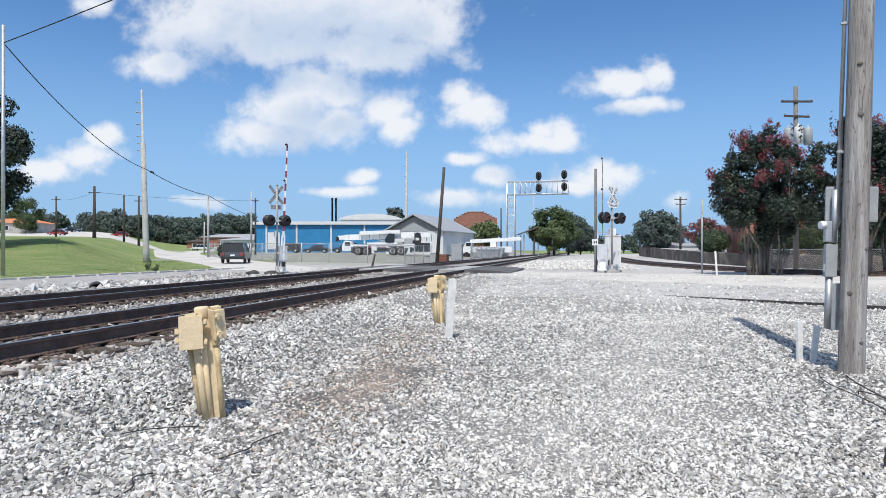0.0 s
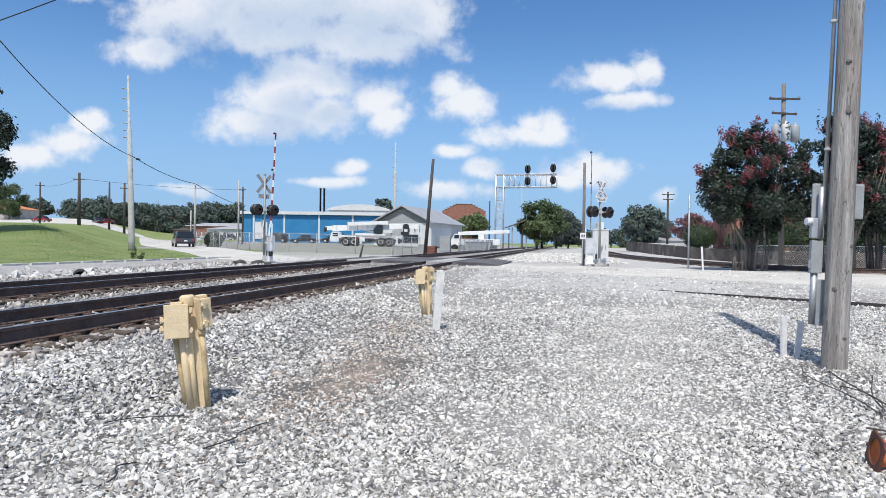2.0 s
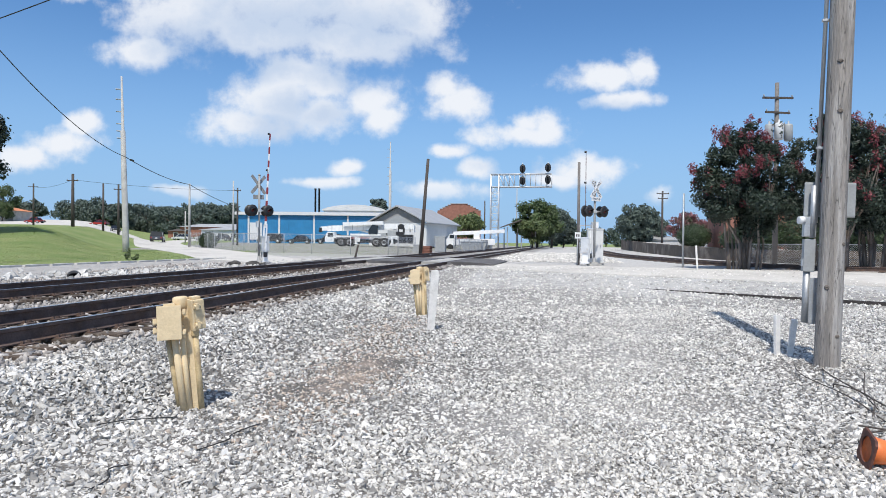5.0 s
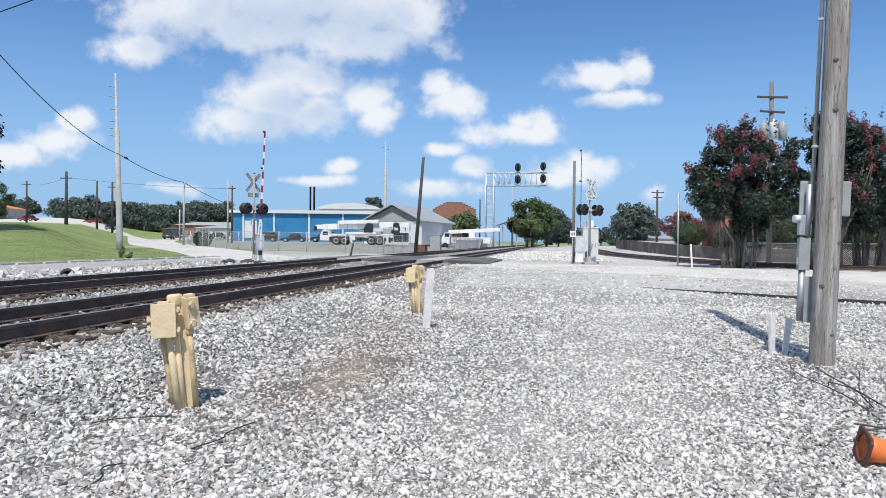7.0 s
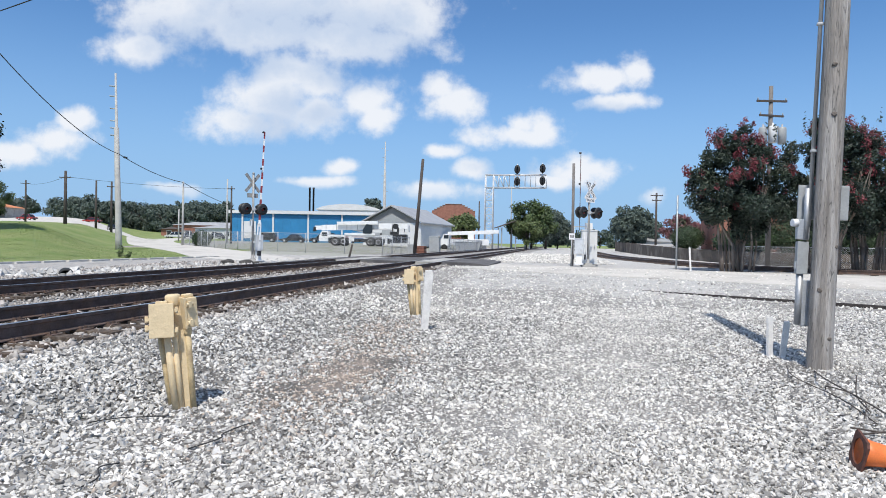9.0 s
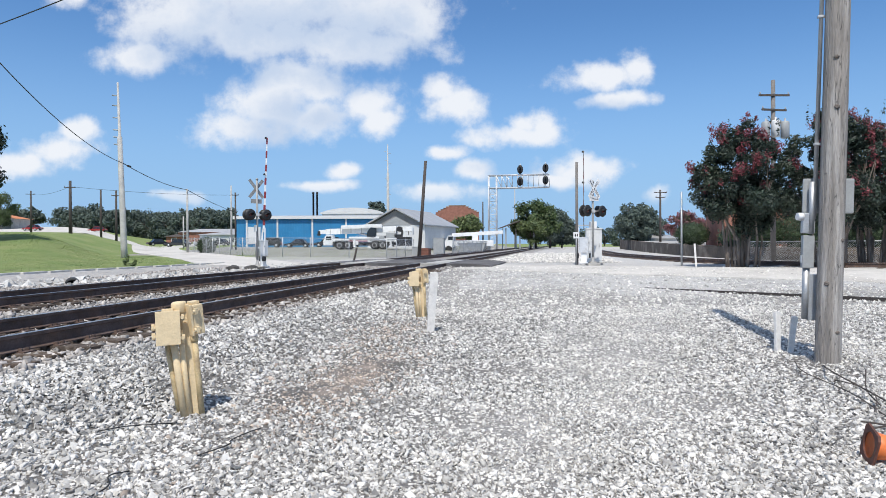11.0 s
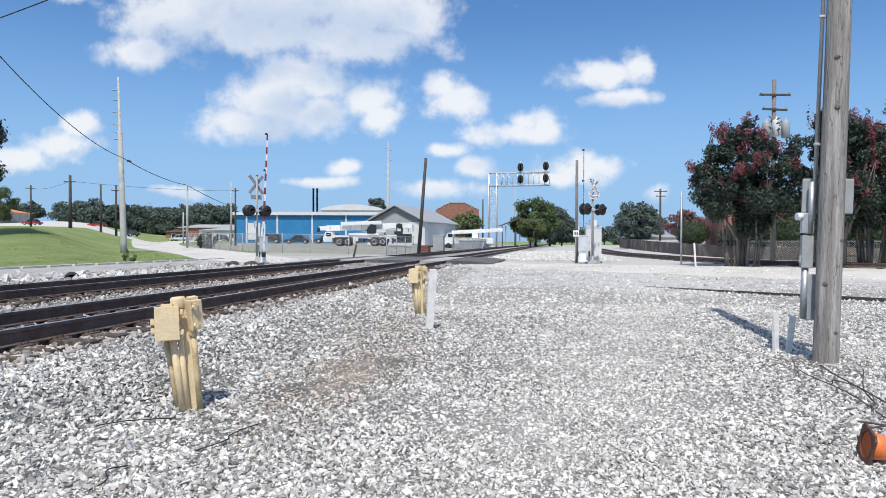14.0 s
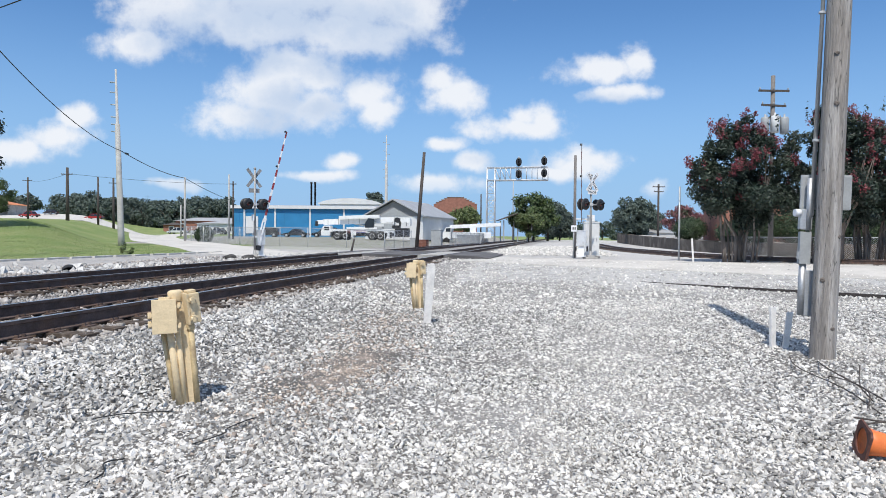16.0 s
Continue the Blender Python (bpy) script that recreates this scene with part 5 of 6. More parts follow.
house(42.0, 118, 9, 7, 2.0, 1.0, -10, GREY_ROOF, WHITE_METAL, "small white house beyond the loading wall", 2)
house(35.0, 58.0, 17, 9, 4.6, 1.2, -14, GREY_ROOF, BRICK, "red-brick building behind the hedges", 4)


def loading_wall():
    """The retaining wall of the old loading bank, with its platform behind."""
    line = [Vector(p) for p in ((46, 26.5), (33, 34.0), (25, 38.5), (22.5, 46), (24, 60), (29, 85), (42, 140))]
    t = thing("wall_loading_bank", "stained brown concrete retaining wall beside the siding", "retaining wall", kind="structure")
    k = 0
    for a, b in zip(line, line[1:]):
        n = max(1, int((b - a).length / 4.5))
        for i in range(n):
            p, q = a.lerp(b, i / n), a.lerp(b, (i + 1) / n)
            m = (p + q) / 2
            top = 1.28 + 0.0125 * max(m.y - 46, 0)
            d = q - p
            bm = bmesh.new()
            box(bm, d.length - 0.02, 0.35, top - gz(*m) + 0.3, Matrix.Translation((m.x, m.y, (top + gz(*m) - 0.3) / 2)) @ pose(0, 0, 0, 0, 0, math.degrees(math.atan2(d.y, d.x))), 0.02)
            part("wall_bay", bm, WALL_CONC, t)
    bm = bmesh.new()
    fr = [bm.verts.new((p.x + 0.1, p.y, 1.18 + 0.0125 * max(p.y - 46, 0))) for p in line]
    bk = [bm.verts.new((p.x + 60, p.y + 12, 1.18 + 0.0125 * max(p.y - 46, 0))) for p in line]
    for i in range(len(line) - 1):
        bm.faces.new((fr[i], bk[i], bk[i + 1], fr[i + 1]))
    ext = bmesh.ops.extrude_face_region(bm, geom=bm.faces[:])
    for v in ext["geom"]:
        if isinstance(v, bmesh.types.BMVert):
            v.co.z -= 1.3
    bmesh.ops.recalc_face_normals(bm, faces=bm.faces)
    tagged(part("platform", bm, CONCRETE), "dull concrete platform behind the retaining wall", "platform", kind="structure")


loading_wall()


def chain_fence(line, h, label, base=None, step=2.6, cell=0.16):
    """Chain link on steel posts along a line of (x, y)."""
    t = thing("chain_link_fence", label, "fence")
    pts = [Vector(p) for p in line]
    posts = []
    for a, b in zip(pts, pts[1:]):
        n = max(1, round((b - a).length / step))
        posts += [a.lerp(b, i / n) for i in range(n)]
    posts.append(pts[-1])
    zs = [gz(*p) if base is None else base for p in posts]
    for p, z in zip(posts, zs):
        bm = bmesh.new()
        rod(bm, (p.x, p.y, z - 0.1), (p.x, p.y, z + h + 0.06), 0.036, n=8)
        part("fence_post", bm, GALV, t)
    for i in range(len(posts) - 1):
        (p, q), (za, zb) = (posts[i], posts[i + 1]), (zs[i], zs[i + 1])
        bm = bmesh.new()
        rod(bm, (p.x, p.y, za + h), (q.x, q.y, zb + h), 0.024, n=6)
        part("top_rail", bm, GALV, t)
        bm = bmesh.new()
        L = (q - p).length
        u = (q - p) / L
        for sgn in (-1, 1):
            c = -h if sgn > 0 else 0.0
            while c < L + (0 if sgn > 0 else h):
                lo, hi = max(c, 0.0), min(c + h, L)
                if sgn < 0:
                    lo, hi = max(c - h, 0.0), min(c, L)
                if hi - lo > 0.02:
                    ends = []
                    for d in (lo, hi):
                        zz = (d - c) if sgn > 0 else (c - d)
                        g = za + (zb - za) * d / L
                        ends.append((p.x + u.x * d, p.y + u.y * d, g + min(max(zz, 0.0), h)))
                    rod(bm, ends[0], ends[1], 0.005, n=3, caps=False)
                c += cell
        part("wire_mesh", bm, GALV, t)


chain_fence([(-29.5, 83), (-22.0, 71), (-16.0, 62.5), (-10.5, 60.5), (-3.6, 62.0), (-1.2, 70.5)], 1.75, "galvanised chain-link fence round the equipment yard", step=3.0, cell=0.2)
chain_fence([(3.0, 72), (8.0, 95), (12, 120)], 1.6, "galvanised chain-link fence along the far track", step=4.0, cell=0.25)
chain_fence([(36, 31.6), (24.7, 37.9), (22.2, 45.5)], 1.25, "galvanised chain-link fence in front of the loading wall", step=2.4, cell=0.12)


# ---- vehicles ----
def car(name, label, paint, L, W, H, suv, group=""):
    """A car that looks along +y, its origin on the road beneath its middle."""
    t = thing(name, label, "car", group=group)
    hb = H * 0.56                                     # height of the waist
    cl = 0.24
    side = [(-L / 2 + 0.05, cl + 0.1), (-L / 2, hb * 0.62), (-L / 2 + 0.06, hb), (L / 2 - L * 0.27, hb), (L / 2 - 0.15, hb * 0.80), (L / 2, hb * 0.60), (L / 2 - 0.04, cl + 0.08)]
    bm = bmesh.new()
    a = [bm.verts.new((-W / 2, y, z)) for y, z in side]
    b = [bm.verts.new((W / 2, y, z)) for y, z in side]
    n = len(side)
    for k in range(n):
        bm.faces.new((a[k], a[(k + 1) % n], b[(k + 1) % n], b[k]))
    bm.faces.new(a[::-1])
    bm.faces.new(b)
    bmesh.ops.recalc_face_normals(bm, faces=bm.faces)
    bmesh.ops.bevel(bm, geom=bm.edges[:], offset=0.07, segments=2, affect="EDGES")
    body = part("body", bm, paint, t)
    yr = -L / 2 + (0.12 if suv else 0.75)
    rf = (-L / 2 + (0.38 if suv else 1.35), L * 0.06)
    yf = L / 2 - L * 0.27
    bm = bmesh.new()
    ring = []
    for (y0, y1), wz, hw in (((yr, yf), hb - 0.01, W / 2 - 0.07), (rf, H, W / 2 - 0.22)):
        ring.append([bm.verts.new(c) for c in ((-hw, y0, wz), (hw, y0, wz), (hw, y1, wz), (-hw, y1, wz))])
    for k in range(4):
        bm.faces.new((ring[0][k], ring[0][(k + 1) % 4], ring[1][(k + 1) % 4], ring[1][k]))
    bm.faces.new(ring[1])
    bmesh.ops.bevel(bm, geom=bm.edges[:], offset=0.05, segments=2, affect="EDGES")
    part("window_glass", bm, GLASS_DARK, body)
    bm = bmesh.new()
    box(bm, W - 0.42, rf[1] - rf[0] + 0.1, 0.06, pose(0, (rf[0] + rf[1]) / 2, H), 0.025)
    for sx in (-1, 1):
        for y0, y1 in ((yr, rf[0]), (yf, rf[1])):
            rod(bm, (sx * (W / 2 - 0.07), y0, hb), (sx * (W / 2 - 0.22), y1, H), 0.05, n=6)
        rod(bm, (sx * (W / 2 - 0.07), -0.15, hb), (sx * (W / 2 - 0.22), -0.2, H), 0.04, n=6)
    part("roof", bm, paint, body)
    for sx in (-1, 1):
        for y in (-L * 0.31, L * 0.31):
            bm = bmesh.new()
            r = 0.37 if suv else 0.33
            lathe(bm, [(r * 0.62, -0.11), (r, -0.09), (r, 0.09), (r * 0.62, 0.11)], pose(sx * (W / 2 - 0.10), y, r) @ pose(0, 0, 0, 0, 90, 0), 18)
            wh = part("wheel", bm, RUBBER, t)
            bm = bmesh.new()
            lathe(bm, [(0.001, 0.0), (r * 0.6, 0.01), (r * 0.6, 0.025), (0.001, 0.03)], pose(sx * (W / 2 + 0.0), y, r) @ pose(0, 0, 0, 0, 90 * sx, 0), 14)
            part("rim", bm, GALV, wh)
        for nm, y, mt, zz in (("tail_light", -L / 2 - 0.012, RED, hb * 0.80), ("headlight", L / 2 - 0.09, REFLECT_WHITE, hb * 0.70)):
            bm = bmesh.new()
            box(bm, 0.26, 0.06, 0.14 if not suv else 0.24, pose(sx * (W / 2 - 0.24), y, zz), 0.02)
            part(nm, bm, mt, body)
    for y in (-L / 2 - 0.02, L / 2 - 0.0):
        bm = bmesh.new()
        box(bm, W - 0.12, 0.12, 0.20, pose(0, y, cl + 0.22), 0.04)
        part("bumper", bm, BLACK, body)
    bm = bmesh.new()
    box(bm, 0.36, 0.02, 0.14, pose(0, -L / 2 - 0.03, hb * 0.70))
    part("plate_bar", bm, REFLECT_WHITE, body)
    return t


def paint(name, c):
    return mat(name, c, 0.35, 0.3, spread=0.05, scale=1.5, coat=0.6)


PAINT_GREY = paint("grey_car_paint", (0.075, 0.078, 0.082))
PAINT_DARK, PAINT_BLACK, PAINT_RED, PAINT_WHITE = paint("charcoal_paint", (0.035, 0.037, 0.040)), paint("black_car_paint", (0.015, 0.015, 0.017)), paint("red_car_paint", (0.38, 0.03, 0.02)), paint("white_car_paint", (0.7, 0.7, 0.7))
suv = car("suv", "dark grey sport utility car driving away on the road", PAINT_GREY, 4.75, 2.02, 1.72, True)
sedan_one = car("sedan", "black saloon car coming down the side road", PAINT_BLACK, 4.7, 1.82, 1.45, False)
sedan_two = car("sedan", "dark saloon car climbing the hill road", PAINT_DARK, 4.7, 1.82, 1.45, False)
for x, y, a, mt, s, lab in ((-97.5, 166, 80, PAINT_RED, False, "red car parked beside the orange-roofed house"), (-22.5, 117, 90, PAINT_BLACK, False, "dark car parked before the blue warehouse"),
                            (-27.8, 118, 90, PAINT_DARK, True, "dark utility car parked before the blue warehouse"), (-17.6, 119, 90, PAINT_BLACK, True, "dark van-like car parked before the blue warehouse"),
                            (-50, 150, 70, PAINT_WHITE, True, "white car parked behind the fence"), (-56, 152, 80, PAINT_WHITE, False, "white car parked behind the fence"), (-46, 149, 75, PAINT_DARK, False, "dark car parked behind the fence"),
                            (-88, 179, 85, PAINT_RED, False, "dark red car parked far up the hill")):
    c = car("parked_car", lab, mt, 4.6, 1.85, 1.75 if s else 1.45, s, "parked cars")
    c.matrix_world = pose(x, y, gz(x, y), 0, 0, a)


def crane_truck(m, label):
    """A telescopic truck crane that faces -x, its boom folded forward."""
    t = thing("crane_truck", label, "crane truck", m)
    bm = bmesh.new()
    box(bm, 11.4, 2.2, 0.50, pose(0.6, 0, 1.62), 0.05)
    box(bm, 5.2, 2.5, 0.34, pose(0.4, 0, 2.02), 0.05)
    box(bm, 0.9, 0.5, 0.7, pose(-1.0, -1.0, 1.15), 0.06)
    chassis = part("carrier", bm, WHITE, t)
    bm = bmesh.new()
    prism(bm, [(-6.6, 0.7), (-5.0, 0.7), (-5.0, 2.45), (-6.2, 2.45), (-6.6, 1.6)], -1.2, 0.9)
    bmesh.ops.bevel(bm, geom=bm.edges[:], offset=0.08, segments=2, affect="EDGES")
    cabn = part("carrier_cab", bm, WHITE, t)
    bm = bmesh.new()
    box(bm, 0.9, 0.04, 0.6, pose(-5.65, -1.22, 1.95), 0.01)
    box(bm, 0.04, 1.6, 0.6, pose(-6.42, -0.15, 2.0, 0, 24, 0), 0.01)
    part("cab_window", bm, GLASS_DARK, cabn)
    for x in (-3.8, -2.4, 2.2, 3.6):
        for sy in (-1.05, 1.05):
            bm = bmesh.new()
            lathe(bm, [(0.40, -0.24), (0.72, -0.2), (0.74, 0.0), (0.72, 0.2), (0.40, 0.24)], pose(x, sy, 0.74) @ pose(0, 0, 0, 90), 22)
            w = part("wheel", bm, RUBBER, t)
            bm = bmesh.new()
            lathe(bm, [(0.001, 0.05), (0.30, 0.06), (0.36, 0.18), (0.40, 0.25), (0.36, 0.26), (0.2, 0.14), (0.001, 0.14)], pose(x, sy, 0.74) @ pose(0, 0, 0, 90 if sy < 0 else -90), 16)
            part("rim", bm, WHITE, w)
    for x in (-1.2, 5.0):
        for sy in (-1.25, 1.25):
            bm = bmesh.new()
            box(bm, 0.35, 0.30, 1.1, pose(x, sy, 1.1), 0.03)
            lathe(bm, [(0.3, 0), (0.3, 0.06), (0.08, 0.12)], pose(x, sy, 0.45), 12)
            part("outrigger", bm, WHITE if sy < 0 else BLACK, t)
    bm = bmesh.new()
    box(bm, 2.6, 2.3, 0.5, pose(2.6, 0, 2.1), 0.05)
    box(bm, 1.7, 2.2, 1.0, pose(5.0, 0, 2.35), 0.08)
    up = part("turntable_deck", bm, GREY_BOX, t)
    bm = bmesh.new()
    box(bm, 2.3, 2.4, 1.5, pose(7.2, 0, 1.35), 0.08)
    box(bm, 1.2, 2.3, 0.5, pose(6.2, 0, 2.3), 0.05)
    part("counterweight", bm, BLACK, up)
    bm = bmesh.new()
    prism(bm, [(0.9, 1.95), (2.5, 1.95), (2.5, 3.65), (1.5, 3.75), (0.9, 2.8)], -1.25, -0.45)
    bmesh.ops.bevel(bm, geom=bm.edges[:], offset=0.06, segments=2, affect="EDGES")
    part("operator_cab", bm, GLASS_DARK, up, "dark glazed operator cab")
    for (x0, x1, z0, z1, h, nm) in ((-6.4, 5.8, 3.05, 3.45, 0.95, "boom"), (-7.6, 0.5, 3.02, 3.30, 0.72, "boom_section")):
        bm = bmesh.new()
        d = math.degrees(math.atan2(z1 - z0, x1 - x0))
        box(bm, x1 - x0, 0.75 if nm == "boom" else 0.55, h, pose((x0 + x1) / 2, 0.15, (z0 + z1) / 2, 0, -d, 0), 0.05)
        b = part(nm, bm, WHITE, up)
    bm = bmesh.new()
    box(bm, 0.5, 0.6, 0.7, pose(-7.6, 0.15, 2.85), 0.08)
    rod(bm, (-7.7, -0.25, 2.6), (-7.7, 0.55, 2.6), 0.22, n=14)
    part("boom_head", bm, BLACK, up)
    bm = bmesh.new()
    box(bm, 10.6, 1.3, 0.55, pose(0.5, 0, 0.95), 0.03)
    for x in (-0.2, 1.2):
        box(bm, 1.0, 2.3, 0.6, pose(x, 0, 0.95), 0.05)
    part("underframe", bm, BLACK, t)
    for x in (-3.1, 2.9):
        bm = bmesh.new()
        box(bm, 3.0, 2.42, 0.08, pose(x, 0, 1.50), 0.02)
        part("mudguard", bm, BLACK, t)
    bm = bmesh.new()
    for k in range(9):
        rod(bm, (-0.8 + 0.42 * k, -1.22, 1.8), (-0.8 + 0.42 * k, -1.22, 2.35), 0.025, n=6)
    rod(bm, (-0.8, -1.22, 2.35), (2.6, -1.22, 2.35), 0.025, n=6)
    part("handrail", bm, GALV, t)
    for k in range(6):
        bm = bmesh.new()
        box(bm, 0.10, 0.80, 1.02, pose(-5.6 + 1.8 * k, 0.15, 3.10 + 0.075 * k), 0.01)
        part("boom_collar", bm, GREY_BOX, up)
    bm = bmesh.new()
    rod(bm, (-1.6, 0.15, 2.95), (2.2, 0.15, 2.2), 0.16, n=12)
    part("lift_cylinder", bm, GALV, up)
    bm = bmesh.new()
    box(bm, 7.0, 0.35, 0.55, pose(-0.1, -0.75, 3.95, 0, -2, 0), 0.04)
    part("jib_extension", bm, WHITE, up)
    for x in (5.4, 6.4, 7.4, 8.2):
        bm = bmesh.new()
        rod(bm, (x, -0.9, 3.45), (x, 0.9, 3.45), 0.45, n=16)
        box(bm, 0.16, 1.9, 1.1, pose(x + 0.4, 0, 3.05), 0.03)
        part("winch_drum", bm, WHITE if x != 6.4 else BLACK, up)
    bm = bmesh.new()
    for k in range(2):
        box(bm, 3.4, 0.05, 0.06, pose(-0.6, -1.21, 1.35 + 0.2 * k))
    part("stripe", bm, RED, chassis)


crane_truck(pose(-8.95, 95, gz(-8.95, 95), 0, 0, -5) @ Matrix.Scale(0.84, 4), "white and grey telescopic truck crane with its boom folded")


def bucket_truck(x, y, turn):
    t = thing("bucket_truck", "white utility truck with a folded boom", "truck", pose(x, y, gz(x, y), 0, 0, turn))
    bm = bmesh.new()
    box(bm, 6.5, 2.2, 1.0, pose(0.6, 0, 1.4), 0.06)
    part("body", bm, WHITE, t)
    bm = bmesh.new()
    prism(bm, [(-4.6, 0.8), (-2.8, 0.8), (-2.8, 2.7), (-3.7, 2.7), (-4.1, 1.9), (-4.6, 1.8)], -1.1, 1.1)
    c = part("cab", bm, WHITE, t)
    bm = bmesh.new()
    box(bm, 0.8, 2.24, 0.6, pose(-3.3, 0, 2.25), 0.02)
    part("window_glass", bm, GLASS_DARK, c)
    for wx in (-3.6, 2.2):
        for sy in (-1.0, 1.0):
            bm = bmesh.new()
            lathe(bm, [(0.3, -0.18), (0.5, -0.16), (0.5, 0.16), (0.3, 0.18)], pose(wx, sy, 0.5) @ pose(0, 0, 0, 90), 16)
            part("wheel", bm, RUBBER, t)
    bm = bmesh.new()
    box(bm, 8.6, 0.6, 0.6, pose(1.2, 0, 3.0, 0, -3, 0), 0.05)
    box(bm, 1.0, 1.0, 1.4, pose(0.8, 0, 2.3), 0.05)
    part("boom", bm, WHITE, t)


bucket_truck(7.6, 110, -4)


def yard_clutter():
    """A pallet stack and a skip beside the equipment yard."""
    t = thing("pallet_stack", "stack of reddish wooden pallets beside the cabinet", "pallet stack", pose(-0.1, 73.0, gz(-0.1, 73.0), 0, 0, -15))
    for k in range(5):
        for y in (-0.5, 0.0, 0.5):
            bm = bmesh.new()
            box(bm, 1.3, 0.12, 0.10, pose(0, y, 0.05 + 0.17 * k), 0.01)
            part("bearer", bm, BRICK, t)
        bm = bmesh.new()
        box(bm, 1.3, 1.2, 0.05, pose(0, 0, 0.13 + 0.17 * k), 0.006)
        part("deck", bm, BRICK, t)
    t = thing("waste_skip", "grey steel waste skip beside the far track", "skip", pose(7.2, 99.0, gz(7.2, 99.0), 0, 0, -10))
    bm = bmesh.new()
    prism(bm, [(-1.6, 0.1), (1.6, 0.1), (2.0, 1.35), (-2.0, 1.35)], -0.9, 0.9)
    part("body", bm, GREY_BOX, t)
    bm = bmesh.new()
    box(bm, 4.1, 1.95, 0.10, pose(0, 0, 1.38), 0.02)
    part("rim", bm, GALV, t)
    for x in (-1.1, 0.0, 1.1):
        bm = bmesh.new()
        box(bm, 0.10, 0.08, 1.2, pose(x, -0.94, 0.72), 0.01)
        part("rib", bm, GREY_BOX, t)


yard_clutter()


# ---- foliage ----
def leaf_cloud(centres, radii, count, size, rng, hollow=0.55, flat=0.75):
    """Small bent leaves spread in ellipsoidal clumps; returns vertices and triangles."""
    centres, radii = np.asarray(centres, float), np.asarray(radii, float)
    wts = radii[:, 0] * radii[:, 1]
    pick = rng.choice(len(centres), count, p=wts / wts.sum())
    d = rng.normal(size=(count, 3))
    d /= np.linalg.norm(d, axis=1)[:, None]
    rad = (hollow + (1 - hollow) * rng.random(count) ** 0.6) * (1 + 0.16 * rng.normal(size=count))
    c = centres[pick] + d * radii[pick] * rad[:, None]
    nrm = d + rng.normal(scale=flat, size=(count, 3)) + np.array([0, 0, 0.35])
    nrm /= np.linalg.norm(nrm, axis=1)[:, None]
    a = np.cross(nrm, rng.normal(size=(count, 3)))
    a /= np.linalg.norm(a, axis=1)[:, None]
    b = np.cross(nrm, a)
    s = size * (0.6 + 0.8 * rng.random(count))[:, None]
    quad = np.stack([c - a * s, c - b * s * 0.45 + nrm * s * 0.1, c + a * s, c + b * s * 0.45 + nrm * s * 0.1], 1)
    v = quad.reshape(-1, 3)
    i = np.arange(count)[:, None] * 4
    return v, np.concatenate([i + [0, 1, 2], i + [0, 2, 3]], 1).reshape(-1, 3)


def clumps(rng, n, cx, cy, cz, rx, ry, rz, r, low=-0.7):
    """Clump centres scattered through an ellipsoid, denser to its skin."""
    out = []
    while len(out) < n:
        p = rng.uniform(-1, 1, 3)
        if np.linalg.norm(p) < 1 and p[2] > low:
            q = p / max(np.linalg.norm(p), 1e-6) * np.linalg.norm(p) ** 0.5
            out.append((cx + q[0] * rx, cy + q[1] * ry, cz + q[2] * rz))
    rad = r * rng.uniform(0.6, 1.25, (n, 1)) * np.array([[1, 1, 0.8]])
    return np.array(out), rad


def trunk_mesh(limbs, parent, material, name="trunk"):
    bm = bmesh.new()
    for pts, r0, r1 in limbs:
        for k in range(len(pts) - 1):
            f0, f1 = k / (len(pts) - 1), (k + 1) / (len(pts) - 1)
            rod(bm, pts[k], pts[k + 1], r0 + (r1 - r0) * f0, r0 + (r1 - r0) * f1, 8, caps=k == 0)
    return part(name, bm, material, parent)


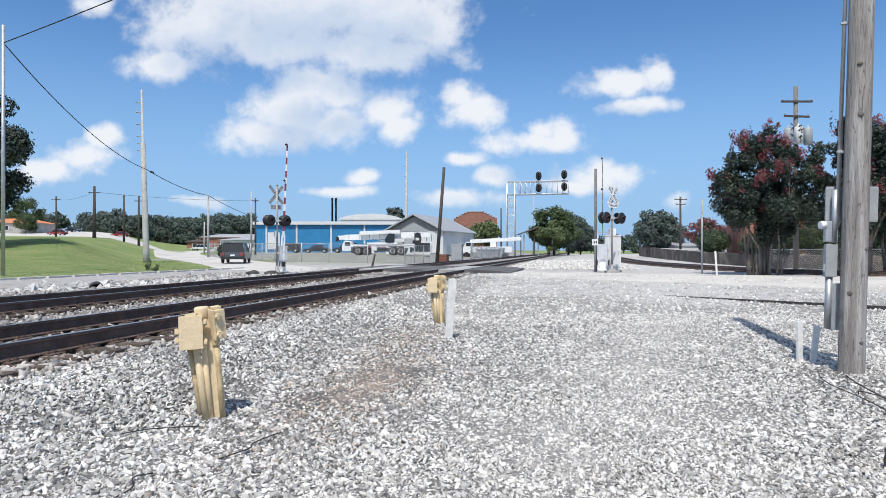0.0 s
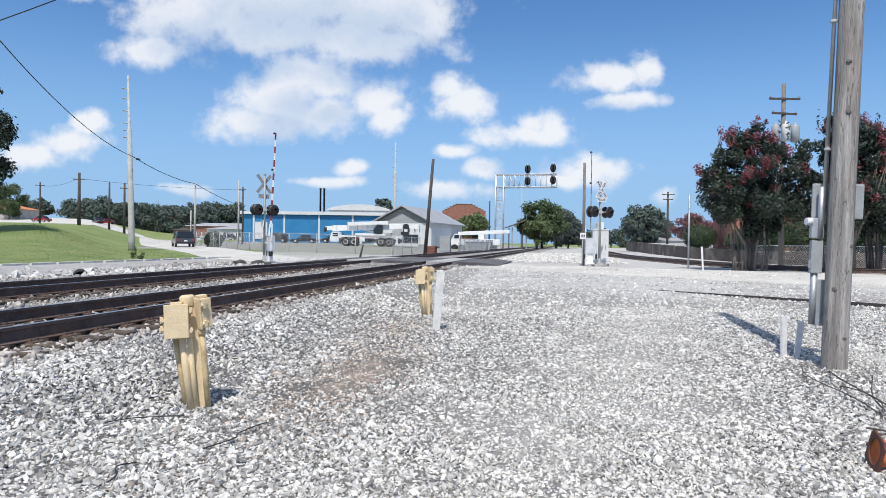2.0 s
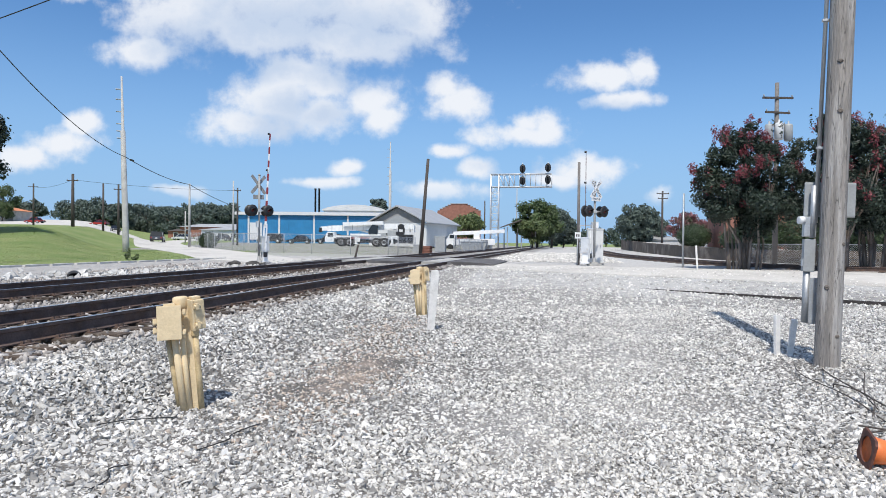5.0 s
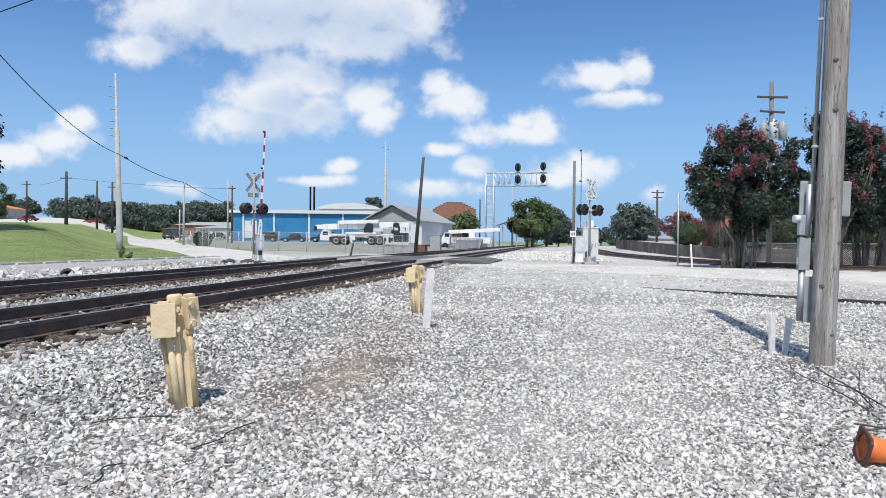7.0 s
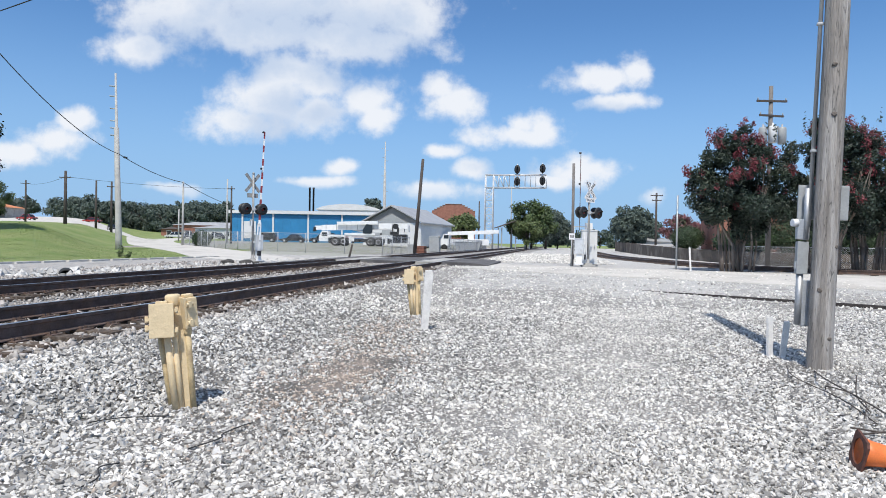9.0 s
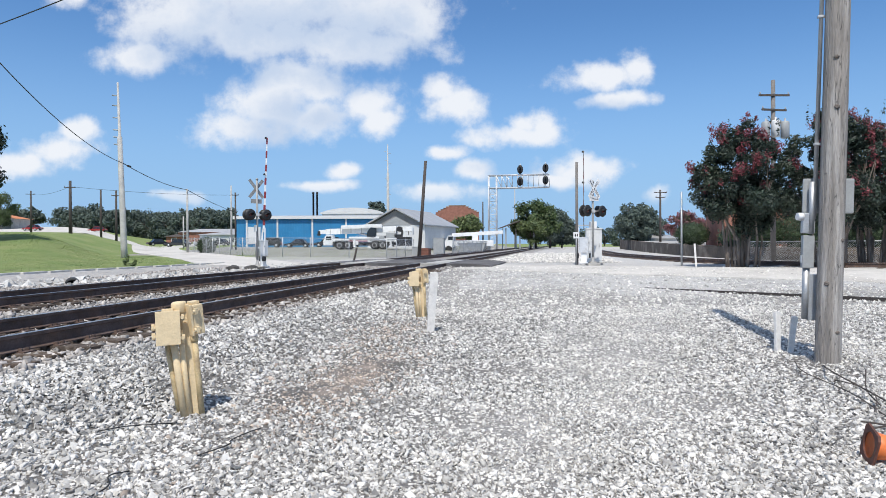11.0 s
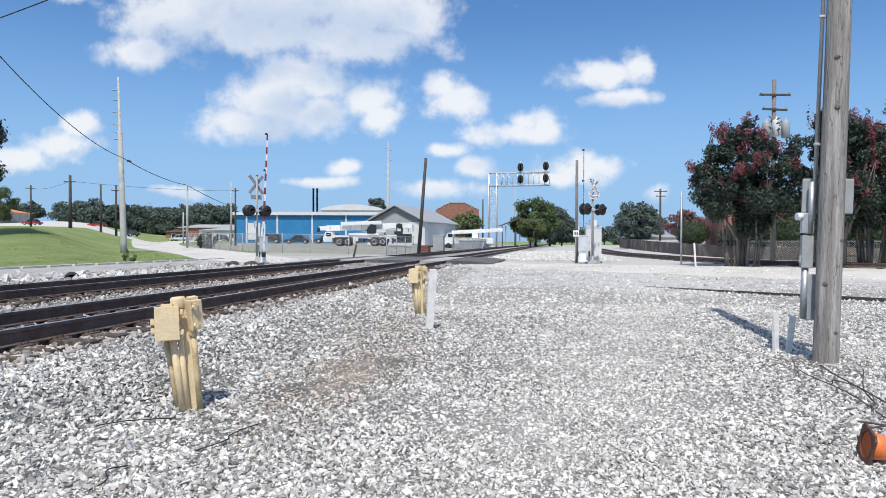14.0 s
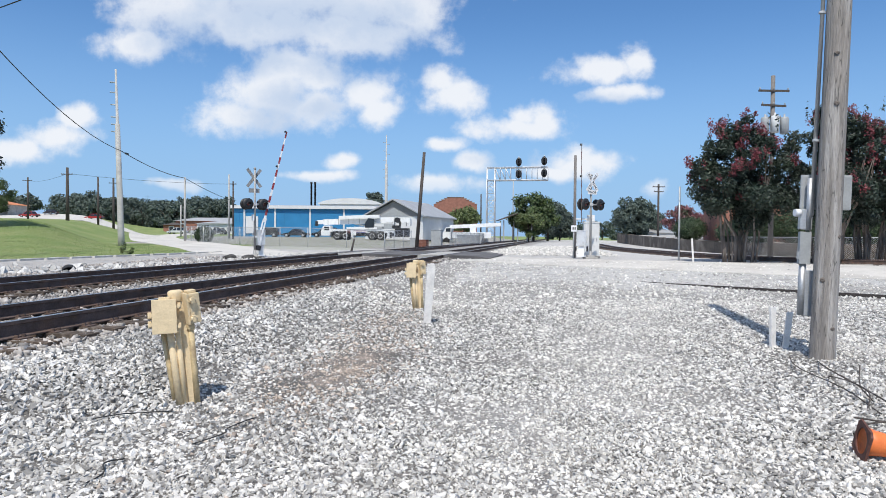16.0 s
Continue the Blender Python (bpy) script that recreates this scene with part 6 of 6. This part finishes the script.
def crape_myrtle(x, y, h, w, seed, label, leaves=26000, flowers=2600):
    """Many bare stems fanning into a dense dark crown with crimson flower heads."""
    rng = np.random.default_rng(seed)
    z0 = gz(x, y)
    t = thing("crape_myrtle", label, "tree", pose(x, y, z0), group="crape myrtles")
    limbs = []
    for k in range(15):
        a = rng.uniform(0, math.tau)
        r = rng.uniform(0.10, 0.80)
        e = rng.uniform(0.6, w * 0.30)
        p0 = (r * math.cos(a), r * math.sin(a), -0.1)
        p1 = (r * 1.2 * math.cos(a) + rng.normal(0, 0.06), r * 1.2 * math.sin(a) + rng.normal(0, 0.06), h * 0.17)
        p2 = (max(e * 0.6, r * 1.1) * math.cos(a), max(e * 0.6, r * 1.1) * math.sin(a), h * 0.32)
        p3 = (e * math.cos(a) + rng.normal(0, 0.1), e * math.sin(a) + rng.normal(0, 0.1), h * 0.48)
        p4 = (e * 1.1 * math.cos(a), e * 1.1 * math.sin(a), h * 0.62)
        limbs.append(((p0, p1, p2, p3, p4), rng.uniform(0.05, 0.085), 0.015))
        for j in range(2):
            b = a + rng.normal(0, 0.8)
            limbs.append(((p2, (p2[0] + 0.5 * math.cos(b), p2[1] + 0.5 * math.sin(b), h * 0.42), (p2[0] + 0.8 * math.cos(b), p2[1] + 0.8 * math.sin(b), h * 0.54)), 0.035, 0.012))
    trunk_mesh(limbs, t, BARK)
    # the crown is widest low down and narrows to ragged upright tips
    c, r = [], []
    while len(c) < 120:
        u = rng.random()
        reach = np.interp(u, [0, 0.12, 0.35, 0.6, 0.8, 1.0], [0.55, 0.85, 1.0, 0.80, 0.48, 0.16]) * w * 0.44
        a, q = rng.uniform(0, math.tau), reach * rng.random() ** 0.45
        c.append((q * math.cos(a), q * math.sin(a), h * (0.30 + 0.60 * u + 0.05 * math.sin(3 * a + seed))))
        r.append(np.array([0.50, 0.50, 0.46]) * rng.uniform(0.55, 1.2) * (1.15 - 0.55 * u))
    c, r = np.array(c), np.array(r)
    spires = [(rng.uniform(-0.36, 0.3) * w, rng.uniform(-0.3, 0.3) * w, h * rng.uniform(0.74, 0.93)) for _ in range(14)]
    c3, r3 = np.array(spires), np.array([[0.09, 0.09, 0.45]] * 14)
    cc, rr = np.vstack([c, c3]), np.vstack([r, r3])
    v, f = leaf_cloud(cc, rr, leaves, 0.075, rng)
    crown = mesh_np("crown", v, f, LEAF_DARK, t)
    sel = c[rng.random(len(c)) < 0.5]
    sel = sel[sel[:, 2] > h * 0.47]
    out = sel - np.array([0, 0, h * 0.58])
    out /= np.linalg.norm(out, axis=1)[:, None]
    fc = np.vstack([sel + out * rng.uniform(0.22, 0.46, (len(sel), 1)) + rng.normal(0, 0.16, (len(sel), 3)) for _ in range(2)])
    fr = np.full((len(fc), 3), 0.21) * rng.uniform(0.6, 1.3, (len(fc), 1)) * np.array([[1, 1, 1.3]])
    v, f = leaf_cloud(fc, fr, flowers, 0.06, rng, 0.3, 1.2)
    mesh_np("blossom", v, f, BLOSSOM, t)["label"] = "crimson flower clusters"


crape_myrtle(15.25, 31.2, 7.5, 5.2, 11, "dark-leaved crape myrtle with crimson flower clusters", 38000, 5200)
crape_myrtle(19.3, 30.6, 7.9, 6.4, 12, "dark-leaved crape myrtle with crimson flowers beside the pole", 38000, 5200)
crape_myrtle(22.0, 31.6, 7.6, 5.8, 13, "dark-leaved crape myrtle with crimson flowers by the siding", 30000, 3600)


def broad_tree(x, y, h, w, seed, label, leaf=LEAF, n=5000, size=0.3, base=0.18, z0=None, cl=40, name="tree", group=""):
    rng = np.random.default_rng(seed)
    z0 = gz(x, y) if z0 is None else z0
    t = thing(name, label, "tree", pose(x, y, z0), group=group)
    limbs = [(((0, 0, -0.2), (0.02 * h, 0, h * 0.25), (0.0, 0.02 * h, h * 0.55)), 0.028 * h, 0.014 * h)]
    for k in range(7):
        a = k * 2.4 + rng.uniform(0, 0.6)
        e = rng.uniform(0.2, 0.36) * w
        limbs.append((((0.01 * h, 0, h * (0.22 + 0.03 * k)), (e * 0.5 * math.cos(a), e * 0.5 * math.sin(a), h * (0.38 + 0.03 * k)), (e * math.cos(a), e * math.sin(a), h * (0.52 + 0.04 * k))), 0.012 * h, 0.003 * h))
    trunk_mesh(limbs, t, BARK_DARK)
    c, r = clumps(rng, cl, 0, 0, h * (0.5 + base / 2), w * 0.40, w * 0.40, h * (0.5 - base / 2) * 0.80, w * 0.135, -0.9)
    v, f = leaf_cloud(c, r, n, size, rng, 0.6)
    mesh_np("crown", v, f, leaf, t)
    return t


PINK = leaf_mat("dusty_pink_blossom", (0.20, 0.075, 0.085), (0.07, 0.085, 0.045))
broad_tree(25.0, 148, 11.2, 11.5, 21, "broad light-green tree beside the far tracks", LEAF, 9000, 0.34, 0.12)
broad_tree(22.6, 140, 7.0, 6.5, 22, "smaller light-green tree beside the tracks", LEAF_LIGHT, 6000, 0.26, 0.10)
broad_tree(31.5, 165, 11.5, 11, 23, "dark green tree beside the far tracks", LEAF_HAZED, 7000, 0.36, 0.08)
broad_tree(36.0, 172, 8.5, 9, 24, "dark green tree beyond the crossing", LEAF_HAZED, 6000, 0.36, 0.08)
broad_tree(36.4, 112, 8.4, 8.0, 25, "dense round dark-green tree beyond the siding", LEAF_HAZED, 9000, 0.25, 0.10)
broad_tree(41.0, 118, 6.6, 6.0, 26, "dark green tree beside the distant pole", LEAF_HAZED, 5000, 0.25, 0.10)
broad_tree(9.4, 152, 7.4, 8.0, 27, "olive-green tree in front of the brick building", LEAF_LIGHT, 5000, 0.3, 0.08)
broad_tree(-14.2, 190, 13.6, 8.0, 28, "dark tree behind the white building", LEAF_HAZED, 4000, 0.36, 0.1)
broad_tree(-38.8, 55, 14.0, 8.0, 29, "tall dark evergreen tree on the lawn", LEAF_DARK, 22000, 0.17, 0.10, cl=70)
broad_tree(-37.6, 53, 4.6, 4.2, 30, "small green tree on the lawn", LEAF, 6000, 0.12, 0.12)
broad_tree(-112.5, 177, 5.6, 6.0, 31, "rounded green tree beside the red car", LEAF, 5000, 0.2, 0.06)
broad_tree(-130.0, 205, 11.0, 11.0, 32, "green tree behind the orange-roofed house", LEAF, 5000, 0.3, 0.08)
broad_tree(29.5, 74, 3.6, 4.6, 33, "pink-flowered small tree behind the loading wall", PINK, 5000, 0.14, 0.1, 1.6)
broad_tree(32.0, 77, 3.3, 4.0, 34, "pink-flowered small tree behind the loading wall", PINK, 4000, 0.14, 0.1, 1.6)
_rng = random.Random(5)
for k in range(46):
    px = -0.535 + 0.25 * (k + _rng.uniform(-0.4, 0.4)) / 46
    yy = _rng.uniform(205, 250)
    tall = 1.6 + 0.060 * yy * _rng.uniform(0.84, 1.05) - gz(px * yy, yy)
    broad_tree(px * yy, yy, tall + 1.3, _rng.uniform(9, 14), 100 + k, "dark green tree in the distant wood", LEAF_HAZED, 2800, 0.42, 0.0, gz(px * yy, yy) - 1.3, cl=26, name="wood_tree", group="trees of the distant wood")
for k in range(16):
    px = -0.75 + 0.17 * (k + _rng.uniform(-0.4, 0.4)) / 16
    yy = _rng.uniform(215, 260)
    broad_tree(px * yy, yy, _rng.uniform(6, 9), _rng.uniform(7, 11), 140 + k, "dark green tree in the distant wood", LEAF_HAZED, 1200, 0.55, 0.02, cl=18, name="wood_tree", group="trees of the distant wood")
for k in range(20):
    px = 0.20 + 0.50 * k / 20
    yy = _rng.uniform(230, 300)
    broad_tree(px * yy, yy, _rng.uniform(5, 9), _rng.uniform(8, 13), 170 + k, "dark green tree in the distant wood", LEAF_HAZED, 1100, 0.6, 0.02, cl=18, name="wood_tree", group="trees of the distant wood")


def hedge(x, y, z, rx, ry, rz, seed, label, n=9000):
    rng = np.random.default_rng(seed)
    t = thing("clipped_bush", label, "bush", pose(x, y, z))
    trunk_mesh([(((0, 0, -0.1), (0, 0, rz * 0.8)), 0.08, 0.04)], t, BARK_DARK)
    v, f = leaf_cloud([(0, 0, rz)], [(rx, ry, rz)], n, 0.085, rng, 0.88, 0.5)
    mesh_np("foliage", v, f, HEDGE, t)


hedge(25.0, 60.8, 1.45, 1.3, 1.3, 0.98, 41, "round clipped dark-green bush behind the wall")
hedge(24.5, 47.5, 1.2, 1.6, 1.3, 1.15, 42, "dark green hedge behind the fence")
hedge(27.2, 46.5, 1.2, 2.0, 1.3, 1.25, 43, "dark green hedge behind the fence")
hedge(30.5, 44.5, 1.2, 2.2, 1.3, 1.2, 44, "dark green hedge behind the fence")
hedge(28.5, 42.0, 1.2, 3.2, 1.3, 1.7, 47, "tall dark hedge behind the fence", 14000)
hedge(34.0, 39.5, 1.2, 3.2, 1.3, 1.8, 48, "tall dark hedge behind the fence", 12000)
hedge(23.6, 49.5, 1.2, 1.0, 1.0, 0.8, 45, "low dark-green bush behind the wall", 5000)
hedge(-25.7, 78.0, gz(-25.7, 78.0), 0.9, 0.7, 0.85, 46, "overgrown dark bush at the end of the fence")


def grass():
    """Lawn blades on the bank, in tufts."""
    rng = np.random.default_rng(7)
    n = 90000
    x = rng.uniform(-48, -15, n)
    y = rng.uniform(31, 66, n)
    s, p = sp(x, y)
    road_gap = (y - 56) * -0.55 - 18.0
    keep = (p + 0.05 * (s - 30) > 24.2 + rng.normal(0, 0.5, n)) & (x < road_gap - 4.0 + (y < 50) * 9)
    x, y = x[keep], y[keep]
    n = len(x)
    z = ground_z(x, y)
    h = 0.008 + 0.020 * rng.random(n)
    a = rng.uniform(0, math.tau, n)
    w = 0.03
    lean = rng.normal(0, 0.09, (n, 2))
    base1 = np.stack([x - w * np.cos(a), y - w * np.sin(a), z - 0.02], 1)
    base2 = np.stack([x + w * np.cos(a), y + w * np.sin(a), z - 0.02], 1)
    tip = np.stack([x + lean[:, 0], y + lean[:, 1], z + h], 1)
    v = np.stack([base1, base2, tip], 1).reshape(-1, 3)
    ob = mesh_np("grass", v, np.arange(n * 3).reshape(-1, 3), GRASS)
    tagged(ob, "short summer lawn grass on the bank", "grass", kind="stuff")


grass()


def weed(x, y, h, seed):
    rng = np.random.default_rng(seed)
    v, f = leaf_cloud([(0, 0, h * 0.5), (0.08, 0, h * 0.8), (-0.1, 0.05, h * 0.3)], [(0.16, 0.16, h * 0.5), (0.1, 0.1, h * 0.2), (0.2, 0.2, h * 0.3)], 300, 0.055, rng, 0.1)
    ob = mesh_np("weed", v, f, LEAF_LIGHT)
    ob.matrix_world = pose(x, y, gz(x, y))
    tagged(ob, "scruffy green weed growing in gravel", "weed")


weed(-18.6, 41.5, 0.75, 3)
weed(-17.9, 41.0, 0.4, 4)


# ---- stones ----
def stones(name, xs, ys, size, rng, label, material, zfun=ground_z, sink=0.25, kind="stuff", smooth=True):
    """Angular stones strewn on the land as one mesh."""
    ico = np.array([(i, j, k) for k in (-1, 1) for j in (-1, 1) for i in (-1, 1)]) * 0.72
    tri = np.array([(0, 2, 3), (0, 3, 1), (4, 5, 7), (4, 7, 6), (0, 1, 5), (0, 5, 4), (2, 6, 7), (2, 7, 3), (0, 4, 6), (0, 6, 2), (1, 3, 7), (1, 7, 5)])
    n = len(xs)
    v = ico[None] * rng.uniform(0.65, 1.15, (n, 8, 1)) + rng.normal(0, 0.21, (n, 8, 3))
    v = v * rng.uniform(0.6, 1.35, (n, 1, 3)) * np.array([1.2, 0.95, 0.55])
    q = rng.normal(size=(n, 4)) * np.array([1, 0.45, 0.45, 1])
    q /= np.linalg.norm(q, axis=1)[:, None]
    w, i, j, k = q.T
    m = np.stack([1 - 2 * (j * j + k * k), 2 * (i * j - k * w), 2 * (i * k + j * w), 2 * (i * j + k * w), 1 - 2 * (i * i + k * k), 2 * (j * k - i * w), 2 * (i * k - j * w), 2 * (j * k + i * w), 1 - 2 * (i * i + j * j)], 1).reshape(n, 3, 3)
    v = np.einsum("nab,nvb->nva", m, v) * np.asarray(size)[:, None, None]
    z = zfun(xs, ys) + np.asarray(size) * (0.5 - sink)
    v += np.stack([xs, ys, z], 1)[:, None]
    f = (tri[None] + np.arange(n)[:, None, None] * 8).reshape(-1, 3)
    ob = mesh_np(name, v.reshape(-1, 3), f, material, smooth=smooth)
    tagged(ob, label, "gravel", kind=kind)
    return ob


def gravel():
    rng = np.random.default_rng(3)
    # near field in a fan before the walker's feet, thinning with distance; the shoulder and bed between the rails
    n = 180000
    y = 2.9 + 13.6 * rng.random(n) ** 1.45 - 0.25 * rng.random(n) ** 3
    x = (rng.random(n) * 2 - 1) * (0.9 + 0.72 * y) * (1 + 0.04 * rng.normal(0, 1, n))
    s, p = sp(x, y)
    lane, dirt = wheel_lane(s, p), dirt_patch(s, p)
    keep = (rng.random(n) > 0.25 * dirt) & (p < 5.5 + rng.normal(0, 0.12, n))
    keep &= ~((x > 5.6 + 0.12 * (y - 6)) & (y < 8.5) & (rng.random(n) < 0.5))
    x, y, p, lane, dirt = x[keep], y[keep], p[keep], lane[keep], dirt[keep]
    size = np.clip(rng.lognormal(math.log(0.0138), 0.40, len(x)) * (0.84 + 0.030 * y), 0.008, 0.031)
    size = np.where(p > 3.2, size * 1.12, size) * (1 - 0.16 * lane) * (1 - 0.25 * np.clip(dirt, 0, 1))
    # the same stone, thinner, all round the place
    m = 30000
    ox, oy = rng.uniform(-9, 15, m), rng.uniform(-9, 12, m)
    os_, op = sp(ox, oy)
    ok = (op < 5.0) & ~((np.abs(ox) < 0.9 + 0.72 * oy) & (oy > 3.0))
    x, y = np.concatenate([x, ox[ok]]), np.concatenate([y, oy[ok]])
    size = np.concatenate([size, np.clip(rng.lognormal(math.log(0.018), 0.4, int(ok.sum())), 0.008, 0.042)])
    dirt = np.concatenate([dirt, np.zeros(int(ok.sum()))])
    brown = rng.random(len(x)) < 0.85 * dirt
    pale = ~brown & (rng.random(len(x)) < 0.22 + 0.68 * wheel_lane(*sp(x, y)))
    grey_ = ~brown & ~pale
    stones("gravel", x[grey_], y[grey_], size[grey_], rng, "loose grey and white crushed limestone", GRAVEL_STONE, smooth=False)
    stones("lane_gravel", x[pale], y[pale], size[pale], rng, "pale dust-coated crushed stone of the wheel lane", PALE_STONE)
    stones("dusty_gravel", x[brown], y[brown], size[brown], rng, "brown dusty patch of crushed stone", DUSTY_STONE)
    n = 38000
    s = np.concatenate([rng.uniform(-6, 34, n - 14000), rng.uniform(-2, 15, 14000)])
    p = np.concatenate([rng.uniform(5.4, 14.2, n - 14000), rng.uniform(5.2, 8.6, 14000)])
    x, y = xy(s, p)
    near_rail = np.min([np.abs(p - c - g * GAUGE / 2) for c in (NEAR_P, FAR_P) for g in (-1, 1)], axis=0) < 0.09
    keep = ~near_rail
    x, y = x[keep], y[keep]
    size = np.clip(rng.lognormal(math.log(0.029), 0.3, len(x)), 0.016, 0.06)
    stones("ballast", x, y, size, rng, "brown-dusted track ballast between the ties", BALLAST, sink=-0.15)
    n = 24000
    s = rng.uniform(13, 33, n)
    p = rng.uniform(-11, 5.2, n)
    x, y = xy(s, p)
    keep = (y > 14) & (rng.random(n) > 0.5 * sstep(19, 25, s))
    x, y = x[keep], y[keep]
    size = np.clip(rng.lognormal(math.log(0.026), 0.35, len(x)), 0.012, 0.06)
    stones("gravel", x, y, size, rng, "loose pale crushed stone towards the crossing", PALE_STONE)
    n = 11000
    s = rng.uniform(41, 80, n)
    p = rng.uniform(-3.5, 5.2, n)
    x, y = xy(s, p)
    stones("gravel", x, y, np.clip(rng.lognormal(math.log(0.045), 0.35, n), 0.025, 0.10), rng, "loose pale crushed stone beyond the crossing", PALE_STONE)
    # white rip-rap and broken concrete beyond the far track
    n = 420
    s = rng.normal(20.6, 2.4, n)
    p = rng.normal(18.0, 1.0, n)
    x, y = xy(s, p)
    stones("riprap", x, y, rng.uniform(0.05, 0.17, n), rng, "heap of broken white rock beyond the tracks", WHITE_STONE, smooth=False)
    n = 9000
    s = rng.uniform(8, 34, n)
    p = rng.uniform(13.6, 19.5, n)
    x, y = xy(s, p)
    stones("gravel", x, y, np.clip(rng.lognormal(math.log(0.034), 0.4, n), 0.015, 0.09), rng, "dusty crushed stone beyond the far track", BALLAST)
    n = 520
    s = rng.uniform(20, 46, n)
    p = rng.uniform(14.0, 17.6, n)
    x, y = xy(s, p)
    stones("riprap", x, y, rng.uniform(0.03, 0.11, n), rng, "scattered broken white rock beside the far track", WHITE_STONE)


WHITE_STONE = mat("white_rock", (0.50, 0.485, 0.46), 0.9, spread=0.15, scale=3, island=0.25, bump=0.3, bscale=12)
DARK_STONE = mat("dark_rock", (0.07, 0.065, 0.06), 0.9, spread=0.25, scale=3, bump=0.4, bscale=8)
gravel()


def boulder(x, y, r, seed, material, label):
    rng = np.random.default_rng(seed)
    bm = bmesh.new()
    bmesh.ops.create_icosphere(bm, subdivisions=2, radius=r)
    for v in bm.verts:
        v.co *= 1 + 0.35 * noise.noise(v.co * (1.6 / r) + Vector((seed * 3.1, 0, 0)))
        v.co.z *= 0.6
    ob = part("rock", bm, material)
    ob.matrix_world = pose(x, y, gz(x, y) + r * 0.25, 0, 0, seed * 47)
    tagged(ob, label, "rock", group="loose rocks")


for k, (x, y, r) in enumerate(((-9.6, 33.2, 0.32), (-9.9, 33.6, 0.22), (-8.6, 32.8, 0.34), (-8.2, 33.1, 0.2), (-8.9, 33.0, 0.22))):
    boulder(x, y, r, k + 1, DARK_STONE, "dark lump of rock beside the far track")


def culvert():
    x, y = -13.1, 24.8
    bm = bmesh.new()
    lathe(bm, [(0.26, -0.9), (0.26, 0.9), (0.22, 0.9), (0.22, -0.9)], pose(0, 0, 0, 90), 20)
    ob = part("culvert_pipe", bm, RUBBER)
    ob.matrix_world = pose(x, y, gz(x, y) + 0.10, 0, 0, 28)
    tagged(ob, "black drainage culvert pipe among white rocks", "culvert pipe")
    stump = bmesh.new()
    rod(stump, (0, 0, -0.2), (0.28, 0, 1.0), 0.09, 0.07, 10)
    ob = part("leaning_stub_post", stump, DARK_WOOD)
    ob.matrix_world = pose(-5.6, 51.5, gz(-5.6, 51.5))
    tagged(ob, "short dark leaning stub post by the far track", "post")


culvert()


def lawn_kerb():
    """Worn concrete kerb along the foot of the lawn."""
    t = thing("kerb_lawn", "worn pale concrete kerb along the lawn's foot", "kerb", kind="structure")
    for k in range(16):
        s0 = 18 + k * 1.5
        p = 23.7 - 0.05 * (s0 - 30)
        x, y = xy(s0 + 0.75, p)
        bm = bmesh.new()
        box(bm, 0.30, 1.496, 0.14, None, 0.004)
        o = part("kerb_stone", bm, KERB, t)
        o.matrix_world = pose(x, y, gz(x, y) + 0.02, 0, 0, -math.degrees(math.atan2(US, UC)) + 3)


lawn_kerb()


def on_road(keys, lift=0.05):
    """Rows for a car from (seconds, x, y, bearing degrees clockwise from +Y)."""
    return [(s_, pose(x, y, gz(x, y) + lift, 0, 0, -b)) for s_, x, y, b in keys]


def motions():
    walk(suv, on_road([(0, -18.1, 57.5, -10), (0.8, -22.2, 64.5, -20), (1.6, -26.3, 72, -26), (2.4, -30.8, 80, -28), (3.2, -36.6, 91.5, -25), (4.0, -41.0, 101, -22),
                       (5.2, -46.0, 114, -14), (6.4, -48.4, 125, 4), (7.2, -49.3, 133, 2), (8.0, -51.6, 142, -14), (10.0, -56, 166, -14), (16.0, -66, 205, -14)]))
    walk(sedan_one, on_road([(0, -107.0, 190, 110), (0.8, -100.6, 187, 118), (1.6, -92.5, 180, 130), (2.4, -84.8, 172, 140), (3.2, -79.2, 164, 146), (4.0, -74.9, 158, 148),
                             (6.4, -70.0, 150, 149), (9.2, -66.7, 145, 149), (10.2, -61.0, 139, 110), (11.2, -55.5, 141, 40), (13.0, -54.5, 158, -14), (16.0, -60.5, 188, -14)]))
    walk(sedan_two, on_road([(0, -60, 190, 166), (8.0, -55, 160, 168), (10.3, -48.6, 134, 190), (10.9, -48.4, 130, 250), (11.5, -50.2, 130, 300), (12.2, -53.6, 134, 300), (13.0, -59.0, 140, 294), (14.0, -66.5, 150, 300), (15.0, -84.0, 170, 308), (16.0, -104.0, 187, 300)]))
    walk(arm_west, arm_rows(base_west, [(0, 2.5), (14.9, 2.5), (15.1, 2.8), (15.3, 4.2), (15.5, 6.4), (15.75, 10.0), (16.0, 14.0)]))
    walk(arm_east, arm_rows(base_east, [(0, 1.5), (14.9, 1.5), (15.1, 1.8), (15.3, 3.2), (15.5, 5.6), (15.75, 9.5), (16.0, 13.5)]))


motions()
